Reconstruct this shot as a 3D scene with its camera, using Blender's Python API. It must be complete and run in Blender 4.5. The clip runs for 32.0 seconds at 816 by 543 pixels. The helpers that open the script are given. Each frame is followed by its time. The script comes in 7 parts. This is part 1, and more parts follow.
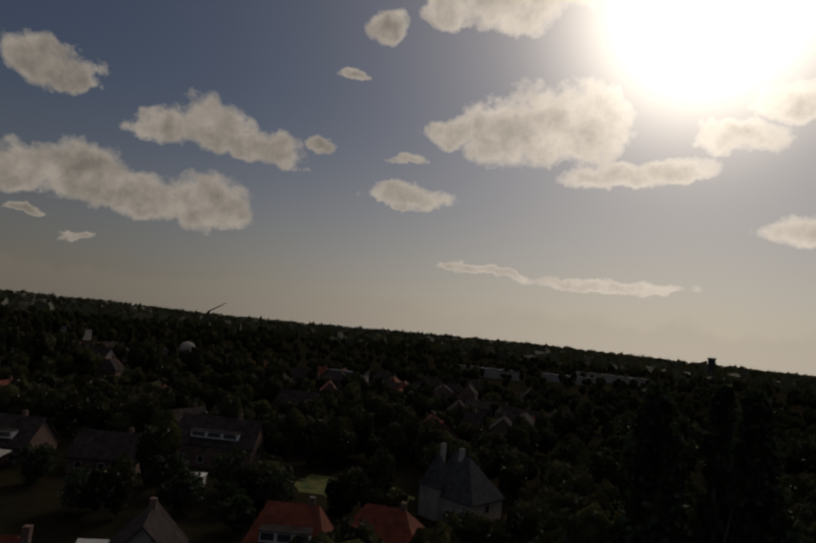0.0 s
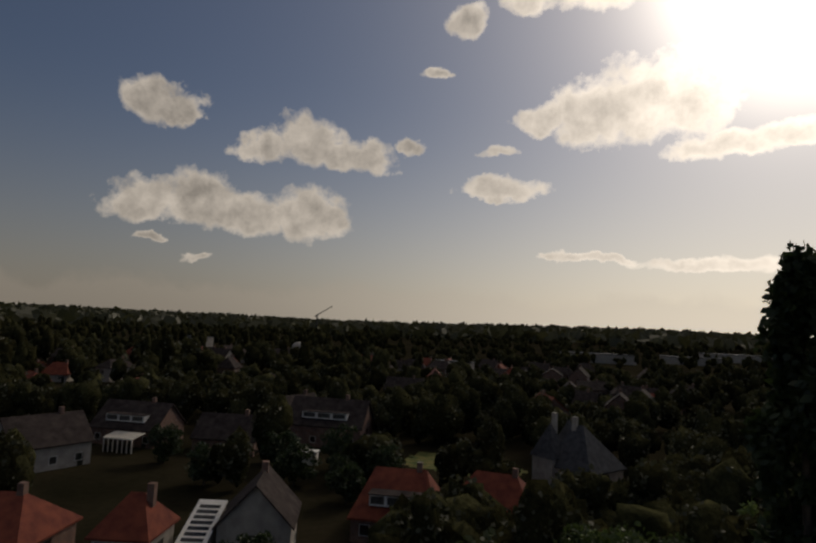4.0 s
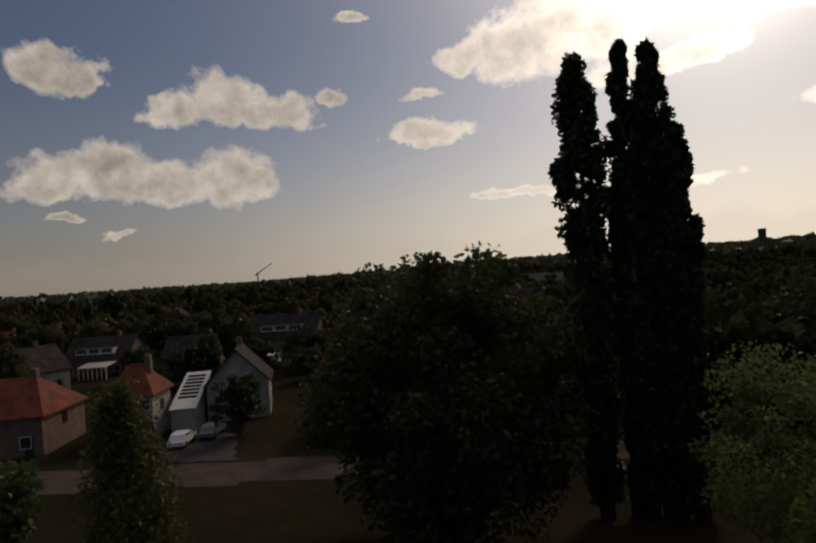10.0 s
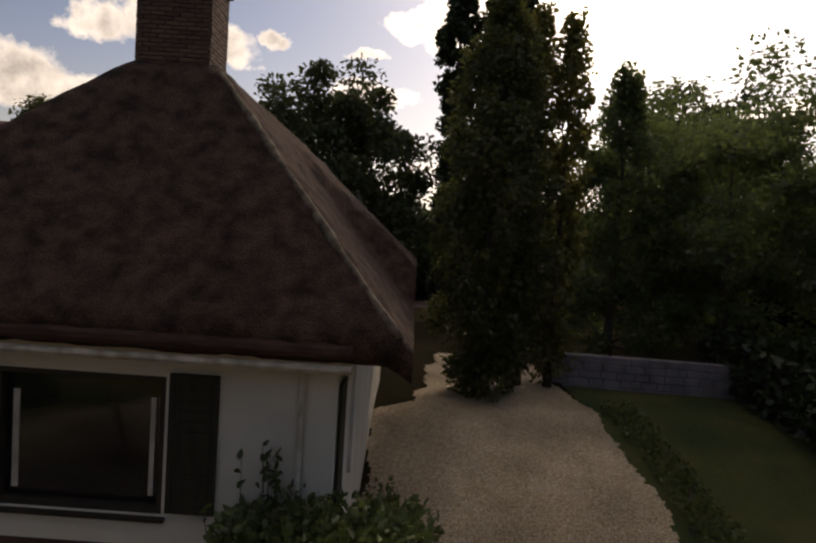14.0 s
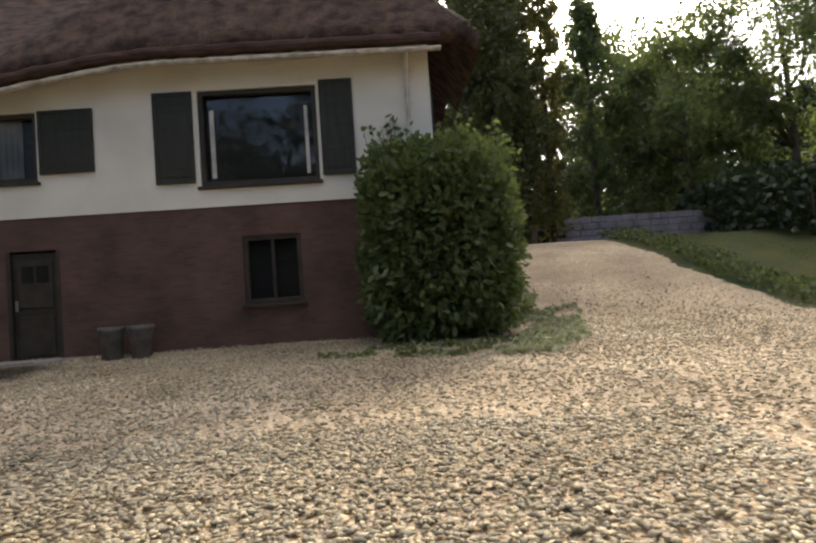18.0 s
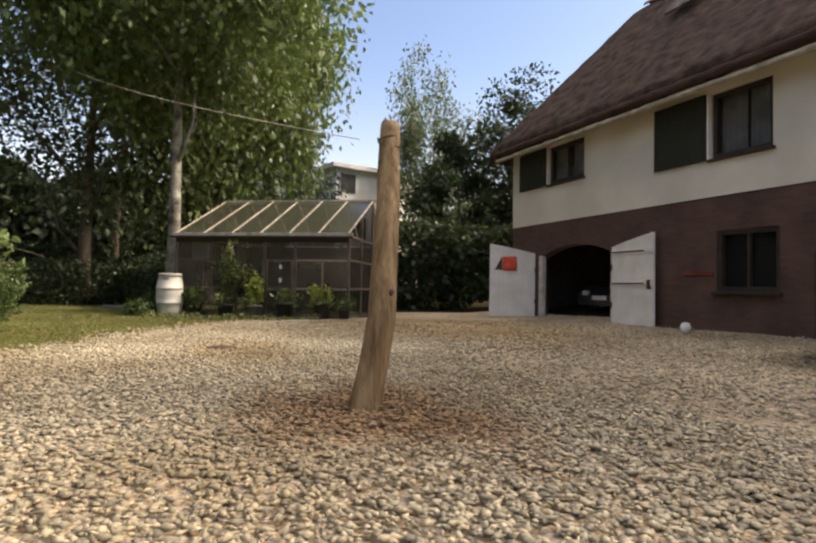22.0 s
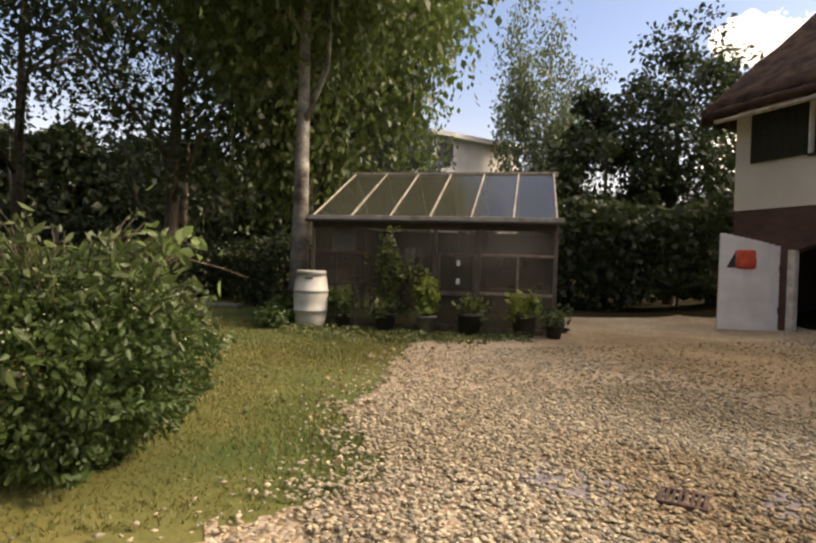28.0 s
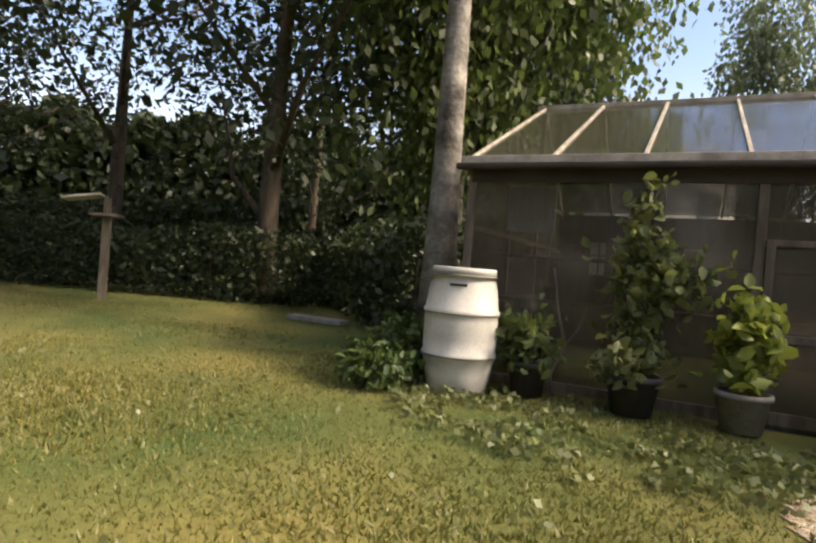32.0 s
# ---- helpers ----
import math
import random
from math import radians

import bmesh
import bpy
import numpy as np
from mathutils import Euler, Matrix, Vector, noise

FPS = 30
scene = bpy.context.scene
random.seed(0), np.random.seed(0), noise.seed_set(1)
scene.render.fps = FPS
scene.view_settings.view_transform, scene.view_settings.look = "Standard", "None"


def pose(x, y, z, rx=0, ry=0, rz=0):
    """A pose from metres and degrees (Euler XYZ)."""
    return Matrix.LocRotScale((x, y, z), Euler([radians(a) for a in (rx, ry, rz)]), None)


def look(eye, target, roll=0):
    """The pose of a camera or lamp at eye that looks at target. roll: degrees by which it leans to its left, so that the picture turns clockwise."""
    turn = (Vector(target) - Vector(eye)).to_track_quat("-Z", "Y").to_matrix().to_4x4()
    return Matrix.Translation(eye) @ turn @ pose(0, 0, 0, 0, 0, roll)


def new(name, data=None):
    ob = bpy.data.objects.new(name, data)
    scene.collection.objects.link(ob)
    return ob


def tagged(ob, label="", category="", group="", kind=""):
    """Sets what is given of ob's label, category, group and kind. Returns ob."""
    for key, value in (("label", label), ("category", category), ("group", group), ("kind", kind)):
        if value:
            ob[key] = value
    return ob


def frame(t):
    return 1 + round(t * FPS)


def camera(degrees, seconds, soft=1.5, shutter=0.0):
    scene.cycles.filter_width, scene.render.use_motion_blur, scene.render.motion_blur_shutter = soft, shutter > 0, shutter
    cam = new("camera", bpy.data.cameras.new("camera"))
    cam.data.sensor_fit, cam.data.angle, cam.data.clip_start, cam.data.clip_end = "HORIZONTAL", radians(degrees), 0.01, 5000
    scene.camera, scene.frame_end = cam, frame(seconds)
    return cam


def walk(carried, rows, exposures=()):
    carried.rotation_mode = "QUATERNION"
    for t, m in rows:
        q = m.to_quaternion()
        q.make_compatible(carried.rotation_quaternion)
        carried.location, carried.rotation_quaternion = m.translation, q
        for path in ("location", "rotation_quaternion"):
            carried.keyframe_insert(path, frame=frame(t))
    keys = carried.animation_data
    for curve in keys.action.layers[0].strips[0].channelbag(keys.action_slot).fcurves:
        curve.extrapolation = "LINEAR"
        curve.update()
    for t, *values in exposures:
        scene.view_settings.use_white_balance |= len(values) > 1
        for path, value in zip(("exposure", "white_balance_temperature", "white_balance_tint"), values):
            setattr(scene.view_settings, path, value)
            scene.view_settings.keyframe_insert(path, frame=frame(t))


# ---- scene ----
# ---------- camera ----------
cam = camera(71.0, 32.0, soft=2.4)
ROWS = [
    (0.0, -6.67, 9.69, 30.39, 4.59, 6.21, 5.93),
    (0.5, -7.54, 11.70, 29.43, 7.07, 1.82, -1.21),
    (1.0, -7.65, 11.87, 29.18, 7.79, 0.06, -3.45),
    (1.5, -7.87, 11.46, 28.81, 7.05, 0.82, -2.54),
    (2.0, -7.83, 11.48, 28.73, 6.44, 1.28, -1.88),
    (2.5, -8.18, 11.25, 27.89, 5.66, 2.53, -0.49),
    (3.0, -7.78, 11.69, 27.24, 7.55, 3.40, 0.26),
    (3.5, -6.76, 12.64, 26.43, 12.66, 4.51, 0.43),
    (5.5, -4.48, 12.23, 24.20, 15.35, 7.92, 4.67),
    (6.0, -4.55, 11.04, 23.42, 13.07, 9.93, 6.87),
    (6.5, -3.85, 10.21, 21.84, 12.35, 12.48, 9.50),
    (7.0, -3.38, 9.37, 20.60, 10.91, 12.52, 9.31),
    (7.5, -3.14, 8.31, 20.03, 9.64, 9.39, 6.42),
    (8.0, -2.86, 6.80, 19.35, 9.08, 6.03, 3.11),
    (8.5, -2.53, 5.07, 18.57, 9.03, 3.60, 0.99),
    (9.0, -2.61, 3.13, 17.81, 8.67, 1.68, -1.40),
    (9.5, -2.68, 1.60, 17.35, 8.72, 0.22, -3.80),
    (10.0, -2.61, 0.41, 16.44, 8.48, 0.20, -4.45),
    (10.5, -2.45, -0.40, 15.81, 7.72, 1.15, -4.68),
    (11.0, -2.14, -1.29, 14.76, 6.72, 2.13, -4.10),
    (11.5, -1.92, -2.33, 13.58, 5.65, 1.81, -3.81),
    (12.0, -1.50, -3.33, 12.13, 4.67, 1.00, -3.32),
    (12.5, -1.05, -3.94, 10.60, 3.78, 0.80, -1.36),
    (13.0, -0.54, -4.62, 8.97, 1.84, 0.63, 1.94),
    (13.5, 0.20, -5.77, 7.31, 1.40, 1.24, 2.79),
    (14.0, 0.81, -6.84, 6.57, 0.48, -3.16, 3.82),
    (14.5, 1.61, -7.95, 4.40, 0.62, 1.46, 1.32),
    (15.0, 1.51, -8.58, 2.68, -1.65, 3.29, -0.65),
    (15.5, 1.13, -8.97, 1.69, -3.93, 2.92, -1.32),
    (17.5, -0.41, -10.01, 0.85, -5.13, 3.81, -0.27),
    (18.0, -0.87, -10.33, 0.95, -1.42, 1.49, -3.78),
    (18.5, -1.29, -10.15, 1.02, 0.74, 2.41, -1.95),
    (19.0, -1.70, -9.57, 1.02, 5.77, 3.59, -0.03),
    (19.5, -1.94, -9.69, 1.09, 14.79, 2.65, -1.14),
    (20.0, -2.37, -9.62, 0.98, 25.28, 3.44, 0.74),
    (20.5, -3.12, -9.70, 0.73, 34.30, 4.05, 2.03),
    (21.0, -3.21, -9.61, 0.79, 47.85, 2.78, 1.91),
    (21.5, -3.03, -9.65, 1.02, 59.33, 1.00, 0.87),
    (22.0, -3.46, -9.53, 0.78, 66.69, 1.66, 0.98),
    (22.5, -3.39, -9.64, 0.71, 70.22, 1.33, 1.26),
    (23.0, -3.36, -10.06, 0.70, 69.54, 0.41, 1.73),
    (23.5, -3.24, -10.45, 0.67, 68.92, -0.72, 1.37),
    (24.0, -3.53, -10.94, 0.94, 68.03, -2.50, 0.84),
    (24.5, -3.86, -11.00, 0.76, 68.78, -2.53, 0.57),
    (25.0, -4.39, -11.10, 0.74, 69.23, -2.31, -0.36),
    (25.5, -5.22, -11.16, 0.64, 68.84, -1.62, -0.42),
    (27.5, -7.61, -11.39, 1.24, 68.69, -2.46, 1.53),
    (28.0, -8.22, -11.28, 1.25, 69.70, -1.00, 1.77),
    (28.5, -9.20, -11.59, 0.94, 68.38, 2.42, 0.48),
    (29.0, -10.12, -10.85, 0.91, 73.75, 2.01, -1.59),
    (29.5, -10.57, -10.72, 0.80, 77.44, -0.82, -3.66),
    (30.0, -10.76, -10.95, 0.94, 79.22, -3.25, -2.54),
    (30.5, -11.33, -10.29, 0.95, 83.51, -2.07, 0.37),
    (31.0, -12.19, -10.14, 1.01, 83.51, -1.59, 2.67),
    (31.5, -13.10, -10.10, 1.00, 82.69, -0.81, 4.07),
    (32.0, -13.81, -10.32, 1.02, 83.74, -0.60, 4.49),
]


def eye_pose(x, y, z, yaw, pitch, roll):
    a, p = radians(yaw), radians(pitch)
    way = Vector((-math.sin(a) * math.cos(p), math.cos(a) * math.cos(p), math.sin(p)))
    return look((x, y, z), Vector((x, y, z)) + way, roll)


walk(cam, [(r[0], eye_pose(*r[1:])) for r in ROWS], exposures=[
    (0.0, -1.65, 6900, 13), (2.0, -0.95, 6900, 13), (6.0, -1.3, 6900, 13), (7.0, -1.65, 6900, 13), (8.0, -1.4, 6900, 14), (9.0, -1.0, 6900, 15), (12.0, -0.7, 6900, 15), (13.0, -0.2, 6900, 15), (14.0, 0.2, 7300, 18), (15.0, 1.2, 7800, 20), (17.5, 2.05, 6900, 12), (19.0, 2.42, 6900, 12),
    (20.0, 2.27, 7600, 14), (21.0, 2.36, 7500, 15), (22.0, 2.13, 7400, 15), (23.0, 1.88, 7400, 16), (25.0, 1.58, 7400, 16), (28.0, 1.9, 7700, 18), (30.0, 2.2, 7300, 17), (31.0, 2.12, 7300, 17), (32.0, 2.35, 7300, 16)])

# ---------- sky and sun ----------
SUN_AZ, SUN_EL = 22.5, 36.5      # degrees east of +y, and above the horizon
world = bpy.data.worlds.new("sky")
scene.world = world
world.use_nodes = True
wn, wl = world.node_tree.nodes, world.node_tree.links
wn.clear()


def wmath(op, a, b=None, clamp=False):
    n = wn.new("ShaderNodeMath")
    n.operation, n.use_clamp = op, clamp
    for k, v in enumerate((a, b)):
        if v is None:
            continue
        if isinstance(v, (int, float)):
            n.inputs[k].default_value = v
        else:
            wl.new(v, n.inputs[k])
    return n.outputs[0]


def wmix(fac, a, b):
    n = wn.new("ShaderNodeMix")
    n.data_type = "RGBA"
    for k, v in ((0, fac), (6, a), (7, b)):
        if isinstance(v, tuple):
            n.inputs[k].default_value = (*v, 1)
        elif isinstance(v, (int, float)):
            n.inputs[k].default_value = v
        else:
            wl.new(v, n.inputs[k])
    return n.outputs[2]


sky = wn.new("ShaderNodeTexSky")
sky.sky_type, sky.sun_disc = "NISHITA", False
sky.sun_elevation, sky.sun_rotation = radians(SUN_EL), radians(SUN_AZ)
sky.air_density, sky.dust_density, sky.ozone_density = 1.0, 2.2, 1.5
coord = wn.new("ShaderNodeTexCoord")
sep = wn.new("ShaderNodeSeparateXYZ")
wl.new(coord.outputs["Generated"], sep.inputs[0])
az = wmath("MULTIPLY", wmath("ARCTAN2", sep.outputs[0], sep.outputs[1]), 57.2958)
el = wmath("MULTIPLY", wmath("ARCSINE", sep.outputs[2]), 57.2958)
def sky_noise(scale, detail, rough=0.55, at=None):
    n = wn.new("ShaderNodeTexNoise")
    n.inputs["Scale"].default_value, n.inputs["Detail"].default_value, n.inputs["Roughness"].default_value = scale, detail, rough
    wl.new(at or coord.outputs["Generated"], n.inputs["Vector"])
    return n


puff = sky_noise(22.0, 8.0, 0.62)
body = sky_noise(7.0, 5.0)
swirl = sky_noise(9.0, 6.0, 0.6)
swsep = wn.new("ShaderNodeSeparateColor")
wl.new(swirl.outputs["Color"], swsep.inputs[0])
waz = wmath("ADD", az, wmath("MULTIPLY", wmath("SUBTRACT", swsep.outputs[0], 0.5), 7.0))
wel = wmath("ADD", el, wmath("MULTIPLY", wmath("SUBTRACT", swsep.outputs[1], 0.5), 4.5))
# cumulus lumps: azimuth, elevation, half width, height above and below (degrees)
CLOUDS = [
    (-39.8, 19.2, 3.0, 2.2, 1.7), (-37.3, 18.8, 2.2, 1.7, 1.5),
    (-29.6, 16.6, 2.2, 1.8, 1.5), (-25.2, 16.9, 4.2, 3.4, 2.1), (-20.8, 16.2, 4.6, 2.1, 1.5), (-15.0, 17.3, 1.4, 0.9, 0.7),
    (-40.2, 10.6, 3.6, 2.6, 2.5), (-35.2, 10.6, 5.0, 3.6, 2.7), (-30.4, 9.8, 4.2, 2.6, 1.9), (-24.6, 10.2, 4.0, 3.2, 2.3), (-22.2, 9.8, 2.6, 2.4, 1.9),
    (-5.4, 13.2, 5.0, 1.2, 0.8), (-6.3, 16.7, 2.2, 0.9, 0.5), (-38.5, 6.6, 1.2, 0.5, 0.4), (-35.0, 5.6, 1.6, 0.4, 0.4),
    (-1.8, 19.9, 3.0, 1.8, 1.3), (3.0, 20.2, 4.2, 3.6, 2.6), (7.2, 20.6, 5.2, 5.0, 3.4), (11.4, 21.2, 4.6, 4.4, 3.4), (14.5, 16.6, 5.0, 1.5, 1.1), (19.5, 17.0, 3.6, 1.6, 1.2), (25.0, 19.5, 4.0, 1.6, 1.4),
    (-2.6, 30.4, 3.6, 2.2, 1.5), (3.4, 32.2, 6.0, 4.2, 3.0), (9.5, 34.5, 6.0, 4.0, 3.4), (-8.9, 28.9, 2.2, 1.6, 1.3), (-12.4, 24.6, 1.8, 0.6, 0.5), (-8.0, 38.0, 5.0, 1.6, 1.4), (22.5, 34.2, 3.4, 1.2, 1.0),
    (3.5, 6.7, 6.0, 0.5, 0.45), (14.0, 6.4, 8.0, 0.8, 0.5), (33.0, 12.0, 7.0, 1.8, 1.2), (30.0, 22.0, 4.0, 2.2, 1.6),
    (62.0, 24.0, 10.0, 4.5, 3.5), (-106.0, 30.0, 5.0, 2.6, 2.0), (95.0, 16.0, 10.0, 3.0, 2.5), (150.0, 22.0, 11.0, 4.0, 3.0), (-140.0, 26.0, 10.0, 4.0, 3.0)]
mask = None
for ca, ce, cw, cu, cd in CLOUDS:
    dx = wmath("MULTIPLY", wmath("SUBTRACT", waz, ca), 1.0 / cw)
    up = wmath("SUBTRACT", wel, ce)
    dy = wmath("MAXIMUM", wmath("MULTIPLY", up, 1.0 / cu), wmath("MULTIPLY", up, -1.0 / cd))
    m = wmath("SUBTRACT", 1.0, wmath("ADD", wmath("MULTIPLY", dx, dx), wmath("MULTIPLY", dy, dy)))
    mask = m if mask is None else wmath("MAXIMUM", mask, m)
# broken cloud overhead
mask = wmath("MAXIMUM", mask, wmath("SUBTRACT", wmath("MULTIPLY", wmath("MULTIPLY", wmath("SUBTRACT", el, 42.0), 1 / 14.0, True), 1.75), 1.5))
edge = wmath("ADD", wmath("MAXIMUM", mask, -1.5), wmath("MULTIPLY", wmath("SUBTRACT", puff.outputs["Fac"], 0.47), 2.4))
cover = wmath("MULTIPLY", edge, 1.7, True)
thick = wmath("MULTIPLY", edge, 0.75, True)
# haze towards the horizon, brightening towards the sun
sunv = Vector((math.sin(radians(SUN_AZ)) * math.cos(radians(SUN_EL)), math.cos(radians(SUN_AZ)) * math.cos(radians(SUN_EL)), math.sin(radians(SUN_EL))))
sunv_low = (sunv + Vector((0, 0, -0.11))).normalized()      # thin cloud lies just under the sun
dot = wn.new("ShaderNodeVectorMath")
dot.operation = "DOT_PRODUCT"
dot.inputs[1].default_value = sunv_low
wl.new(coord.outputs["Generated"], dot.inputs[0])
near = wmath("MAXIMUM", dot.outputs["Value"], 0.0)
aur = wmath("POWER", near, 90.0)
aur2 = wmath("POWER", near, 14.0)
aur3 = wmath("POWER", near, 4.0)
low = wmath("POWER", wmath("SUBTRACT", 1.0, wmath("MULTIPLY", wmath("MAXIMUM", el, 0.0), 1 / 24.0, True)), 2.2)
dim = wn.new("ShaderNodeMix")
dim.data_type, dim.blend_type = "RGBA", "MULTIPLY"
dim.inputs[0].default_value, dim.inputs[7].default_value = 1.0, (0.68, 0.72, 0.79, 1)
wl.new(sky.outputs[0], dim.inputs[6])
# a hazy bank of far cloud with an uneven top
bank = wmath("MULTIPLY", wmath("SUBTRACT", wmath("ADD", 5.6, wmath("MULTIPLY", wmath("SUBTRACT", body.outputs["Fac"], 0.5), 5.0)), wel), 0.3, True)
base = wmix(wmath("MAXIMUM", wmath("MULTIPLY", low, 0.72), wmath("MULTIPLY", bank, 0.78)), dim.outputs[2], (5.2, 4.7, 3.95))
glow = wmath("ADD", wmath("ADD", wmath("MULTIPLY", aur, 55.0), wmath("MULTIPLY", aur2, 3.0)), wmath("MULTIPLY", wmath("MULTIPLY", aur3, low), 18.0))
comb = wn.new("ShaderNodeCombineColor")
for k, s in enumerate((1.0, 0.95, 0.82)):
    wl.new(wmath("MULTIPLY", glow, s), comb.inputs[k])
addg = wn.new("ShaderNodeMix")
addg.data_type, addg.blend_type = "RGBA", "ADD"
addg.inputs[0].default_value = 1.0
wl.new(base, addg.inputs[6])
wl.new(comb.outputs[0], addg.inputs[7])
# cloud relief: bright on the side towards the sun
shift = wn.new("ShaderNodeVectorMath")
shift.operation = "ADD"
shift.inputs[1].default_value = (0.012, 0.0, 0.018)
wl.new(coord.outputs["Generated"], shift.inputs[0])
puff2 = sky_noise(16.0, 5.0, 0.55, shift.outputs[0])
puff3 = sky_noise(16.0, 5.0, 0.55)
relief = wmath("MULTIPLY", wmath("SUBTRACT", puff3.outputs["Fac"], puff2.outputs["Fac"]), 13.0)
lit = wmath("ADD", relief, wmath("MULTIPLY", wmath("SUBTRACT", 0.55, thick), 5.6))
lit = wmath("ADD", lit, wmath("ADD", 8.9, wmath("MULTIPLY", wmath("SUBTRACT", body.outputs["Fac"], 0.5), 6.0)))
lit = wmath("ADD", lit, wmath("MULTIPLY", wmath("ADD", wmath("MULTIPLY", aur, 46.0), wmath("MULTIPLY", aur2, 22.0)), wmath("SUBTRACT", 1.25, wmath("MULTIPLY", thick, 0.55))))
lit = wmath("ADD", lit, wmath("MULTIPLY", wmath("MULTIPLY", aur3, low), 18.0))
comb2 = wn.new("ShaderNodeCombineColor")
for k, s in enumerate((1.0, 0.92, 0.8)):
    wl.new(wmath("MULTIPLY", lit, s), comb2.inputs[k])
full = wmix(wmath("MULTIPLY", cover, 0.92), addg.outputs[2], comb2.outputs[0])
bg = wn.new("ShaderNodeBackground")
bg.inputs["Strength"].default_value = 0.09
wl.new(full, bg.inputs["Color"])
wout = wn.new("ShaderNodeOutputWorld")
wl.new(bg.outputs[0], wout.inputs["Surface"])

sun = new("sun", bpy.data.lights.new("sun", "SUN"))
sun.data.energy, sun.data.angle, sun.data.color = 1.05, radians(9.0), (1.0, 0.9, 0.74)
sun.matrix_world = look((0, 0, 60), Vector((0, 0, 60)) - sunv)


# ---------- materials ----------
def mat(name, c1, c2, scale=3.0, rough=0.85, bump=0.0, bscale=40.0, metal=0.0, stretch=(1, 1, 1), fine=0.35, c3=None, spec=0.3, island=False, patchy=False):
    """Two noises at real-world size: broad patches (c1 to c2) and fine grain with relief."""
    m = bpy.data.materials.new(name)
    m.use_nodes = True
    n, l = m.node_tree.nodes, m.node_tree.links
    b = n["Principled BSDF"]
    tc = n.new("ShaderNodeTexCoord")
    mp = n.new("ShaderNodeMapping")
    mp.inputs["Scale"].default_value = stretch
    l.new(tc.outputs["Object"], mp.inputs[0])
    a = n.new("ShaderNodeTexNoise")
    a.inputs["Scale"].default_value, a.inputs["Detail"].default_value = scale, 6
    l.new(mp.outputs[0], a.inputs["Vector"])
    ramp = n.new("ShaderNodeValToRGB")
    ramp.color_ramp.elements[0].position, ramp.color_ramp.elements[1].position = 0.33, 0.68
    ramp.color_ramp.elements[0].color, ramp.color_ramp.elements[1].color = (*c1, 1), (*c2, 1)
    l.new(a.outputs["Fac"], ramp.inputs[0])
    g = n.new("ShaderNodeTexNoise")
    g.inputs["Scale"].default_value, g.inputs["Detail"].default_value = bscale, 4
    l.new(mp.outputs[0], g.inputs["Vector"])
    mx = n.new("ShaderNodeMix")
    mx.data_type, mx.blend_type = "RGBA", "OVERLAY"
    mx.inputs[0].default_value = fine
    l.new(ramp.outputs[0], mx.inputs[6])
    l.new(g.outputs["Fac"], mx.inputs[7])
    col = mx.outputs[2]
    if c3 or island:
        r = n.new("ShaderNodeNewGeometry" if island else "ShaderNodeObjectInfo")
        k = n.new("ShaderNodeMix")
        k.data_type = "RGBA"
        l.new(r.outputs["Random Per Island" if island else "Random"], k.inputs[0])
        l.new(col, k.inputs[6])
        mu = n.new("ShaderNodeMix")
        mu.data_type, mu.blend_type = "RGBA", "MULTIPLY"
        mu.inputs[0].default_value = 1.0
        l.new(col, mu.inputs[6])
        mu.inputs[7].default_value = (*(c3 or (0.6, 0.6, 0.6)), 1)
        l.new(mu.outputs[2], k.inputs[7])
        col = k.outputs[2]
    if patchy:
        col = ground_patches(n, l, tc, col)
    l.new(col, b.inputs["Base Color"])
    b.inputs["Roughness"].default_value, b.inputs["Metallic"].default_value = rough, metal
    b.inputs["Specular IOR Level"].default_value = spec
    if bump:
        bp = n.new("ShaderNodeBump")
        bp.inputs["Strength"].default_value, bp.inputs["Distance"].default_value = min(1.0, bump * 20), bump
        l.new(g.outputs["Fac"], bp.inputs["Height"])
        l.new(bp.outputs[0], b.inputs["Normal"])
    return m


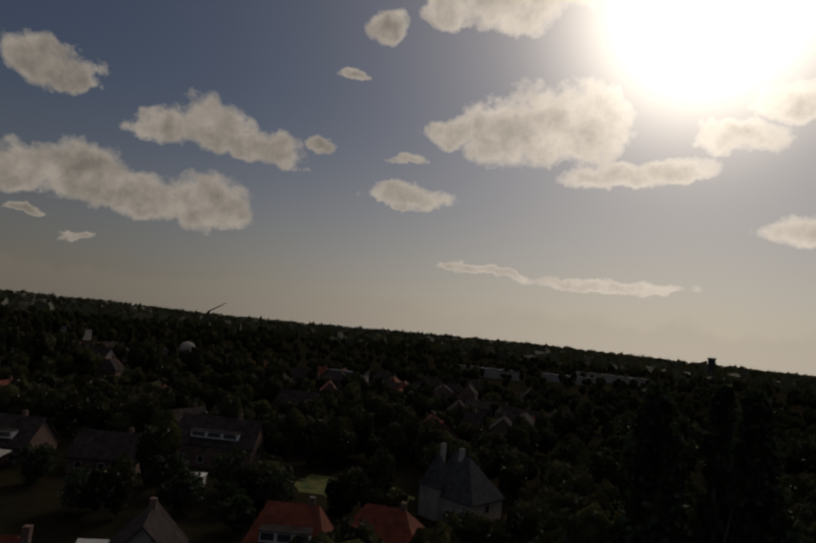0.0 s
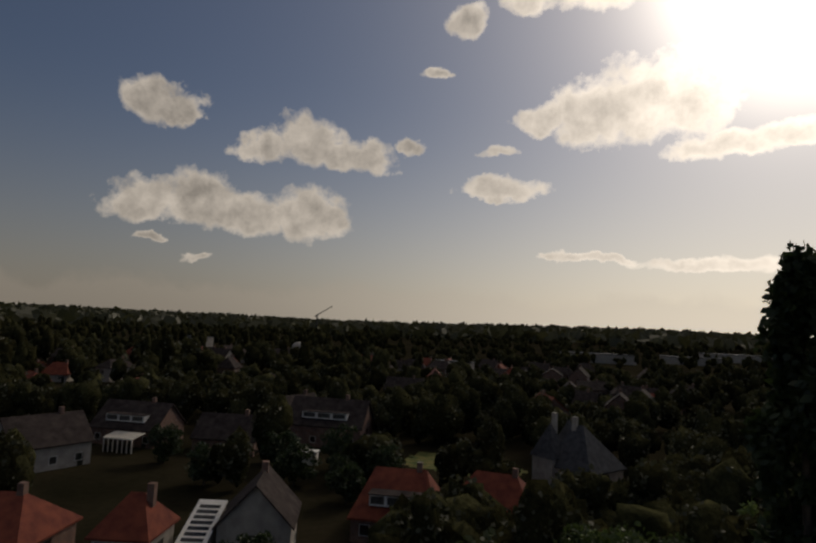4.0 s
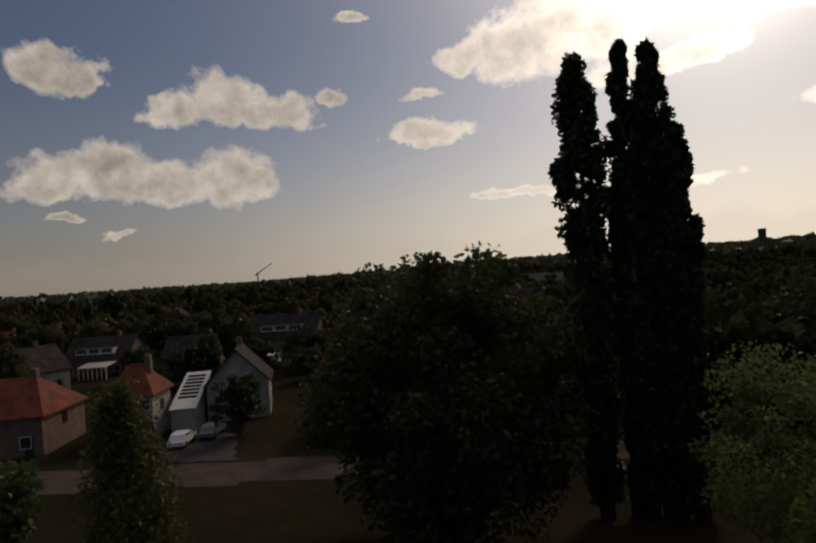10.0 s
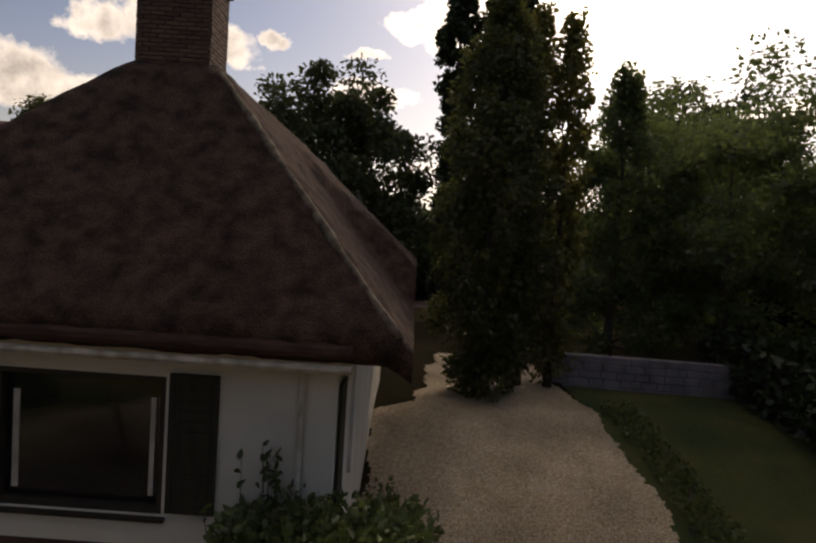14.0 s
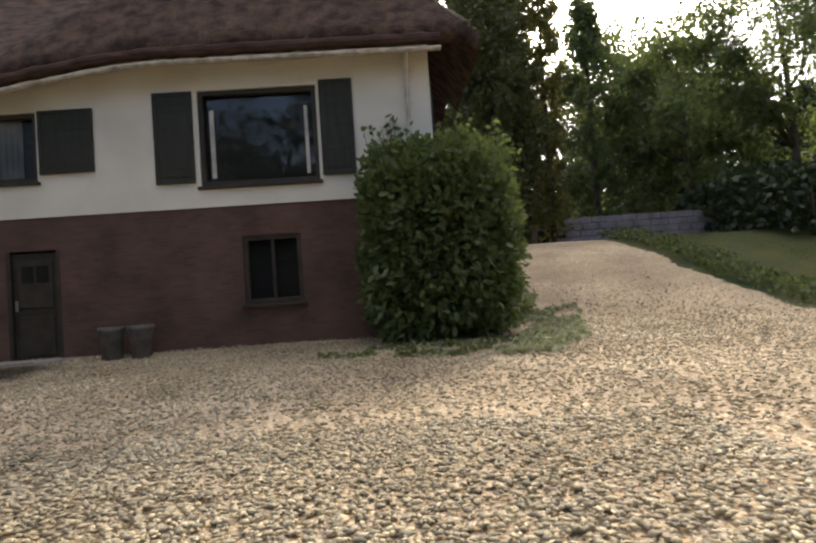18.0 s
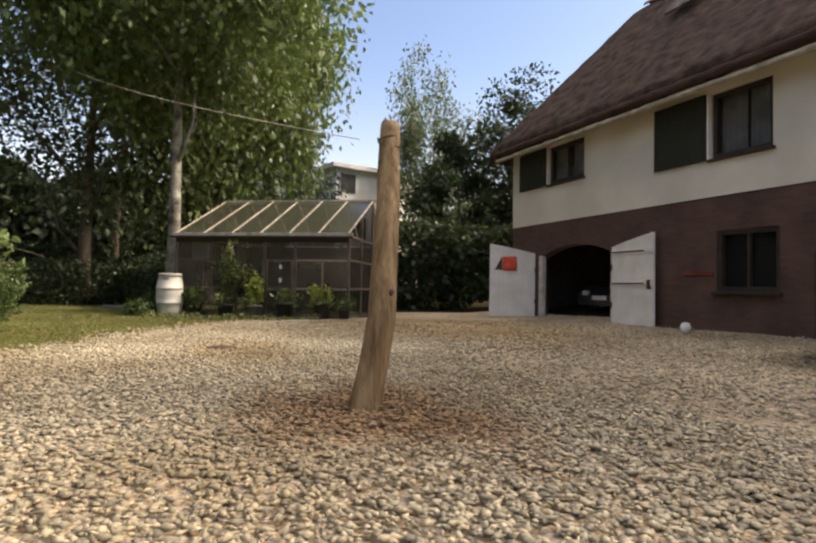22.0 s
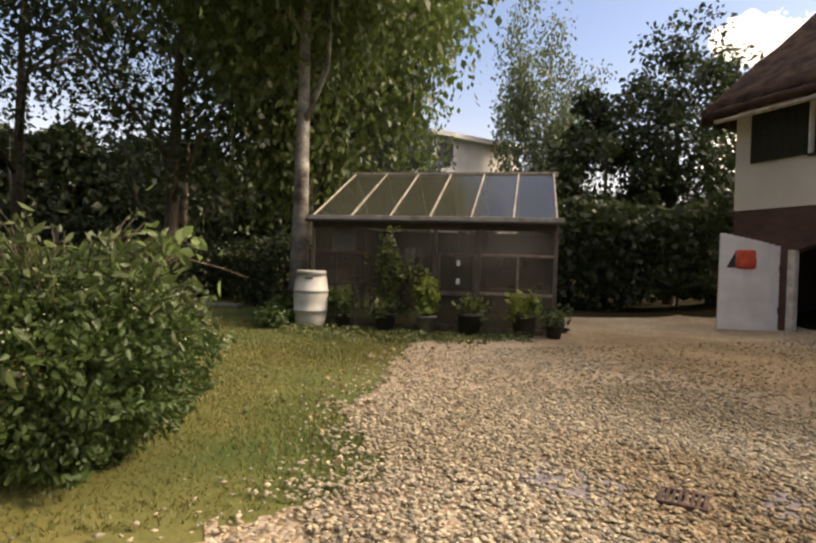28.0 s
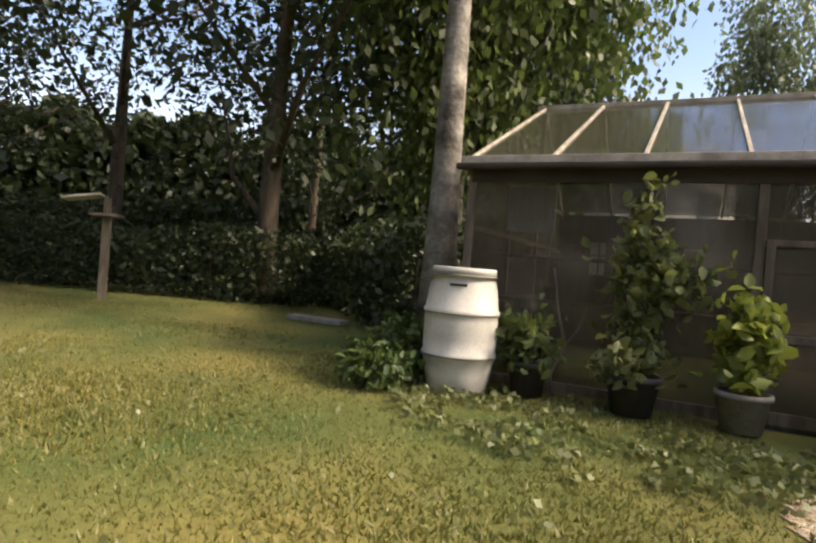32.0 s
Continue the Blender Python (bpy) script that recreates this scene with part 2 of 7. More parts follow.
def leaf_mat(name, c1, c2, back=0.45):
    """Foliage: diffuse and light through the leaf, each leaf its own tone."""
    m = bpy.data.materials.new(name)
    m.use_nodes = True
    n, l = m.node_tree.nodes, m.node_tree.links
    n.remove(n["Principled BSDF"])
    g = n.new("ShaderNodeNewGeometry")
    tc = n.new("ShaderNodeTexCoord")
    no = n.new("ShaderNodeTexNoise")
    no.inputs["Scale"].default_value = 0.7
    l.new(tc.outputs["Object"], no.inputs["Vector"])
    av = n.new("ShaderNodeMath")
    av.operation = "ADD"
    l.new(g.outputs["Random Per Island"], av.inputs[0])
    l.new(no.outputs["Fac"], av.inputs[1])
    r = n.new("ShaderNodeValToRGB")
    r.color_ramp.elements[0].position, r.color_ramp.elements[1].position = 0.0, 1.0
    r.color_ramp.elements[0].color, r.color_ramp.elements[1].color = (*c1, 1), (*c2, 1)
    hv = n.new("ShaderNodeMath")
    hv.operation = "MULTIPLY"
    hv.inputs[1].default_value = 0.6
    l.new(av.outputs[0], hv.inputs[0])
    l.new(hv.outputs[0], r.inputs[0])
    d, t, gl = n.new("ShaderNodeBsdfDiffuse"), n.new("ShaderNodeBsdfTranslucent"), n.new("ShaderNodeBsdfGlossy")
    gl.inputs["Roughness"].default_value = 0.5
    l.new(r.outputs[0], d.inputs[0])
    l.new(r.outputs[0], t.inputs[0])
    mx = n.new("ShaderNodeMixShader")
    mx.inputs[0].default_value = back
    l.new(d.outputs[0], mx.inputs[1])
    l.new(t.outputs[0], mx.inputs[2])
    mg = n.new("ShaderNodeMixShader")
    mg.inputs[0].default_value = 0.04
    l.new(mx.outputs[0], mg.inputs[1])
    l.new(gl.outputs[0], mg.inputs[2])
    l.new(mg.outputs[0], n["Material Output"].inputs["Surface"])
    return m


def glass_mat(name, tint, rough=0.05, alpha=0.35, spec=0.8):
    """Old window glass: part clear, part reflecting and dusty."""
    m = bpy.data.materials.new(name)
    m.use_nodes = True
    n, l = m.node_tree.nodes, m.node_tree.links
    b = n["Principled BSDF"]
    b.inputs["Base Color"].default_value = (*tint, 1)
    b.inputs["Roughness"].default_value = rough
    b.inputs["Specular IOR Level"].default_value = spec
    tr = n.new("ShaderNodeBsdfTransparent")
    no = n.new("ShaderNodeTexNoise")
    no.inputs["Scale"].default_value, no.inputs["Detail"].default_value = 2.5, 6
    tc = n.new("ShaderNodeTexCoord")
    l.new(tc.outputs["Object"], no.inputs["Vector"])
    mp = n.new("ShaderNodeMapRange")
    mp.inputs[3].default_value, mp.inputs[4].default_value = max(0, alpha - 0.15), min(1, alpha + 0.2)
    l.new(no.outputs["Fac"], mp.inputs[0])
    mx = n.new("ShaderNodeMixShader")
    l.new(mp.outputs[0], mx.inputs[0])
    l.new(tr.outputs[0], mx.inputs[1])
    l.new(b.outputs[0], mx.inputs[2])
    l.new(mx.outputs[0], n["Material Output"].inputs["Surface"])
    return m


def brick_mat(name, c1, c2, mortar, bw=0.21, bh=0.0625):
    m = bpy.data.materials.new(name)
    m.use_nodes = True
    n, l = m.node_tree.nodes, m.node_tree.links
    b = n["Principled BSDF"]
    tc = n.new("ShaderNodeTexCoord")
    sp = n.new("ShaderNodeSeparateXYZ")
    l.new(tc.outputs["Object"], sp.inputs[0])
    ad = n.new("ShaderNodeMath")
    l.new(sp.outputs[0], ad.inputs[0])
    l.new(sp.outputs[1], ad.inputs[1])
    cb = n.new("ShaderNodeCombineXYZ")
    l.new(ad.outputs[0], cb.inputs[0])
    l.new(sp.outputs[2], cb.inputs[1])
    t = n.new("ShaderNodeTexBrick")
    t.inputs["Scale"].default_value = 1.0
    t.inputs["Brick Width"].default_value, t.inputs["Row Height"].default_value, t.inputs["Mortar Size"].default_value = bw, bh, 0.006
    t.inputs["Color1"].default_value, t.inputs["Color2"].default_value, t.inputs["Mortar"].default_value = (*c1, 1), (*c2, 1), (*mortar, 1)
    l.new(cb.outputs[0], t.inputs["Vector"])
    no = n.new("ShaderNodeTexNoise")
    no.inputs["Scale"].default_value, no.inputs["Detail"].default_value = 1.3, 7
    l.new(tc.outputs["Object"], no.inputs["Vector"])
    mx = n.new("ShaderNodeMix")
    mx.data_type, mx.blend_type = "RGBA", "OVERLAY"
    mx.inputs[0].default_value = 0.7
    l.new(t.outputs["Color"], mx.inputs[6])
    l.new(no.outputs["Fac"], mx.inputs[7])
    l.new(mx.outputs[2], b.inputs["Base Color"])
    b.inputs["Roughness"].default_value = 0.9
    bp = n.new("ShaderNodeBump")
    bp.inputs["Strength"].default_value, bp.inputs["Distance"].default_value = 0.6, 0.008
    inv = n.new("ShaderNodeMath")
    inv.operation = "SUBTRACT"
    inv.inputs[0].default_value = 1.0
    l.new(t.outputs["Fac"], inv.inputs[1])
    l.new(inv.outputs[0], bp.inputs["Height"])
    l.new(bp.outputs[0], b.inputs["Normal"])
    return m


GRASS = mat("grass_ground", (0.045, 0.082, 0.018), (0.19, 0.163, 0.047), 0.55, 0.95, 0.02, 30)
# darker copy of the grass, with the tree shade put into its colour
GRASS_SHADED = mat("shaded_grass", (0.024, 0.041, 0.011), (0.07, 0.07, 0.021), 0.7, 0.95, 0.02, 30)
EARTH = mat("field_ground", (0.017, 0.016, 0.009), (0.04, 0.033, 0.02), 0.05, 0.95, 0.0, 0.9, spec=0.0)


def ground_patches(n, l, tc, col):
    """The dark patch before the door, the red-brown soil at the post and the silt round the drain."""
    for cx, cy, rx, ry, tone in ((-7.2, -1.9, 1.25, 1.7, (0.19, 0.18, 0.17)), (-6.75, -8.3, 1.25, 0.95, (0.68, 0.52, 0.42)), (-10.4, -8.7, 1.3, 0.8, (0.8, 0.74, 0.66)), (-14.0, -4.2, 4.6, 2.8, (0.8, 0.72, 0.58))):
        col = ragged_patch(n, l, tc, col, cx, cy, rx, ry, tone)
    return col


def ragged_patch(n, l, tc, col, cx, cy, rx, ry, tone):
    """A toned patch with a ragged edge on the ground."""
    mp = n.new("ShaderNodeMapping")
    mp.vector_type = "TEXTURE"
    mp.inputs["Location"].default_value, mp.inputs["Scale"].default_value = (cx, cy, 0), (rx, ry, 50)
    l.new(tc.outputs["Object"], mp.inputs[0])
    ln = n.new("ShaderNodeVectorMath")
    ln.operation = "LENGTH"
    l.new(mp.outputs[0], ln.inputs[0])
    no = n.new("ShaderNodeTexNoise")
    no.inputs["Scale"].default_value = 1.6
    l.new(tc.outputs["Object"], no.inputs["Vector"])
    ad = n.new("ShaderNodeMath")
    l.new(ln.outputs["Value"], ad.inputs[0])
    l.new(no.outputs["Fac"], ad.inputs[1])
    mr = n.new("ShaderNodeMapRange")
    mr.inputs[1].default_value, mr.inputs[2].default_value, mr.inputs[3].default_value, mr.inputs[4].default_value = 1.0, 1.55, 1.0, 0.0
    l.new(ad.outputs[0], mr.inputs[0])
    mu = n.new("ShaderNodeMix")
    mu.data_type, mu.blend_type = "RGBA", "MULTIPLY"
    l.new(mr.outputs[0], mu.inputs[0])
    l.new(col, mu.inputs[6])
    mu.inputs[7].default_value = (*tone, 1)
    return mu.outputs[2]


def gravel_mat(name):
    """Close-lying stones of a few centimetres, each with its own tone."""
    m = bpy.data.materials.new(name)
    m.use_nodes = True
    n, l = m.node_tree.nodes, m.node_tree.links
    b = n["Principled BSDF"]
    tc = n.new("ShaderNodeTexCoord")
    v = n.new("ShaderNodeTexVoronoi")
    v.inputs["Scale"].default_value = 42.0
    l.new(tc.outputs["Object"], v.inputs["Vector"])
    sp = n.new("ShaderNodeSeparateColor")
    l.new(v.outputs["Color"], sp.inputs[0])
    r = n.new("ShaderNodeValToRGB")
    e = r.color_ramp.elements
    e[0].color, e[1].color = (0.2, 0.145, 0.085, 1), (0.62, 0.5, 0.34, 1)
    e.new(0.45).color = (0.4, 0.3, 0.185, 1)
    e.new(0.75).color = (0.36, 0.32, 0.27, 1)
    l.new(sp.outputs[0], r.inputs[0])
    no = n.new("ShaderNodeTexNoise")
    no.inputs["Scale"].default_value, no.inputs["Detail"].default_value = 0.55, 5
    l.new(tc.outputs["Object"], no.inputs["Vector"])
    mx = n.new("ShaderNodeMix")
    mx.data_type, mx.blend_type = "RGBA", "OVERLAY"
    mx.inputs[0].default_value = 0.75
    l.new(r.outputs[0], mx.inputs[6])
    l.new(no.outputs["Fac"], mx.inputs[7])
    l.new(ground_patches(n, l, tc, mx.outputs[2]), b.inputs["Base Color"])
    b.inputs["Roughness"].default_value = 0.95
    b.inputs["Specular IOR Level"].default_value = 0.2
    bp = n.new("ShaderNodeBump")
    bp.invert = True
    bp.inputs["Strength"].default_value, bp.inputs["Distance"].default_value = 1.0, 0.011
    l.new(v.outputs["Distance"], bp.inputs["Height"])
    l.new(bp.outputs[0], b.inputs["Normal"])
    return m


GRAVEL = gravel_mat("gravel_ground")
PEBBLE = mat("pebbles", (0.385, 0.31, 0.19), (0.65, 0.56, 0.39), 0.5, 0.85, 0.0, 60, c3=(0.38, 0.41, 0.46), island=True, patchy=True)
ASPHALT = mat("asphalt", (0.045, 0.04, 0.038), (0.07, 0.06, 0.055), 0.6, 0.95, 0.01, 80)
PAVERS = mat("street_pavers", (0.045, 0.029, 0.025), (0.08, 0.052, 0.043), 0.5, 0.9, 0.01, 30)
THATCH = mat("weathered_thatch", (0.034, 0.020, 0.015), (0.125, 0.078, 0.055), 2.4, 1.0, 0.06, 26, stretch=(1.5, 2.2, 1.6), fine=0.9)
CLAY = mat("clay_ridge_tile", (0.16, 0.07, 0.045), (0.3, 0.16, 0.11), 4, 0.85, 0.01, 40, c3=(0.6, 0.6, 0.6))
RENDERED = mat("white_render", (0.62, 0.58, 0.49), (0.74, 0.7, 0.6), 0.8, 0.9, 0.004, 60, fine=0.15)
BRICK = brick_mat("dark_brick", (0.085, 0.045, 0.034), (0.115, 0.06, 0.044), (0.08, 0.062, 0.05))
CHBRICK = mat("chimney_brick", (0.09, 0.06, 0.045), (0.19, 0.12, 0.085), 2.5, 0.9, 0.006, 60, c3=(0.55, 0.5, 0.5))
MORTAR = mat("mortar", (0.13, 0.12, 0.1), (0.2, 0.18, 0.16), 6, 0.95, 0.004, 80)
SHUTTER = mat("dark_green_shutter", (0.02, 0.022, 0.015), (0.036, 0.036, 0.025), 3, 0.6, 0.003, 30, stretch=(4, 4, 0.6))
FRAME = mat("dark_frame", (0.03, 0.024, 0.018), (0.05, 0.04, 0.03), 4, 0.6, 0.002, 50)
WHITE = mat("white_paint", (0.68, 0.66, 0.6), (0.82, 0.8, 0.75), 2.5, 0.6, 0.002, 50, fine=0.15)
OLDWHITE = mat("old_white_paint", (0.42, 0.38, 0.31), (0.7, 0.66, 0.58), 5, 0.75, 0.003, 60)
CURTAIN = mat("curtain", (0.45, 0.43, 0.4), (0.6, 0.58, 0.54), 6, 0.95, 0.004, 30, stretch=(6, 6, 0.3))
# dimness of the rooms and the drain pit, put into a dark surface colour
DARKIN = mat("painted_dim_interior", (0.05, 0.042, 0.038), (0.1, 0.085, 0.078), 1, 0.9)
POLEWOOD = mat("weathered_log", (0.115, 0.072, 0.036), (0.28, 0.2, 0.11), 5, 0.85, 0.012, 22, stretch=(4, 4, 0.35), fine=0.6)
OLDWOOD = mat("old_brown_wood", (0.075, 0.06, 0.045), (0.175, 0.142, 0.108), 4, 0.85, 0.006, 30, stretch=(3, 3, 0.6))
BARK = mat("bark", (0.05, 0.04, 0.03), (0.13, 0.1, 0.075), 3, 0.95, 0.03, 14, stretch=(2, 2, 0.5))
BIRCHBARK = mat("birch_bark", (0.06, 0.052, 0.042), (0.36, 0.335, 0.28), 2.2, 0.9, 0.03, 16, stretch=(1, 1, 1.2), fine=0.7)
BARREL = mat("pale_plastic", (0.43, 0.42, 0.37), (0.6, 0.58, 0.52), 3, 0.5, 0.002, 40, fine=0.2)
REDCLOTH = mat("red_cloth", (0.55, 0.06, 0.035), (0.7, 0.12, 0.06), 6, 0.8, 0.01, 20)
REDPAINT = mat("faded_red_paint", (0.11, 0.026, 0.02), (0.19, 0.045, 0.032), 3, 0.7, 0.003, 40)
METAL = mat("grey_metal", (0.25, 0.25, 0.25), (0.4, 0.4, 0.38), 6, 0.45, 0.001, 60, metal=0.9)
IRON = mat("rusty_iron", (0.06, 0.045, 0.04), (0.14, 0.09, 0.07), 12, 0.8, 0.003, 80, metal=0.4)
POT = mat("dark_plastic_pot", (0.03, 0.03, 0.032), (0.06, 0.055, 0.055), 5, 0.6)
GREYPOT = mat("stone_planter", (0.2, 0.18, 0.16), (0.3, 0.28, 0.25), 6, 0.9, 0.004, 50)
STONE = mat("low_stone_wall", (0.16, 0.14, 0.15), (0.26, 0.23, 0.24), 2, 0.9, 0.01, 25)
LEADCAP = mat("chimney_hood", (0.045, 0.036, 0.032), (0.15, 0.125, 0.11), 5, 0.8, 0.003, 40)
SLATE = mat("slate_roof", (0.045, 0.047, 0.052), (0.085, 0.088, 0.095), 1.2, 0.85, 0.01, 16, spec=0.1)
TILE_RED = mat("red_roof_tiles", (0.13, 0.03, 0.018), (0.235, 0.06, 0.032), 0.8, 0.85, 0.03, 9)
TILE_DARK = mat("dark_roof_tiles", (0.035, 0.028, 0.026), (0.075, 0.06, 0.055), 0.8, 0.85, 0.03, 9, spec=0.05)
WALL_BRICK = brick_mat("village_brick", (0.16, 0.085, 0.06), (0.22, 0.12, 0.085), (0.2, 0.18, 0.16))
WALL_PALE = mat("pale_wall", (0.32, 0.29, 0.25), (0.46, 0.42, 0.36), 0.8, 0.9, 0.004, 30, fine=0.2)
GLASS_DARK = glass_mat("window_glass", (0.02, 0.02, 0.02), 0.04, 0.72, 0.6)
GLASS_ROOF = glass_mat("greenhouse_glass", (0.085, 0.085, 0.06), 0.08, 0.5, 1.0)
GLASS_CLEAR = glass_mat("clear_window_glass", (0.02, 0.022, 0.025), 0.04, 0.35)
GLASS_SIDE = glass_mat("greenhouse_side_glass", (0.085, 0.073, 0.052), 0.1, 0.4, 0.8)
LEAF = leaf_mat("leaves_green", (0.03, 0.055, 0.014), (0.085, 0.12, 0.03))
LEAF_DARK = leaf_mat("leaves_dark", (0.014, 0.028, 0.009), (0.045, 0.065, 0.02), 0.35)
LEAF_BIRCH = leaf_mat("leaves_birch", (0.045, 0.08, 0.02), (0.14, 0.19, 0.045), 0.5)
LEAF_YELLOW = leaf_mat("leaves_yellowish", (0.08, 0.085, 0.02), (0.22, 0.2, 0.045), 0.5)
LEAF_BLUE = leaf_mat("needles_blue", (0.03, 0.05, 0.045), (0.07, 0.1, 0.09), 0.2)
LEAF_BUSH = leaf_mat("leaves_bush", (0.05, 0.078, 0.023), (0.14, 0.185, 0.052), 0.45)
LEAF_LIME = leaf_mat("leaves_lime", (0.14, 0.2, 0.03), (0.32, 0.36, 0.07), 0.5)
BLADE = leaf_mat("grass_blades", (0.05, 0.1, 0.02), (0.24, 0.205, 0.055), 0.3)
HIP_LIT = mat("mossy_sunlit_hip", (0.06, 0.045, 0.032), (0.2, 0.165, 0.12), 7, 0.95, 0.02, 20)
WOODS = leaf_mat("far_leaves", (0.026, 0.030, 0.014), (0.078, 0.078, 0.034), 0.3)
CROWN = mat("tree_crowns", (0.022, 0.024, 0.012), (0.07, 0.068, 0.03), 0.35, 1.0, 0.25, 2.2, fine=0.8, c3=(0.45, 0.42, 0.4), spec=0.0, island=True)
DRYLEAF = leaf_mat("ivy_leaves", (0.05, 0.08, 0.02), (0.2, 0.21, 0.08), 0.3)
LEAF_GARDEN = leaf_mat("leaves_garden_bush", (0.026, 0.055, 0.014), (0.1, 0.155, 0.036), 0.4)
PALEWOOD = mat("pale_lattice_wood", (0.22, 0.17, 0.12), (0.36, 0.29, 0.21), 5, 0.85, 0.004, 40)
PALELEAF = leaf_mat("pale_ivy_leaves", (0.14, 0.17, 0.08), (0.42, 0.43, 0.27), 0.2)
NETCURTAIN = mat("net_curtain", (0.6, 0.6, 0.58), (0.8, 0.8, 0.78), 6, 0.95, 0.004, 30, stretch=(6, 6, 0.3))
HOOP = mat("barrel_hoop", (0.1, 0.095, 0.08), (0.18, 0.17, 0.14), 5, 0.6)
LEAF_OLIVE = leaf_mat("conifer_foliage", (0.04, 0.052, 0.014), (0.125, 0.13, 0.03), 0.5)
# brighter leaf copy: backlight and sun glare are put into its colour
LEAF_BACKLIT = leaf_mat("leaves_against_the_sun", (0.055, 0.085, 0.022), (0.15, 0.185, 0.055), 0.7)
SANDY = mat("sandy_court", (0.2, 0.165, 0.12), (0.34, 0.28, 0.21), 0.4, 0.95, 0.01, 20)
BROWNLEAF = leaf_mat("fallen_leaf", (0.12, 0.09, 0.04), (0.38, 0.3, 0.15), 0.15)
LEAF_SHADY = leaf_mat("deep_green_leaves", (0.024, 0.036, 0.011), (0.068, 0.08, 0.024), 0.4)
LEAF_VINE = leaf_mat("vine_leaves", (0.06, 0.09, 0.025), (0.22, 0.25, 0.075), 0.45)
LEAF_HANGING = leaf_mat("hanging_birch_leaves", (0.06, 0.085, 0.04), (0.14, 0.18, 0.08), 0.5)
GHWHITE = mat("weathered_glazing_paint", (0.26, 0.225, 0.17), (0.52, 0.47, 0.38), 6, 0.8, 0.003, 60)
DARKTUB = mat("dark_planter", (0.07, 0.06, 0.055), (0.13, 0.115, 0.1), 6, 0.85, 0.004, 50)
EAVE = mat("cut_thatch_edge", (0.04, 0.022, 0.018), (0.085, 0.05, 0.038), 3, 1.0, 0.02, 25, stretch=(1, 1, 4))
LEAF_BROAD = leaf_mat("broad_green_leaves", (0.1, 0.17, 0.04), (0.27, 0.36, 0.12), 0.5)


# ---------- mesh helpers ----------
def link(name, me, material, parent=None, label=""):
    ob = new(name, me)
    if material:
        me.materials.append(material)
    if parent:
        ob.parent = parent
    return tagged(ob, label)


def part(name, bm, material, parent=None, label="", smooth=False):
    """One bmesh as ONE mesh object, under a thing or a part."""
    me = bpy.data.meshes.new(name)
    if smooth:
        for fc in bm.faces:
            fc.smooth = True
    bm.to_mesh(me)
    bm.free()
    return link(name, me, material, parent, label)


def thing(name, x, y, z, rz=0.0, label="", category="", group="", kind=""):
    e = new(name)
    e.empty_display_size = 0.2
    e.matrix_world = pose(x, y, z, 0, 0, rz)
    return tagged(e, label, category, group, kind)


def box(bm, x0, x1, y0, y1, z0, z1, bevel=0.0, m=None):
    vs = [bm.verts.new((x, y, z)) for x in (x0, x1) for y in (y0, y1) for z in (z0, z1)]
    fs = [bm.faces.new([vs[i] for i in q]) for q in ((0, 1, 3, 2), (4, 6, 7, 5), (0, 4, 5, 1), (2, 3, 7, 6), (0, 2, 6, 4), (1, 5, 7, 3))]
    if bevel:
        es = {e for fc in fs for e in fc.edges}
        r = bmesh.ops.bevel(bm, geom=list(es), offset=bevel, segments=2, affect="EDGES", profile=0.5)
        vs = list({v for fc in r["faces"] for v in fc.verts} | {v for v in vs if v.is_valid})
    if m is not None:
        for v in vs:
            v.co = m @ v.co
    return vs


def bx(x0, x1, y0, y1, z0, z1, bevel=0.0, m=None):
    bm = bmesh.new()
    box(bm, x0, x1, y0, y1, z0, z1, bevel, m)
    return bm


def lathe(profile, n=20, cx=0, cy=0, bm=None):
    """A turned body from (radius, height) pairs."""
    bm = bm or bmesh.new()
    rings = []
    for r, z in profile:
        rings.append([bm.verts.new((cx + r * math.cos(2 * math.pi * k / n), cy + r * math.sin(2 * math.pi * k / n), z)) for k in range(n)])
    for a, b in zip(rings, rings[1:]):
        for k in range(n):
            bm.faces.new((a[k], a[(k + 1) % n], b[(k + 1) % n], b[k]))
    bm.faces.new(rings[0][::-1])
    bm.faces.new(rings[-1])
    return bm


def tube(points, radii, n=7, bm=None):
    """A round body along a line of points."""
    bm = bm or bmesh.new()
    pts = [Vector(p) for p in points]
    rings = []
    for i, p in enumerate(pts):
        d = (pts[min(i + 1, len(pts) - 1)] - pts[max(i - 1, 0)]).normalized()
        a = d.orthogonal().normalized()
        b = d.cross(a)
        rings.append([bm.verts.new(p + float(radii[i]) * (a * math.cos(2 * math.pi * k / n) + b * math.sin(2 * math.pi * k / n))) for k in range(n)])
    for a, b in zip(rings, rings[1:]):
        best = min(range(n), key=lambda s: sum((a[k].co - b[(k + s) % n].co).length for k in range(n)))
        for k in range(n):
            bm.faces.new((a[k], a[(k + 1) % n], b[(k + 1 + best) % n], b[(k + best) % n]))
    bm.faces.new(rings[0][::-1])
    bm.faces.new(rings[-1])
    return bm


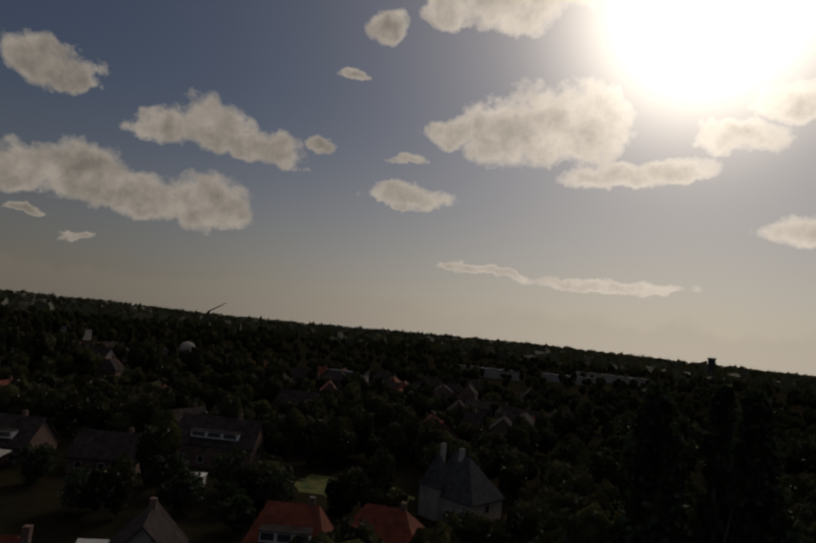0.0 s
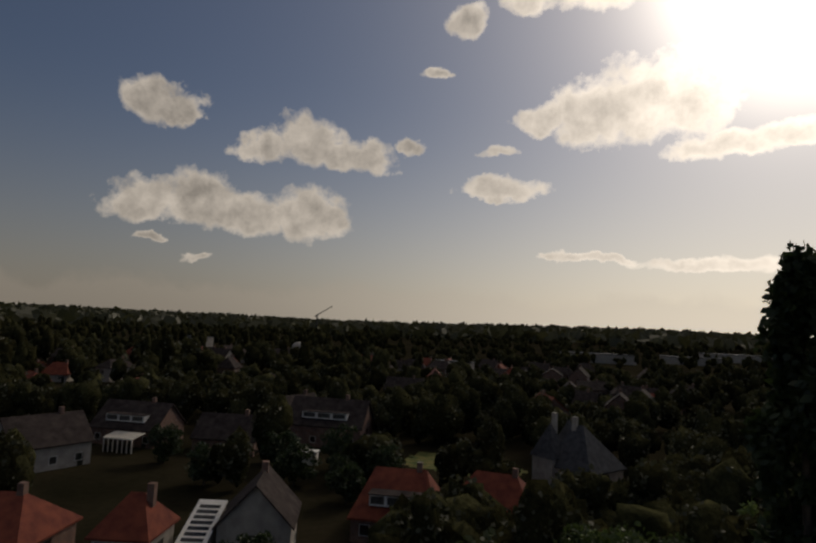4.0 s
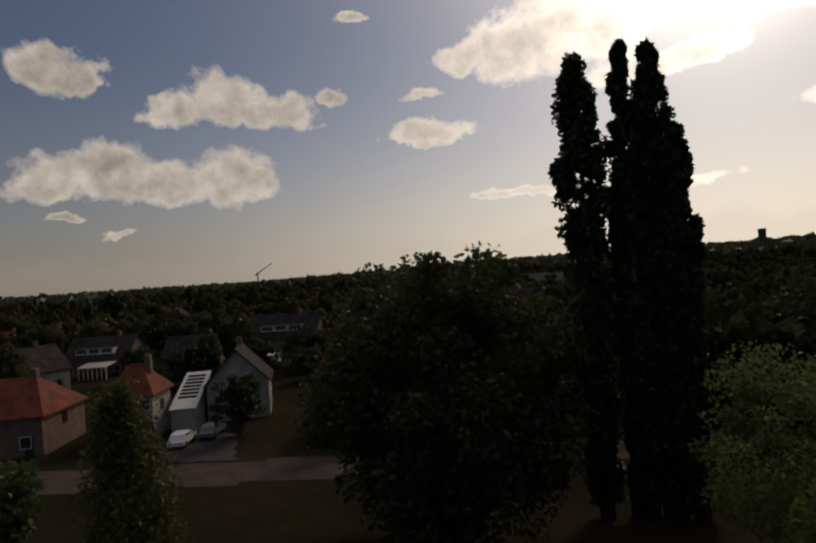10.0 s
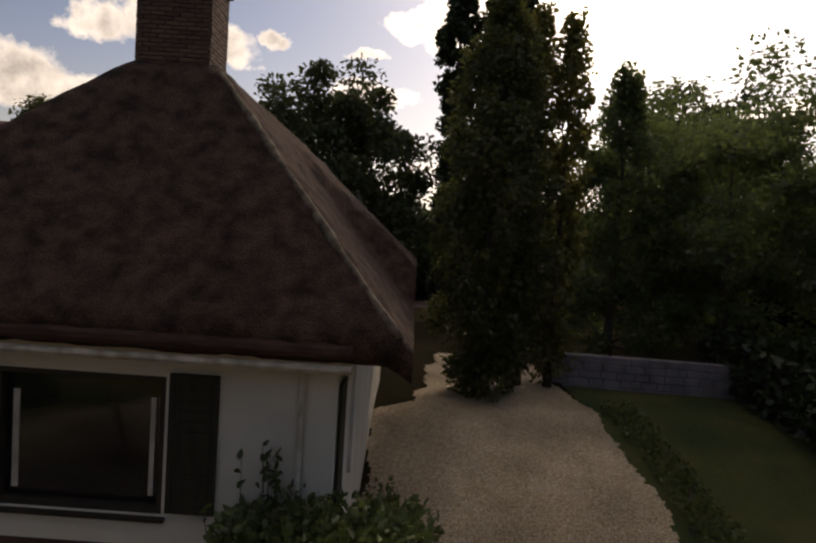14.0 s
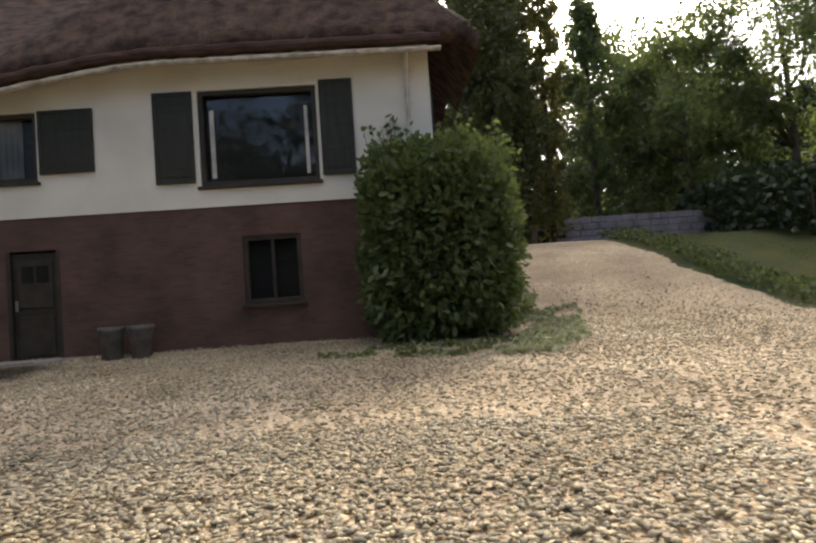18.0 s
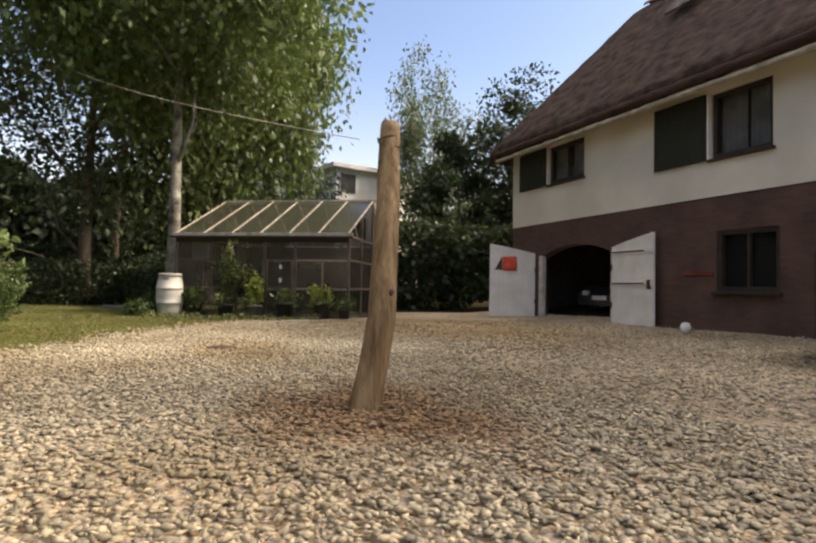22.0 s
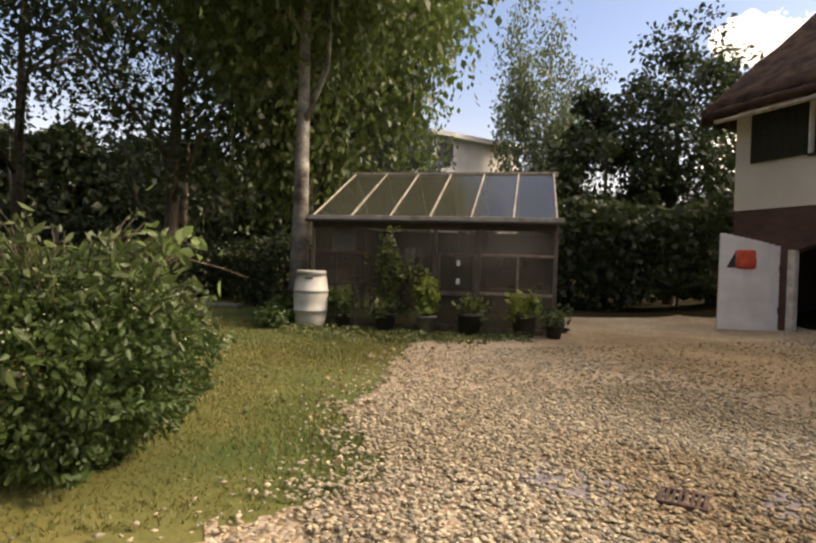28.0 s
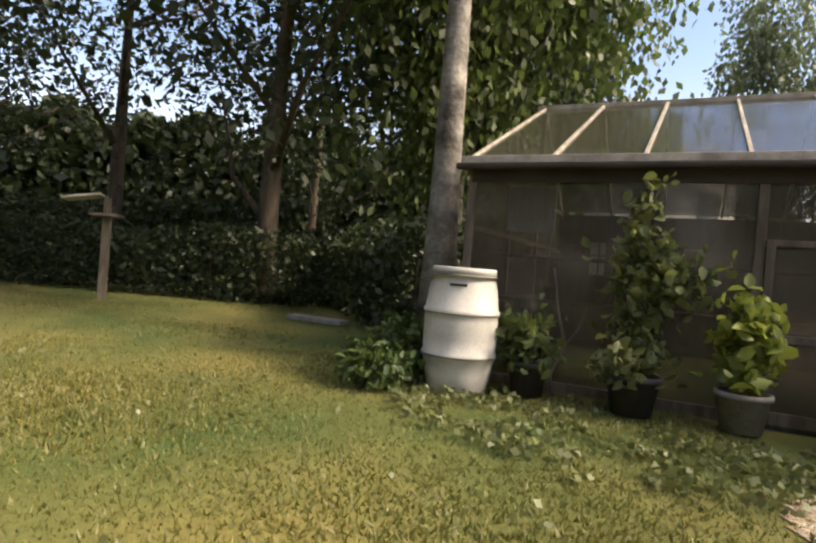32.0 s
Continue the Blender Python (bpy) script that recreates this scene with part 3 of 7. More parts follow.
def arrays_mesh(name, verts, faces):
    """A mesh straight from arrays; all faces have as many corners."""
    me = bpy.data.meshes.new(name)
    k = faces.shape[1]
    me.vertices.add(len(verts))
    me.vertices.foreach_set("co", np.ascontiguousarray(verts, np.float32).ravel())
    me.loops.add(len(faces) * k)
    me.loops.foreach_set("vertex_index", np.ascontiguousarray(faces, np.int32).ravel())
    me.polygons.add(len(faces))
    me.polygons.foreach_set("loop_start", np.arange(0, len(faces) * k, k, dtype=np.int32))
    me.update(calc_edges=True)
    return me


def leaf_mesh(name, pts, size, rng, long=1.7, hang=0.0, out=None, oval=False):
    """Folded leaves at the points: diamonds far off, pointed ovals near."""
    n = len(pts)
    d = rng.normal(size=(n, 3))
    if out is not None:
        d += out * 1.2
    d[:, 2] -= hang
    d /= np.linalg.norm(d, axis=1, keepdims=True)
    s = rng.normal(size=(n, 3))
    s -= (s * d).sum(1, keepdims=True) * d
    s /= np.linalg.norm(s, axis=1, keepdims=True) + 1e-9
    u = np.cross(d, s)
    z = (size * rng.uniform(0.6, 1.35, n))[:, None]
    if oval:
        L, W = d * z * long / 2, s * z * 0.42
        F = u * z * 0.14
        tip = pts + L - u * z * 0.18
        v = np.stack([pts - L, pts - 0.35 * L + W + F, pts + 0.35 * L + 0.85 * W + 0.6 * F, tip, pts + 0.35 * L - 0.85 * W + 0.6 * F, pts - 0.35 * L - W + F], 1).reshape(-1, 3)
        f = np.array([(0, 1, 2, 3), (0, 3, 4, 5)])
        return arrays_mesh(name, v, (f[None] + 6 * np.arange(n)[:, None, None]).reshape(-1, 4))
    v = np.stack([pts - d * z * long / 2, pts + s * z * 0.5 + u * z * 0.12, pts + d * z * long / 2, pts - s * z * 0.5 + u * z * 0.12], 1).reshape(-1, 3)
    return arrays_mesh(name, v, np.arange(4 * n).reshape(-1, 4))


def smooth_step(a, b, x):
    t = np.clip((np.asarray(x, float) - a) / (b - a), 0, 1)
    return t * t * (3 - 2 * t)


def hill(x, y):
    """Height of the land: a level yard, the drive climbing beside the house, the village below."""
    x, y = np.asarray(x, float), np.asarray(y, float)
    up = 2.1 * smooth_step(-1.0, 9.5, y) * smooth_step(-24, -17.5, x) * (1 - smooth_step(22, 42, y))
    far = 18 * smooth_step(500, 2200, np.hypot(x, y)) + 6 * smooth_step(300, 1500, y) * np.sin(x / 310.0 + 1.0)
    return up + far


def hz(x, y):
    return float(hill(x, y))


# ---------- the tree maker ----------
def tree(name, x, y, z, height, radius, label, leafs, material, bark=BARK, trunk_h=0.3, trunk_r=0.22, shape="round", size=0.16, seed=1, limbs=9, category="tree", droop=0.0, clumps=70, spread=0.36):
    """A tapered trunk with limbs, and a crown of leaf clumps with gaps."""
    rng = np.random.default_rng(seed)
    t = thing(name, x, y, z, 0, label, category)
    bm = bmesh.new()
    h0 = height * trunk_h
    lean = rng.normal(size=2) * (0.004 if shape in ("column", "plume") else 0.02) * height
    top = height * (0.93 if shape in ("column", "cone", "plume") else 0.8)
    pts = [(lean[0] * k * k, lean[1] * k * k, -0.2 + (top + 0.2) * k) for k in np.linspace(0, 1, 7)]
    tube(pts, [trunk_r * (1.25 if k == 0 else 1 - 0.88 * k / 6) for k in range(7)], 9, bm)
    cen = []
    for i in range(clumps):
        if shape == "round":
            v = rng.normal(size=3)
            v /= np.linalg.norm(v)
            q = rng.uniform(0.3, 1.1) ** 0.6 * (1 + 0.16 * math.sin(3 * v[0] + seed) * math.cos(2.5 * v[1] + 2 * seed))
            ry = (height - h0) / 2
            c = np.array([v[0] * radius * q, v[1] * radius * q, h0 + ry + v[2] * ry * q])
        else:
            k = ((i + rng.uniform(0, 1)) / clumps) ** (1.15 if shape == "cone" else 0.95)
            w = (1 - k) ** 0.8 + 0.05 if shape == "cone" else (0.55 + 0.45 * float(smooth_step(0.5, 0.82, k))) * min(1, 2.3 * (1 - k) ** 0.75 + 0.12) if shape == "plume" else min(1, 0.55 + 2.2 * k) * min(1, 2.1 * (1 - k) ** 0.8 + 0.1)
            a = rng.uniform(0, 2 * math.pi)
            q = radius * w * rng.uniform(0.35, 1.0)
            c = np.array([q * math.cos(a), q * math.sin(a), h0 + (height - h0) * k * 0.97])
        cen.append(c)
    cen = np.array(cen)
    for i in range(limbs):
        c = cen[rng.integers(len(cen))]
        k = min(max((c[2] - (0.25 if shape == "round" else 0.12) * height) / top, trunk_h * 0.8), 0.9)
        s = np.array([lean[0] * k * k, lean[1] * k * k, top * k])
        mid = (s + c) / 2 + rng.normal(size=3) * 0.05 * radius + np.array([0, 0, -0.08 * radius])
        tube([s, mid, c], [trunk_r * 0.42 * (1 - k * 0.6), trunk_r * 0.25 * (1 - k * 0.5), trunk_r * 0.06], 6, bm)
    part("trunk", bm, bark, t, smooth=True)
    cr = radius * spread * (1 if shape == "round" else 0.75)
    idx = rng.integers(len(cen), size=leafs)
    scale = rng.uniform(0.6, 1.3, len(cen))[idx]
    off = rng.normal(size=(leafs, 3))
    off *= (rng.uniform(0, 1, leafs) ** 0.45 / np.linalg.norm(off, axis=1) * cr * scale)[:, None]
    off[:, 2] *= 0.75 if shape == "round" else 1.3
    if droop:
        off[:, 2] -= np.abs(rng.normal(size=leafs)) * droop
    p = cen[idx] + off
    p[:, 2] = np.maximum(p[:, 2], 0.12 * height * (0.3 if shape == "column" else 1) * min(1, trunk_h * 4))
    link("crown", leaf_mesh("crown", p, size, rng, hang=0.3 + droop, out=off / (np.linalg.norm(off, axis=1, keepdims=True) + 1e-6)), material, t)
    return t


def shrub(name, x, y, z, rx, ry, h, label, leafs, material, size=0.08, seed=1, boxy=2.5, category="bush", stems=10, inner=0.55, lumpy=0.14):
    """A dense bush: stems inside and leaves in a rounded shell."""
    rng = np.random.default_rng(seed)
    t = thing(name, x, y, z, 0, label, category)
    bm = bmesh.new()
    for i in range(stems):
        a, q = rng.uniform(0, 2 * math.pi), rng.uniform(0.3, 0.75)
        e = (rx * q * math.cos(a), ry * q * math.sin(a), h * rng.uniform(0.6, 0.92))
        tube([(e[0] * 0.15, e[1] * 0.15, -0.05), (e[0] * 0.6, e[1] * 0.6, e[2] * 0.5), e], [0.03, 0.02, 0.006], 5, bm)
    part("branchwork", bm, BARK, t)
    v = rng.normal(size=(leafs, 3))
    nrm = (np.abs(v) ** boxy).sum(1) ** (1 / boxy)
    v /= nrm[:, None]
    q = rng.uniform(inner, 1.0, leafs) ** 0.5
    lump = np.array([noise.noise(Vector(a * 3.1) + Vector((seed, 0, 0))) for a in v]) * lumpy
    q = q * (1 + lump)
    p = np.stack([v[:, 0] * q * rx, v[:, 1] * q * ry, np.maximum(h / 2 + v[:, 2] * q * h / 2, 0.03)], 1)
    link("foliage", leaf_mesh("foliage", p, size, rng, hang=0.25, out=v, oval=True), material, t)
    return t


# ---------- land ----------
def land():
    gx = np.concatenate([-np.geomspace(3800, 42, 40), np.linspace(-40, 30, 141), np.geomspace(32, 3800, 40)])
    gy = np.concatenate([-np.geomspace(3800, 32, 34), np.linspace(-30, 60, 181), np.geomspace(62, 3800, 60)])
    X, Y = np.meshgrid(gx, gy)
    Z = hill(X, Y)
    v = np.stack([X, Y, Z], -1).reshape(-1, 3)
    n, m = len(gx), len(gy)
    i = (np.arange(m - 1)[:, None] * n + np.arange(n - 1)).ravel()
    return arrays_mesh("ground", v, np.stack([i, i + 1, i + n + 1, i + n], 1))


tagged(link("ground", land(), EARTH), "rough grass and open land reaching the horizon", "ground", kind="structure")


def inside(px, py, poly):
    c = np.zeros(px.shape, bool)
    for (x0, y0), (x1, y1) in zip(poly, poly[1:] + poly[:1]):
        k = (y0 > py) != (y1 > py)
        with np.errstate(divide="ignore", invalid="ignore"):
            c ^= k & (px < (x1 - x0) * (py - y0) / (y1 - y0 + 1e-12) + x0)
    return c


YARD = [(-19.5, 0.5), (-19.8, -3.2), (-17.2, -5.0), (-16.4, -6.6), (-16.2, -8.0), (-14.8, -8.9), (-13.3, -10.0), (-11.6, -10.2), (-10.2, -12.4), (-6, -16),
        (2, -18), (9, -14), (8.8, -6), (7.1, -2.0), (6.75, 1.0), (6.6, 3.5), (6.15, 6.3), (6.0, 9.2), (5.6, 12.0), (5.4, 16.0), (1.9, 16.0), (1.2, 9.0), (0.05, 8.2), (0.05, 0.9), (0.0, 0.5)]


def sheet(name, poly, cell, lift, material, label, kind="structure", category="ground"):
    xs, ys = [p[0] for p in poly], [p[1] for p in poly]
    gx, gy = np.arange(min(xs), max(xs) + cell, cell), np.arange(min(ys), max(ys) + cell, cell)
    X, Y = np.meshgrid(gx, gy)
    cx, cy = X[:-1, :-1] + cell / 2, Y[:-1, :-1] + cell / 2
    wob = 0.13 * np.sin(cx * 1.9 + np.cos(cy * 1.7)) + 0.07 * np.sin(cy * 3.3 + cx)
    if name == "gravel_yard":               # stones scattered over the edge
        wob = wob + 0.04 * np.sin(13 * cx + 2.5 * np.sin(7 * cy)) + 0.02 * np.sin(21 * cy + 2 * np.sin(11 * cx))
    ok = inside(cx + wob, cy + wob * 0.7, poly).ravel()
    n = len(gx)
    i = (np.arange(len(gy) - 1)[:, None] * n + np.arange(n - 1)).ravel()[ok]
    f = np.stack([i, i + 1, i + n + 1, i + n], 1)
    used, inv = np.unique(f, return_inverse=True)
    v = np.stack([X, Y, hill(X, Y) + lift + 0.012 * np.sin(X * 1.7) * np.cos(Y * 1.3)], -1).reshape(-1, 3)[used]
    return tagged(link(name, arrays_mesh(name, v, inv.reshape(f.shape)), material), label, category, kind=kind)


sheet("lawn", [(-44, -32), (-9, -32), (-6, -15.5), (-11, -9.5), (-16, -6.5), (-20, -3), (-44, -3)], 0.5, 0.012, GRASS, "mown lawn, yellowing in the sun")
sheet("lawn_2", [(6, -14), (30, -14), (30, 16), (6, 16)], 0.5, 0.012, GRASS_SHADED, "mown lawn beside the drive")
sheet("gravel_yard", YARD, 0.06, 0.02, GRAVEL, "pale brown gravel yard and drive beside the house")


# ---------- the thatched house ----------
house = thing("thatched_house", -9, 0, 0, 0, "thatched house, white above and dark brick below, with green shutters", "house")
house.matrix_world = Matrix()


def wall_cells(bm, x0, x1, z0, z1, y0, y1, holes):
    """A wall along x with openings through it."""
    xs = sorted({x0, x1, *[v for h in holes for v in h[:2] if x0 < v < x1]})
    zs = sorted({z0, z1, *[v for h in holes for v in h[2:4] if z0 < v < z1]})
    for a, b in zip(xs, xs[1:]):
        run = None
        for c, d in zip(zs, zs[1:]):
            mx, mz = (a + b) / 2, (c + d) / 2
            if any(h[0] < mx < h[1] and h[2] < mz < h[3] for h in holes):
                if run:
                    box(bm, a, b, y0, y1, *run)
                    run = None
            else:
                run = (run[0], d) if run else (c, d)
        if run:
            box(bm, a, b, y0, y1, *run)


XL, XR, LINE = -17.75, 0.0, 2.6
UP = [(-16.05, -14.65, 3.62, 4.62), (-11.1, -9.9, 3.32, 4.55), (-8.0, -7.1, 3.25, 4.5), (-4.22, -2.08, 2.98, 4.72)]
LOW = [(-16.45, -13.6, -0.1, 1.95), (-11.0, -9.8, 0.82, 1.95), (-9.25, -8.6, 0.05, 1.75), (-7.75, -6.8, -0.1, 2.02), (-3.55, -2.5, 0.82, 2.05)]
bm = bmesh.new()
wall_cells(bm, XL, XR, -0.1, LINE, 0.0, 0.3, LOW)
bmesh.ops.remove_doubles(bm, verts=bm.verts, dist=1e-4)
part("brick_wall", bm, BRICK, house, "dark red-brown brick ground floor")
bm = bmesh.new()
wall_cells(bm, XL, -6.5, LINE, 5.2, -0.02, 0.3, UP)
wall_cells(bm, -6.5, XR, LINE, 5.62, -0.02, 0.3, UP)
bmesh.ops.remove_doubles(bm, verts=bm.verts, dist=1e-4)
part("white_wall", bm, RENDERED, house, "off-white rendered upper wall")
for nm, dims in (("end_wall", (-0.3, 0.0, 0.302, 11.0, -0.1, 5.2)), ("end_wall", (XL, XL + 0.3, 0.302, 5.7, -0.1, 4.6)), ("back_wall", (XL + 0.302, -5.9, 5.4, 5.7, -0.1, 4.45)), ("wing_wall", (-5.898, -5.6, 5.4, 11.0, -0.1, 4.7)), ("wing_back_wall", (-5.598, -0.302, 10.7, 11.0, -0.1, 4.7))):
    part(nm, bx(*dims), RENDERED, house)
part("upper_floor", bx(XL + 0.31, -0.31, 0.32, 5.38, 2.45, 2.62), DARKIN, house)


def window(x0, x1, z0, z1, y=0.0, panes=1, curtain=(), frame=FRAME, sill=True):
    w = part("window", bx(x0, x1, y + 0.16, y + 0.17, z0, z1), GLASS_CLEAR if curtain else GLASS_DARK, house, "dark window pane")
    t = 0.085
    for q in ((x0, x0 + t, z0, z1), (x1 - t, x1, z0, z1), (x0 + t, x1 - t, z0, z0 + t), (x0 + t, x1 - t, z1 - t, z1)):
        part("frame", bx(q[0], q[1], y + 0.03, y + 0.15, q[2], q[3], 0.008), frame, w)
    for k in range(1, panes):
        xm = x0 + (x1 - x0) * k / panes
        part("mullion", bx(xm - 0.025, xm + 0.025, y + 0.05, y + 0.14, z0 + t, z1 - t, 0.006), frame, w)
    if sill:
        part("sill", bx(x0 - 0.05, x1 + 0.05, y - 0.09, y + 0.1, z0 - 0.06, z0 - 0.004, 0.01), frame, w)
    if curtain:
        for a, b in ((x0 + 0.07, x0 + 0.07 + (x1 - x0) * curtain[0]), (x1 - 0.07 - (x1 - x0) * curtain[1], x1 - 0.07)):
            bm = bmesh.new()
            vs = []
            for k in range(15):
                xx = a + (b - a) * k / 14
                yy = y + 0.2 + 0.02 * math.sin(k * 1.9)
                vs.append((bm.verts.new((xx, yy, z0 + 0.03)), bm.verts.new((xx, yy, z1 - 0.05))))
            for p, q in zip(vs, vs[1:]):
                bm.faces.new((p[0], q[0], q[1], p[1]))
            part("curtain", bm, NETCURTAIN, w, "pale curtain behind the glass", True)
    return w


def shutter(x0, x1, z0, z1, y=-0.03):
    s = part("shutter", bx(x0 + 0.06, x1 - 0.06, y - 0.035, y, z0 + 0.06, z1 - 0.06), SHUTTER, house, "dark green wooden shutter")
    for q in ((x0, x0 + 0.07, z0, z1), (x1 - 0.07, x1, z0, z1), (x0 + 0.07, x1 - 0.07, z0, z0 + 0.07), (x0 + 0.07, x1 - 0.07, z1 - 0.07, z1)):
        part("rail", bx(q[0], q[1], y - 0.05, y - 0.002, q[2], q[3], 0.006), SHUTTER, s)
    n = int((z1 - z0 - 0.2) / 0.13)
    for k in range(n):
        zz = z0 + 0.12 + k * 0.13
        part("slat", bx(x0 + 0.075, x1 - 0.075, y - 0.045, y - 0.03, zz, zz + 0.126), SHUTTER, s)


window(*UP[0], curtain=(0.3, 0.4))
window(*UP[1], curtain=(0.42, 0.4))
window(*UP[2], curtain=(0.5, 0.1))
w4 = window(*UP[3])
for xa, xb in ((-4.06, -3.98), (-2.33, -2.27)):
    part("inner_strip", bx(xa, xb, 0.15, 0.158, 3.15, 4.4), OLDWHITE, w4, "white inner strip beside the pane")
for xa, za, zb in ((-16.09, 3.6, 4.64), (-11.15, 3.3, 4.58)):
    part("white_jamb", bx(xa - 0.02, xa + 0.03, -0.06, 0.02, za, zb, 0.004), WHITE, house)
part("wall_bar", bx(-11.7, -11.06, -0.03, -0.003, 1.12, 1.2, 0.006), REDPAINT, house, "faded red wooden bar on the brick")
shutter(-17.35, -16.13, 3.6, 4.64)
shutter(-12.42, -11.19, 3.3, 4.58)
shutter(-7.04, -6.08, 3.36, 4.5)
shutter(-5.0, -4.3, 3.05, 4.7)
shutter(-2.02, -1.42, 3.05, 4.78)
window(*LOW[1], panes=2)
window(*LOW[4], panes=2)
# arched red niche door
bm = bmesh.new()
prev = None
for k in range(13):
    a = k / 12
    x, z = -9.25 + 0.65 * a, 1.42 + 0.32 * math.sqrt(max(0.0, 1 - (2 * a - 1) ** 2))
    ring = [bm.verts.new((x, yy, zz)) for yy in (0.003, 0.297) for zz in (z, 1.755)]
    if prev:
        for p, q in ((0, 1), (1, 3), (3, 2), (2, 0)):
            bm.faces.new((prev[p], prev[q], ring[q], ring[p]))
    prev = ring
part("niche_arch", bm, BRICK, house)
nd = part("niche_door", bx(-9.25, -8.6, 0.12, 0.18, 0.02, 1.752), REDPAINT, house, "faded red arched wooden door")
part("niche_light", bx(-9.2, -8.65, 0.095, 0.117, 1.42, 1.74), FRAME, nd, "dark arched top light")
for k in range(5):
    part("plank", bx(-9.23 + k * 0.124, -9.23 + k * 0.124 + 0.116, 0.1, 0.118, 0.05, 1.41), REDPAINT, nd)
# entrance door
fd = part("door", bx(-7.7, -6.85, 0.08, 0.14, 0.0, 1.98), FRAME, house, "dark brown panelled door")
for q in ((-7.75, -7.68, 0.0, 2.02), (-6.87, -6.8, 0.0, 2.02)):
    part("door_frame", bx(q[0], q[1], 0.0, 0.15, q[2], q[3], 0.008), FRAME, fd)
for z0, z1 in ((0.15, 0.85), (1.0, 1.85)):
    part("door_panel", bx(-7.58, -6.97, 0.055, 0.079, z0, z1, 0.012), FRAME, fd)
for k in range(2):
    part("door_light", bx(-7.52 + k * 0.26, -7.3 + k * 0.26, 0.05, 0.056, 1.45, 1.75), GLASS_DARK, fd)
part("door_handle", bx(-7.62, -7.57, 0.0, 0.05, 0.95, 1.15, 0.01), METAL, fd, "bright metal handle")
part("doorstep", bx(-7.9, -6.65, -0.45, -0.004, -0.05, 0.09, 0.015), GREYPOT, house)

# ---------- garage ----------
bm = bmesh.new()
prev = None
for k in range(13):                      # shallow brick arch over the opening
    a = k / 12
    x = -16.45 + 2.85 * a
    z = 1.95 - 0.3 * (abs(2 * a - 1) ** 2.2)
    ring = [bm.verts.new((x, yy, zz)) for yy in (0.002, 0.298) for zz in (z, 1.952)]
    if prev:
        for p, q in ((0, 1), (1, 3), (3, 2), (2, 0)):
            bm.faces.new((prev[p], prev[q], ring[q], ring[p]))
    prev = ring
part("garage_arch", bm, BRICK, house)
for q in ((-16.45, -16.3), (-13.72, -13.6)):
    part("garage_post", bx(q[0], q[1], -0.03, 0.1, 0.0, 1.72, 0.01), OLDWHITE, house)
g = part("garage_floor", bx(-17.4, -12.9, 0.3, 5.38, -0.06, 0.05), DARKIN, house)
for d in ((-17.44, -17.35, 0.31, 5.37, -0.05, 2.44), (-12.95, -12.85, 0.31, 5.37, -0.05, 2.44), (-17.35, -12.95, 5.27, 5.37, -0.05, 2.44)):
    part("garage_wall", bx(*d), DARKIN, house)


def garage_door(x, y, rz, name, label):
    d = thing(name, x, y, 0.06, rz, label, "door")
    bm = bmesh.new()
    w, n = 1.28, 10
    for k in range(n):                   # board by board, tops following the arch
        a0, a1 = k / n, (k + 1) / n
        z = 1.72 + 0.26 * ((a0 + a1) / 2) ** 0.8
        box(bm, w * a0 + 0.0012, w * a1 - 0.0012, -0.02, 0.02, 0, z, 0.002)
    part("boards", bm, WHITE, d)
    for z0 in (0.85, 1.55):
        part("rail", bx(0.03, w - 0.03, -0.045, -0.021, z0, z0 + 0.1, 0.006), WHITE, d)
        part("strap_hinge", bx(0.02, w * 0.8, -0.054, -0.046, z0 + 0.035, z0 + 0.065), IRON, d)
    part("bolt", bx(w - 0.16, w - 0.08, -0.07, -0.021, 0.78, 0.98, 0.01), IRON, d)
    for z0 in (0.35, 1.2):
        part("hinge_pin", bx(-0.03, 0.02, -0.03, 0.03, z0, z0 + 0.14), IRON, d)
    return d


garage_door(-16.62, -0.03, 253.0, "garage_door", "white boarded garage door standing open")
garage_door(-13.58, -0.1, -3.0, "garage_door", "white boarded garage door folded back against the wall")
rag = thing("red_bag", -16.99, -0.75, 1.35, 253.0, "red cloth bag hanging on the open garage door", "bag")
bm = bx(-0.27, 0.14, 0.06, 0.22, -0.04, 0.36, 0.05)
bmesh.ops.subdivide_edges(bm, edges=bm.edges[:], cuts=2, use_grid_fill=True)
for v in bm.verts:
    v.co += Vector((0.02 * noise.noise(v.co * 6), 0.025 * noise.noise(v.co * 5 + Vector((3, 0, 0))), 0.02 * noise.noise(v.co * 5)))
part("cloth", bm, REDCLOTH, rag, smooth=True)
bm = bmesh.new()
tri = [bm.verts.new((x, y, z)) for y in (0.07, 0.17) for x, z in ((0.15, 0.34), (0.15, -0.02), (0.34, -0.02))]
bm.faces.new(tri[:3])
bm.faces.new(tri[3:][::-1])
for p, q in ((0, 1), (1, 2), (2, 0)):
    bm.faces.new((tri[q], tri[p], tri[p + 3], tri[q + 3]))
part("flap", bm, POT, rag, "dark side flap")
part("strap", tube([(-0.16, 0.13, 0.35), (-0.06, 0.06, 0.5), (0.04, 0.13, 0.35)], [0.012] * 3, 6), REDCLOTH, rag)

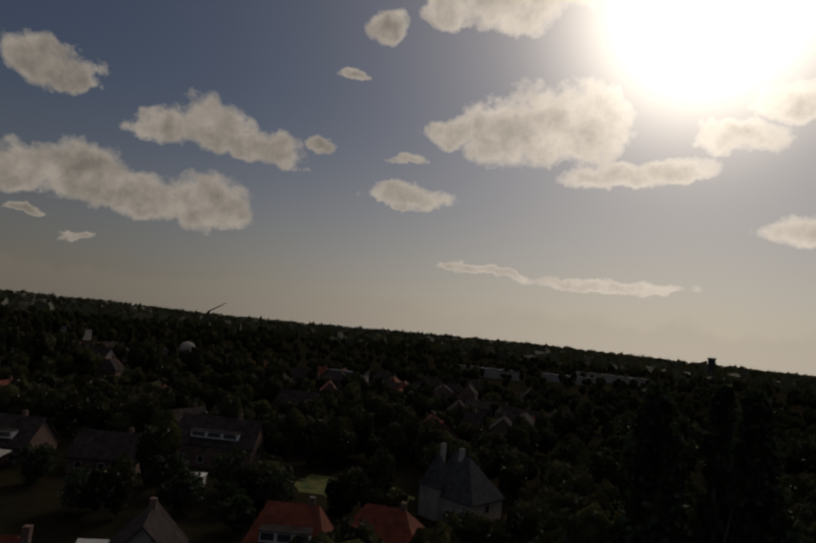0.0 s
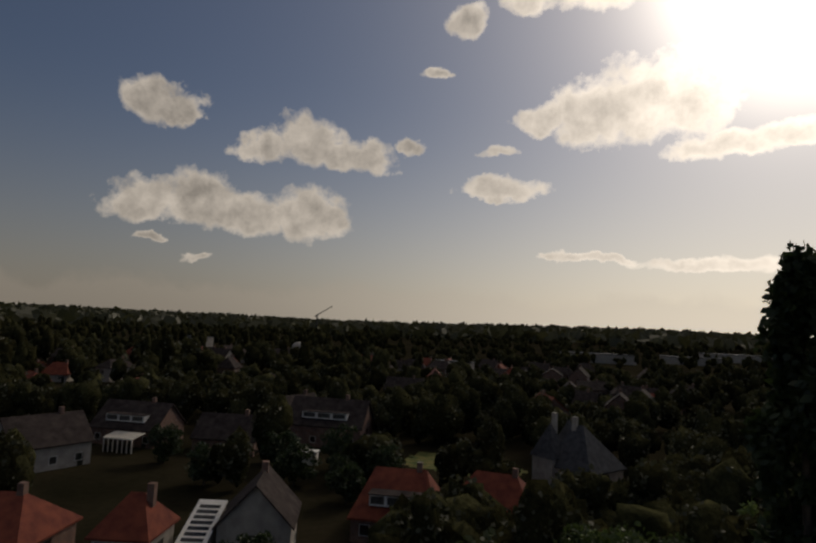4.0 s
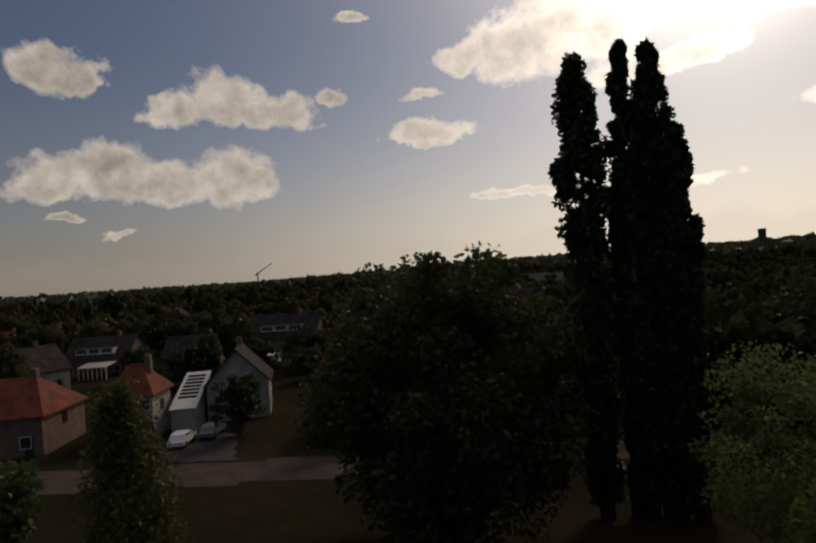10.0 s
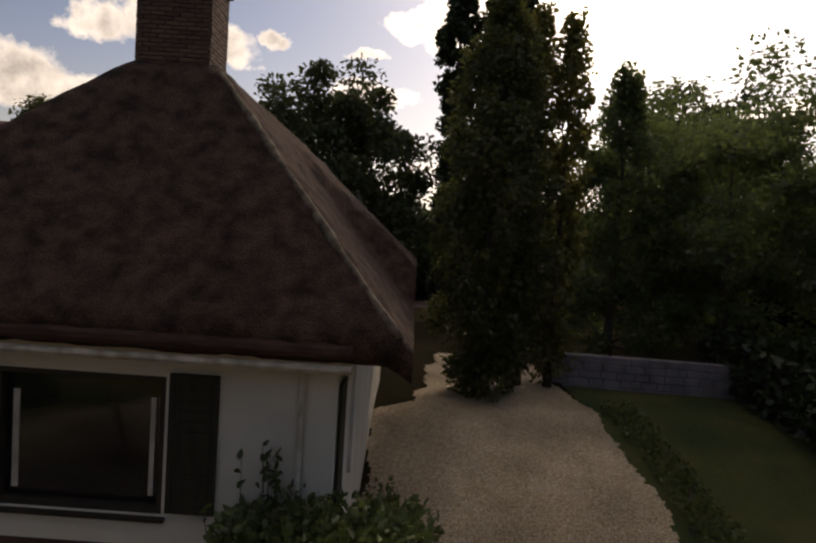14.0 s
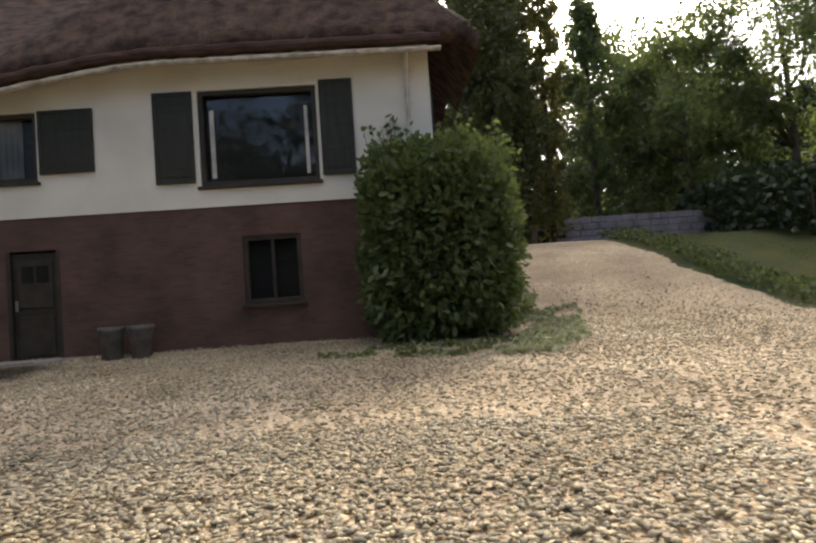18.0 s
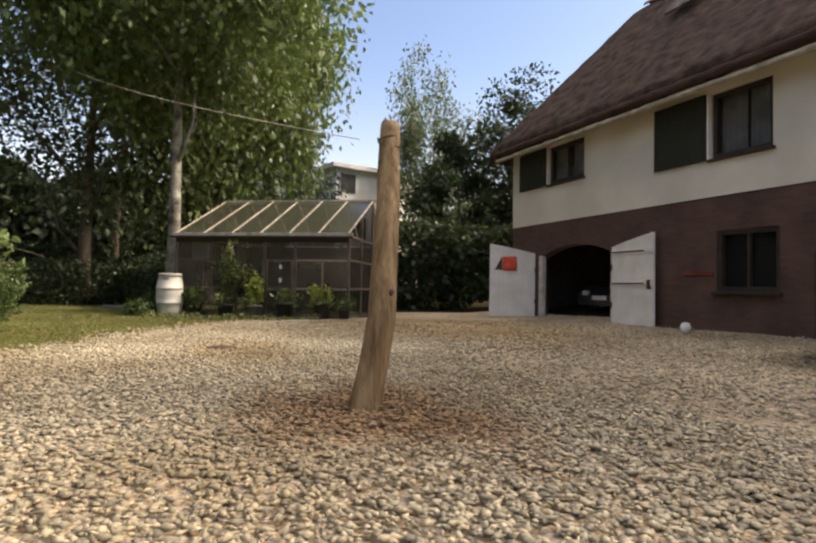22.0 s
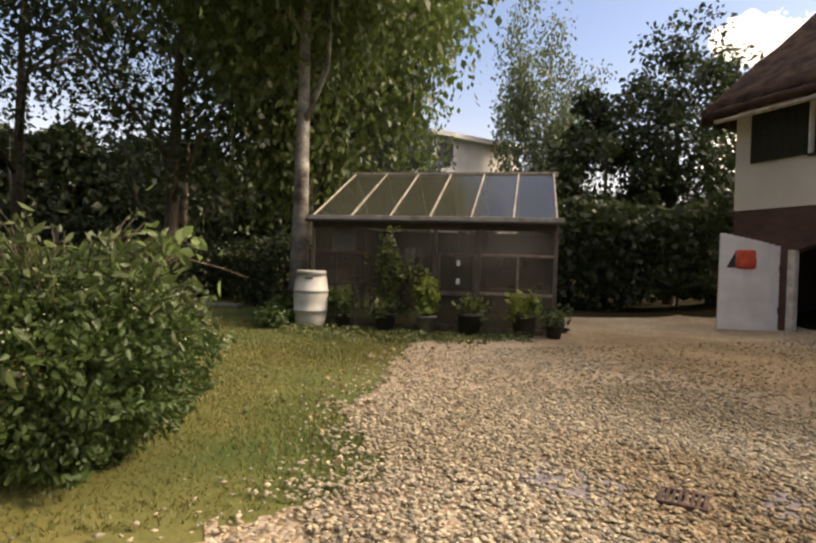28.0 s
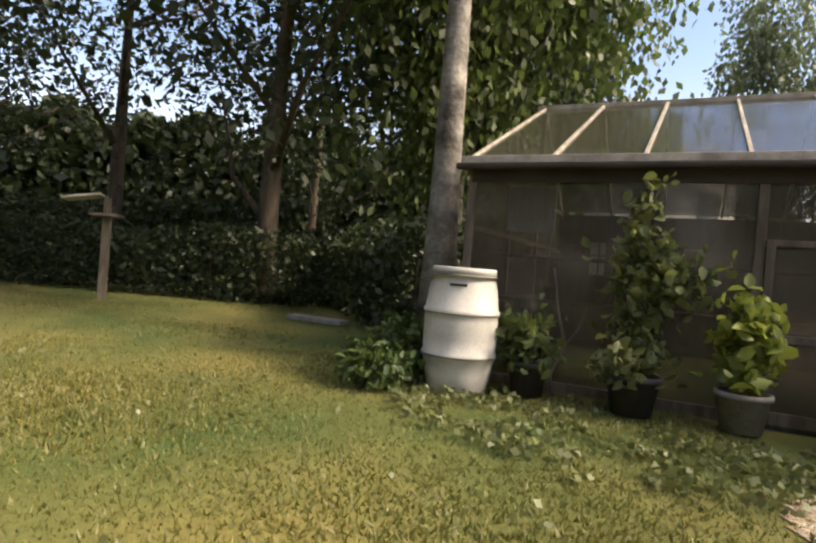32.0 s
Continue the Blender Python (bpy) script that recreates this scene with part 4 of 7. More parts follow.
# ---------- thatch ----------
def soft_min(a, b, k=0.35):
    h = np.clip(0.5 + 0.5 * (b - a) / k, 0, 1)
    return b * (1 - h) + a * h - k * h * (1 - h)


def soft_max(a, b, k=0.35):
    return -soft_min(-a, -b, k)


def roof_height(x, y):
    ze = 4.98 + 0.5 * smooth_step(-9.2, -4.6, x)
    front_a = ze + (y + 0.5) * 1.68
    k = smooth_step(2.2, 3.2, y)
    left = (8.98 - (-3.55 - x) * 0.86) * (1 - k) + (9.0 - (-2.75 - x) * 1.25) * k      # narrower behind the chimney
    a = soft_min(soft_min(front_a, 5.45 + (0.8 - x) * 1.17), soft_min(left, 8.98 - 0.045 * np.maximum(y - 2, 0) + 0 * x, 0.22))
    a = soft_min(a, 8.6 - (y - 9.0) * 1.3)
    zr = 8.1 + np.clip(-7.0 - x, 0, 9) * 0.1           # the ridge climbs a little towards the garage end
    b = soft_min(soft_min(ze + (y + 0.5) * (zr - ze) / 3.3, zr - (y - 2.8) * 1.1), soft_min(5.0 + (x + 18.25) * 1.44, zr))
    b = soft_min(b, 8.2 - (x + 4.6) * 1.0)
    top = 8.5 - (x + 1.8) * 0.88                      # broad thatched dormer on the drive side
    c = soft_min(top, top + 0.2 - 2.6 * np.maximum(np.abs(y - 5.2) - 1.7, 0), 0.3)
    c = np.where(x < -2.2, -50, c)
    return soft_max(soft_max(a, b, 0.04 + 0.5 * smooth_step(-0.3, 1.6, y)), c, 0.12)


def thatch():
    cell = 0.14
    gx, gy = np.arange(-18.3, 1.9, cell), np.arange(-0.5, 12.2, cell)
    X, Y = np.meshgrid(gx, gy)
    Z = roof_height(X, Y)
    bump = np.array([noise.noise(Vector((a * 1.4, b * 1.4, 0))) for a, b in zip(X.ravel(), Y.ravel())]).reshape(X.shape)
    bump2 = np.array([noise.noise(Vector((a * 6, b * 2.2, 3))) for a, b in zip(X.ravel(), Y.ravel())]).reshape(X.shape)
    Z = Z + 0.05 * bump + 0.03 * bump2
    cx, cy = X[:-1, :-1] + cell / 2, Y[:-1, :-1] + cell / 2
    main = (cx > -18.3) & (cx < 0.85) & (cy < 6.3)
    wing = (cx > -6.9) & (cx < 0.85) & (cy < 12.0)
    rear = (np.abs(cy - 5.2) < 2.1) & (cx > 0) & (cx < 0.9)
    zc = Z[:-1, :-1]
    ok = ((main | wing | rear) & (zc > 4.7)).ravel()
    n = len(gx)
    i = (np.arange(len(gy) - 1)[:, None] * n + np.arange(n - 1)).ravel()[ok]
    f = np.stack([i, i + 1, i + n + 1, i + n], 1)
    V = np.stack([X, Y, Z], -1).reshape(-1, 3)
    used, inv = np.unique(f, return_inverse=True)
    f = inv.reshape(f.shape)
    v = V[used]
    low = v.copy()
    low[:, 2] -= 0.34
    # open edges get a side face
    e = np.concatenate([f[:, [0, 1]], f[:, [1, 2]], f[:, [2, 3]], f[:, [3, 0]]])
    key = np.sort(e, 1)
    _, first, cnt = np.unique(key, axis=0, return_index=True, return_counts=True)
    rim = e[first[cnt == 1]]
    k = len(v)
    side = np.stack([rim[:, 1], rim[:, 0], rim[:, 0] + k, rim[:, 1] + k], 1)
    return arrays_mesh("thatch", np.concatenate([v, low]), np.concatenate([f, f[:, ::-1] + k, side]))


thatched = link("roof", thatch(), THATCH, house, "weathered brown thatch with rounded hips")
for p in thatched.data.polygons:
    p.use_smooth = True
# clay ridge tiles, one by one
tile_bm = bmesh.new()
prev = None
for k in range(7):
    a = math.pi * (0.08 + 0.84 * k / 6)
    ring = [tile_bm.verts.new((s * 0.19, r * math.cos(a), r * math.sin(a) - 0.06)) for s in (-1, 1) for r in (0.17, 0.145)]
    if prev:
        for p, q in ((0, 1), (1, 3), (3, 2), (2, 0)):
            tile_bm.faces.new((prev[p], prev[q], ring[q], ring[p]))
    prev = ring
tile_me = bpy.data.meshes.new("ridge_tile")
tile_bm.to_mesh(tile_me)
tile_bm.free()
tile_me.materials.append(CLAY)
rng0 = random.Random(5)
x = -15.2
while x < -4.2:
    o = new("ridge_tile", tile_me)
    o.parent = house
    o.matrix_world = pose(x, 2.8, 7.99 + max(0, -7.0 - x) * 0.1 + rng0.uniform(-0.015, 0.02), rng0.uniform(-3, 3), rng0.uniform(-3, 3), rng0.uniform(-2, 2))
    x += 0.345
y = 2.6
while y < 8.8:
    o = new("ridge_tile", tile_me)
    o.parent = house
    o.matrix_world = pose(-2.45, y, 8.86 - 0.045 * (y - 2) + rng0.uniform(-0.015, 0.02), 0, rng0.uniform(-3, 3), 90)
    y += 0.345

# pale weathered strip down the corner hip, its sunlit look painted into the colour
hp = []
for k in range(16):
    x = -2.15 + 2.85 * k / 15
    y = -0.5 + (5.45 - 5.48 + (0.8 - x) * 1.17) / 1.68
    hp.append((x, y, float(roof_height(np.array(x), np.array(y))) - 0.03))
part("hip_strip", tube(hp, [0.058 + 0.012 * math.sin(k * 2.7) + 0.012 * math.sin(k * 5.1) for k in range(16)], 8), HIP_LIT, house, "pale mossy strip along the hip, sunlit tone in its colour", True)

# gutter along the eave and downpipe
gp = []
for k in range(40):
    x = -17.9 + 18.1 * k / 39
    gp.append((x, -0.5, 4.98 + 0.5 * float(smooth_step(-9.2, -4.6, x)) - 0.42))
eb = []
for k in range(110):
    x = -17.9 + 18.1 * k / 109
    eb.append((x, -0.455 + 0.02 * noise.noise(Vector((x * 3, 0, 0))), 4.98 + 0.5 * float(smooth_step(-9.2, -4.6, x)) - 0.22 + 0.025 * noise.noise(Vector((x * 2.1, 4, 0)))))
part("eave_band", tube(eb, [0.1 + 0.03 * noise.noise(Vector((k * 0.9, 9, 0))) for k in range(110)], 10), EAVE, house, "dark cut edge of the thatch")
part("gutter", tube(gp, [0.05] * 40, 8), GHWHITE, house, "pale half-round gutter under the thatch")
part("downpipe", tube([(-0.42, -0.48, 5.05), (-0.42, -0.12, 4.88), (-0.42, -0.08, 4.7), (-0.42, -0.08, 0.1)], [0.04] * 4, 8), OLDWHITE, house)
part("skylight", bx(-13.6, -12.7, -0.35, 0.35, 0, 0.06, 0.01, pose(0, 1.75, 7.75, 49, 0, 0)), LEADCAP, house, "dark rooflight set in the thatch")
# end-wall window with its white jambs
w = part("window", bx(-0.06, -0.05, 0.75, 1.75, 3.0, 4.7), GLASS_DARK, house)
for q in ((0.62, 0.76), (1.74, 1.88)):
    part("frame", bx(-0.02, 0.06, q[0], q[1], 2.95, 4.75, 0.006), WHITE, w, "white painted jamb")
part("shutter", bx(0.012, 0.05, 0.12, 0.6, 3.0, 4.72, 0.005), SHUTTER, house)

part("dormer_wall", bx(-0.1, 0.1, 3.6, 6.8, 5.75, 6.5), RENDERED, house, "white wall under the dormer")
w = part("window", bx(0.102, 0.11, 4.2, 6.2, 5.8, 6.3), GLASS_DARK, house, "dormer window")
for q in ((4.1, 4.2), (5.15, 5.25), (6.2, 6.3)):
    part("frame", bx(0.102, 0.15, q[0], q[1], 5.76, 6.34, 0.005), FRAME, w)

# ---------- chimney ----------
ch = part("chimney", bx(-3.43, -2.37, 1.62, 2.33, 7.9, 10.18), MORTAR, house, "square brick chimney with a metal hood")
br_me = {}


def brick_mesh(w, d, h):
    if (w, d, h) not in br_me:
        b = bmesh.new()
        box(b, -w / 2, w / 2, -d / 2, d / 2, -h / 2, h / 2)
        me = bpy.data.meshes.new("brick")
        b.to_mesh(me)
        b.free()
        me.materials.append(CHBRICK)
        br_me[(w, d, h)] = me
    return br_me[(w, d, h)]


rb = random.Random(3)
for r in range(33):
    z = 8.20 + r * 0.064
    if z > 10.16:
        break
    sh = 0.105 if r % 2 else 0.0
    x = -3.44 - sh
    while x < -2.4:
        x0, x1 = max(x, -3.44), min(x + 0.205, -2.36)
        if x1 - x0 > 0.05:
            o = new("brick", brick_mesh(round(x1 - x0, 3), 0.03, 0.054))
            o.parent = ch
            o.matrix_world = pose((x0 + x1) / 2, 1.612 + rb.uniform(-0.004, 0.004), z)
        x += 0.215
    y = 1.6 - (0.105 - sh)
    while y < 2.3:
        y0, y1 = max(y, 1.63), min(y + 0.205, 2.34)
        if y1 - y0 > 0.05:
            o = new("brick", brick_mesh(0.03, round(y1 - y0, 3), 0.054))
            o.parent = ch
            o.matrix_world = pose(-2.362 + rb.uniform(-0.004, 0.004), (y0 + y1) / 2, z)
        y += 0.215
part("chimney_top", bx(-3.5, -2.3, 1.55, 2.4, 10.14, 10.22, 0.015), CHBRICK, ch)
for px in (-3.36, -2.44):
    for py in (1.7, 2.25):
        part("hood_leg", bx(px - 0.02, px + 0.02, py - 0.02, py + 0.02, 10.2, 10.37), IRON, ch)
bm = bmesh.new()
box(bm, -0.68, 0.68, -0.5, 0.5, 0, 0.03)
for v in bm.verts:
    v.co.z += 0.16 * (1 - abs(v.co.y) / 0.5)
bmesh.ops.subdivide_edges(bm, edges=[e for e in bm.edges if abs(e.verts[0].co.y - e.verts[1].co.y) > 0.5], cuts=1)
for v in bm.verts:
    if abs(v.co.y) < 0.01:
        v.co.z += 0.14
bm.transform(pose(-2.9, 1.98, 10.34))
part("hood", bm, LEADCAP, ch, "dark metal chimney hood")

# ---------- yard things ----------
post = thing("washing_line_post", -6.82, -8.36, 0.0, 0, "weathered grey-brown log post standing in the gravel", "post")
LOG = np.array([(0.02, 0.02, -0.15, 0.14), (0, 0, 0.0, 0.112), (-0.005, 0.02, 0.12, 0.092), (-0.02, 0.11, 0.6, 0.084), (-0.13, 0.18, 1.2, 0.08), (-0.3, 0.25, 1.7, 0.075), (-0.38, 0.29, 1.92, 0.07)])
lz = np.linspace(-0.15, 1.92, 34)
lx, ly, lr = (np.interp(lz, LOG[:, 2], LOG[:, k]) for k in (0, 1, 3))
bm = tube(list(zip(lx, ly, lz)), list(lr), 26)
for v in bm.verts:                       # furrows along the grain, knots and a split foot
    k = int(np.argmin(np.abs(lz - v.co.z)))
    a = math.atan2(v.co.y - ly[k], v.co.x - lx[k])
    d = 0.012 * noise.noise(Vector((math.cos(a) * 3.2, math.sin(a) * 3.2, v.co.z * 0.9))) + 0.008 * noise.noise(Vector((math.cos(a) * 8, math.sin(a) * 8, v.co.z * 1.6)))
    d += 0.022 * max(0.0, 1 - v.co.z / 0.25) * math.sin(5 * a)
    v.co.x += d * math.cos(a)
    v.co.y += d * math.sin(a)
    if v.co.z > 1.88:
        v.co.z += 0.03 * noise.noise(Vector((v.co.x * 20, v.co.y * 20, 1)))
part("log", bm, POLEWOOD, post, smooth=True)
part("wire_binding", tube([(-0.31 + 0.075 * math.cos(a / 3), 0.255 + 0.075 * math.sin(a / 3), 1.74 + 0.004 * a) for a in range(20)], [0.006] * 20, 5), IRON, post)
for kz, ka in ((0.75, 0.4), (1.3, 2.6), (1.62, 5.0)):
    k = int(np.argmin(np.abs(lz - kz)))
    part("knot", lathe([(0.022, 0), (0.018, 0.012), (0.006, 0.016)], 10), BARK, post).matrix_local = pose(lx[k] + lr[k] * 0.9 * math.cos(ka), ly[k] + lr[k] * 0.9 * math.sin(ka), kz) @ Vector((math.cos(ka), math.sin(ka), 0)).to_track_quat("Z", "Y").to_matrix().to_4x4()
part("hook", tube([(-0.38, 0.25, 1.82), (-0.48, 0.24, 1.82), (-0.5, 0.24, 1.86)], [0.008] * 3, 5), IRON, post)
line = thing("washing_line", -7.2, -8.3, 1.8, 0, "thin pale washing line running to the trees", "line")
lp = []
for k in range(15):
    a = k / 14
    lp.append((-12.9 * a, -3.5 * a, 4.4 * a - 0.45 * a * (1 - a)))
part("cord", tube(lp, [0.0035] * 15, 5), OLDWHITE, line)

for px in (-5.75, -5.25):
    p = thing("planter", px, -0.42, 0.03, 0, "round dark planter by the brick wall", "planter", "planters by the wall")
    part("tub", lathe([(0.15, 0), (0.165, 0.02), (0.19, 0.44), (0.215, 0.49), (0.215, 0.56), (0.185, 0.56), (0.175, 0.46)], 18), DARKTUB, p, smooth=True)
    part("soil", lathe([(0.17, 0.42), (0.15, 0.45), (0.02, 0.46)], 14), BARK, p)
lamp = thing("white_ball", -11.25, -0.5, 0.03, 0, "small white plastic ball on the gravel", "ball")
part("shell", lathe([(0.01, 0), (0.07, 0.02), (0.1, 0.1), (0.07, 0.18), (0.01, 0.2)], 14), WHITE, lamp, smooth=True)

# drain grate
gr = thing("drain_grate", -10.5, -8.86, 0.032, 40, "rusty iron drain grate set in the gravel", "drain")
for q in ((-0.15, 0.15, -0.14, -0.11), (-0.15, 0.15, 0.11, 0.14), (-0.15, -0.12, -0.11, 0.11), (0.12, 0.15, -0.11, 0.11)):
    part("frame", bx(q[0], q[1], q[2], q[3], 0, 0.035, 0.005), IRON, gr)
for k in range(6):
    part("bar", bx(-0.105 + k * 0.038, -0.087 + k * 0.038, -0.11, 0.11, 0.004, 0.03), IRON, gr)
gr.scale = (0.8, 0.8, 0.8)
part("pit", bx(-0.12, 0.12, -0.11, 0.11, -0.03, 0.002), DARKIN, gr)
for k, (sx, sy) in enumerate(((-10.15, -8.3), (-10.9, -9.25))):
    s = thing("paving_slab", sx, sy, 0.0, 20 + 7 * k, "worn concrete slab beside the drain", "slab", "slabs by the drain")
    part("slab", bx(-0.28, 0.28, -0.2, 0.2, 0, 0.035, 0.012), STONE, s)

# ---------- greenhouse ----------
GX, GY, GL, GD, GE, GR = -16.7, -5.4, 4.5, 2.6, 2.05, 3.25
ga = math.degrees(math.atan2(-0.845, -0.536))
gh = thing("greenhouse", GX, GY, 0.0, ga, "old wooden greenhouse with dirty glass and white glazing bars", "greenhouse")
# local x runs along the front, local y is towards the front


def gpart(name, dims, material, label="", bevel=0.006):
    return part(name, bx(*dims, bevel), material, gh, label)


BACK = 4.2
FRONT = [0.0, 1.34, 2.14, GL]
for x in FRONT:
    gpart("post", (x - 0.035, x + 0.035, -0.07, 0.0, 0.0, GE - 0.03), OLDWOOD)
gpart("lattice_bar", (0.63, 0.67, -0.05, -0.005, 0.74, 1.38), PALEWOOD, "pale wooden lattice bar")
for z0 in (0.69, 1.385):
    gpart("lattice_rail", (0.036, 1.304, -0.008, 0.02, z0, z0 + 0.05), PALEWOOD)
for k in range(7):
    x = GL * k / 6
    gpart("post", (x - 0.035, x + 0.035, -BACK, -BACK + 0.07, 0.0, GE - 0.03), OLDWOOD)
for z0, z1, mm in ((0.0, 0.1, OLDWOOD), (0.68, 0.74, OLDWOOD), (1.38, 1.43, OLDWOOD), (GE - 0.1, GE - 0.03, OLDWOOD)):
    gpart("rail", (0.035, 2.105 if 0.5 < z0 < 1.5 else GL - 0.035, -0.06, -0.01, z0, z1), mm)
    gpart("rail", (0.035, GL - 0.035, -BACK, -BACK + 0.05, z0, z1), mm)
gpart("eave_board", (-0.12, GL + 0.1, 0.02, 0.07, GE - 0.07, GE + 0.035), GHWHITE, "weathered white eave board")
gpart("eave_gutter", (-0.14, GL + 0.12, 0.074, 0.15, GE - 0.1, GE - 0.04), FRAME, "dark gutter under the eave", 0.02)
gpart("under_eave", (0.0, GL, -0.005, 0.018, GE - 0.2, GE - 0.075), FRAME, "dark board under the eave")
gpart("ridge_board", (-0.1, GL + 0.1, -GD - 0.03, -GD + 0.03, GR - 0.05, GR + 0.05), GHWHITE)
slope = math.hypot(GD + 0.05, GR - GE)
ang = math.degrees(math.atan2(GR - GE, GD + 0.05))
bslope = math.hypot(BACK - GD, GR - GE)
bang = math.degrees(math.atan2(GR - GE, BACK - GD))
for k in range(7):
    x = GL * k / 6
    part("glazing_bar", bx(x - 0.017, x + 0.017, 0, slope, -0.02, 0.03, 0.005, pose(0, 0.05, GE, -ang, 0, 0) @ pose(0, 0, 0, 0, 0, 0) @ Matrix.Scale(-1, 4, (0, 1, 0))), GHWHITE, gh, "white painted glazing bar")
    part("glazing_bar", bx(x - 0.017, x + 0.017, 0, bslope, -0.02, 0.03, 0.005, pose(0, -BACK, GE, bang, 0, 0)), GHWHITE, gh)
    if k < 6:
        x1 = GL * (k + 1) / 6
        part("roof_pane", bx(x + 0.019, x1 - 0.019, 0.02, slope - 0.03, 0.004, 0.01, 0, pose(0, 0.05, GE, -ang, 0, 0) @ Matrix.Scale(-1, 4, (0, 1, 0))), GLASS_ROOF, gh)
        part("roof_pane", bx(x + 0.019, x1 - 0.019, 0.02, bslope - 0.03, 0.004, 0.01, 0, pose(0, -BACK, GE, bang, 0, 0)), GLASS_ROOF, gh)
        part("back_board", bx(x + 0.036, x1 - 0.036, -BACK + 0.01, -BACK + 0.04, 0.1, GE - 0.1), OLDWOOD, gh)
for x, x1 in zip(FRONT, FRONT[1:]):
    for z0, z1 in ((0.1, 0.68), (0.74, 1.38), (1.43, GE - 0.1)) if x < 2 else ((0.1, GE - 0.1),):
        part("pane", bx(x + 0.036, x1 - 0.036, -0.04, -0.034, z0 + 0.002, z1 - 0.002), GLASS_SIDE, gh)
for xe in (0.0, GL):
    for yy in (-GD, -GD * 0.5, -BACK + (BACK - GD) * 0.5):
        zt = GR - (abs(yy + GD) / (GD if yy > -GD else BACK - GD)) * (GR - GE)
        gpart("gable_post", (xe - 0.03, xe + 0.03, yy - 0.03, yy + 0.03, 0.0, zt - 0.06), OLDWOOD)
    for z0 in (0.0, 0.7, 1.4, GE - 0.06):
        gpart("gable_rail", (xe - 0.025, xe + 0.025, -BACK + 0.07, -0.07, z0, z0 + 0.06), OLDWOOD)
    part("gable_pane", bx(xe - 0.004, xe + 0.004, -BACK + 0.08, -0.08, 0.76, GE - 0.06), GLASS_SIDE, gh)
# door with two pale tags
dr = part("door", bx(1.4, 2.08, -0.03, 0.004, 0.05, 1.36), GLASS_SIDE, gh, "framed glass door")
for q in ((1.38, 1.44, 0.04, 1.42), (2.04, 2.1, 0.04, 1.42), (1.44, 2.04, 0.66, 0.72), (1.44, 2.04, 0.04, 0.14)):
    part("door_frame", bx(q[0], q[1], -0.005, 0.03, q[2], q[3], 0.005), OLDWOOD, dr)
for z0 in (0.87, 1.2):
    part("tag", bx(1.67, 1.73, 0.031, 0.037, z0, z0 + 0.1), WHITE, dr, "small white tag")
for z0 in (0.75, 1.2):
    gpart("shelf", (0.1, GL - 0.1, -1.1, -0.75, z0, z0 + 0.03), OLDWOOD)
rp = random.Random(9)
for k in range(16):
    sx = 0.25 + k * 0.26
    s = thing("flower_pot", 0, 0, 0, 0, "small clay pot on the greenhouse shelf", "pot", "pots in the greenhouse")
    s.matrix_world = gh.matrix_world @ pose(sx, -0.92, 1.232 if k % 2 else 0.782)
    r = rp.uniform(0.05, 0.09)
    part("pot", lathe([(r * 0.7, 0), (r * 0.95, r * 1.5), (r * 1.08, r * 1.52), (r * 1.08, r * 1.9), (r * 0.9, r * 1.9), (r * 0.85, r * 1.6)], 12), CLAY if k % 3 else GHWHITE, s, smooth=True)

# white panels whose colour stands in for bright reflections in the glass
for wx in (3.35, 3.75):
    bw = part("back_light", bx(wx, wx + 0.26, -BACK + 0.045, -BACK + 0.05, 1.1, 1.6), NETCURTAIN, gh, "white panel in the back wall, imitating bright window reflections")
    part("bar", bx(wx + 0.12, wx + 0.14, -BACK + 0.051, -BACK + 0.07, 1.1, 1.6), OLDWOOD, bw)
part("hanging_cloth", bx(3.75, 4.2, -0.24, -0.22, 1.42, 1.85), CURTAIN, gh, "pale flat sheet behind the glass")
sl = thing("stone_slab", -23.0, -10.7, 0.0, 60, "pale stone slab lying on the lawn", "slab")
part("slab", bx(-0.5, 0.5, -0.14, 0.14, 0.0, 0.09, 0.02), GREYPOT, sl)
vine = thing("dry_vine", *tuple((gh.matrix_world @ Vector((3.5, 0.1, 0)))[:2]), 0.0, ga, "bare twisted stem leaning on the greenhouse", "plant")
part("stem", tube([(0.05, 0.1, -0.05), (0.1, 0.08, 0.2), (0.0, 0.06, 0.45), (0.08, 0.05, 0.75), (0.14, 0.04, 1.1)], [0.02, 0.018, 0.015, 0.012, 0.006], 6), OLDWOOD, vine, smooth=True)
part("stalk", tube([(-0.55, 0.1, -0.03), (-0.6, 0.08, 0.6), (-0.55, 0.06, 1.2), (-0.58, 0.05, 1.75)], [0.03, 0.028, 0.024, 0.012], 7), GHWHITE, vine, "pale dried vine stalk")
part("side_stem", tube([(0.02, 0.06, 0.42), (-0.1, 0.08, 0.6), (-0.16, 0.06, 0.8)], [0.01, 0.008, 0.004], 5), OLDWOOD, vine)
# barrel
ba_ = thing("rain_barrel", -18.5, -9.33, 0.0, 0, "off-white plastic rain barrel with moulded hoops", "barrel")
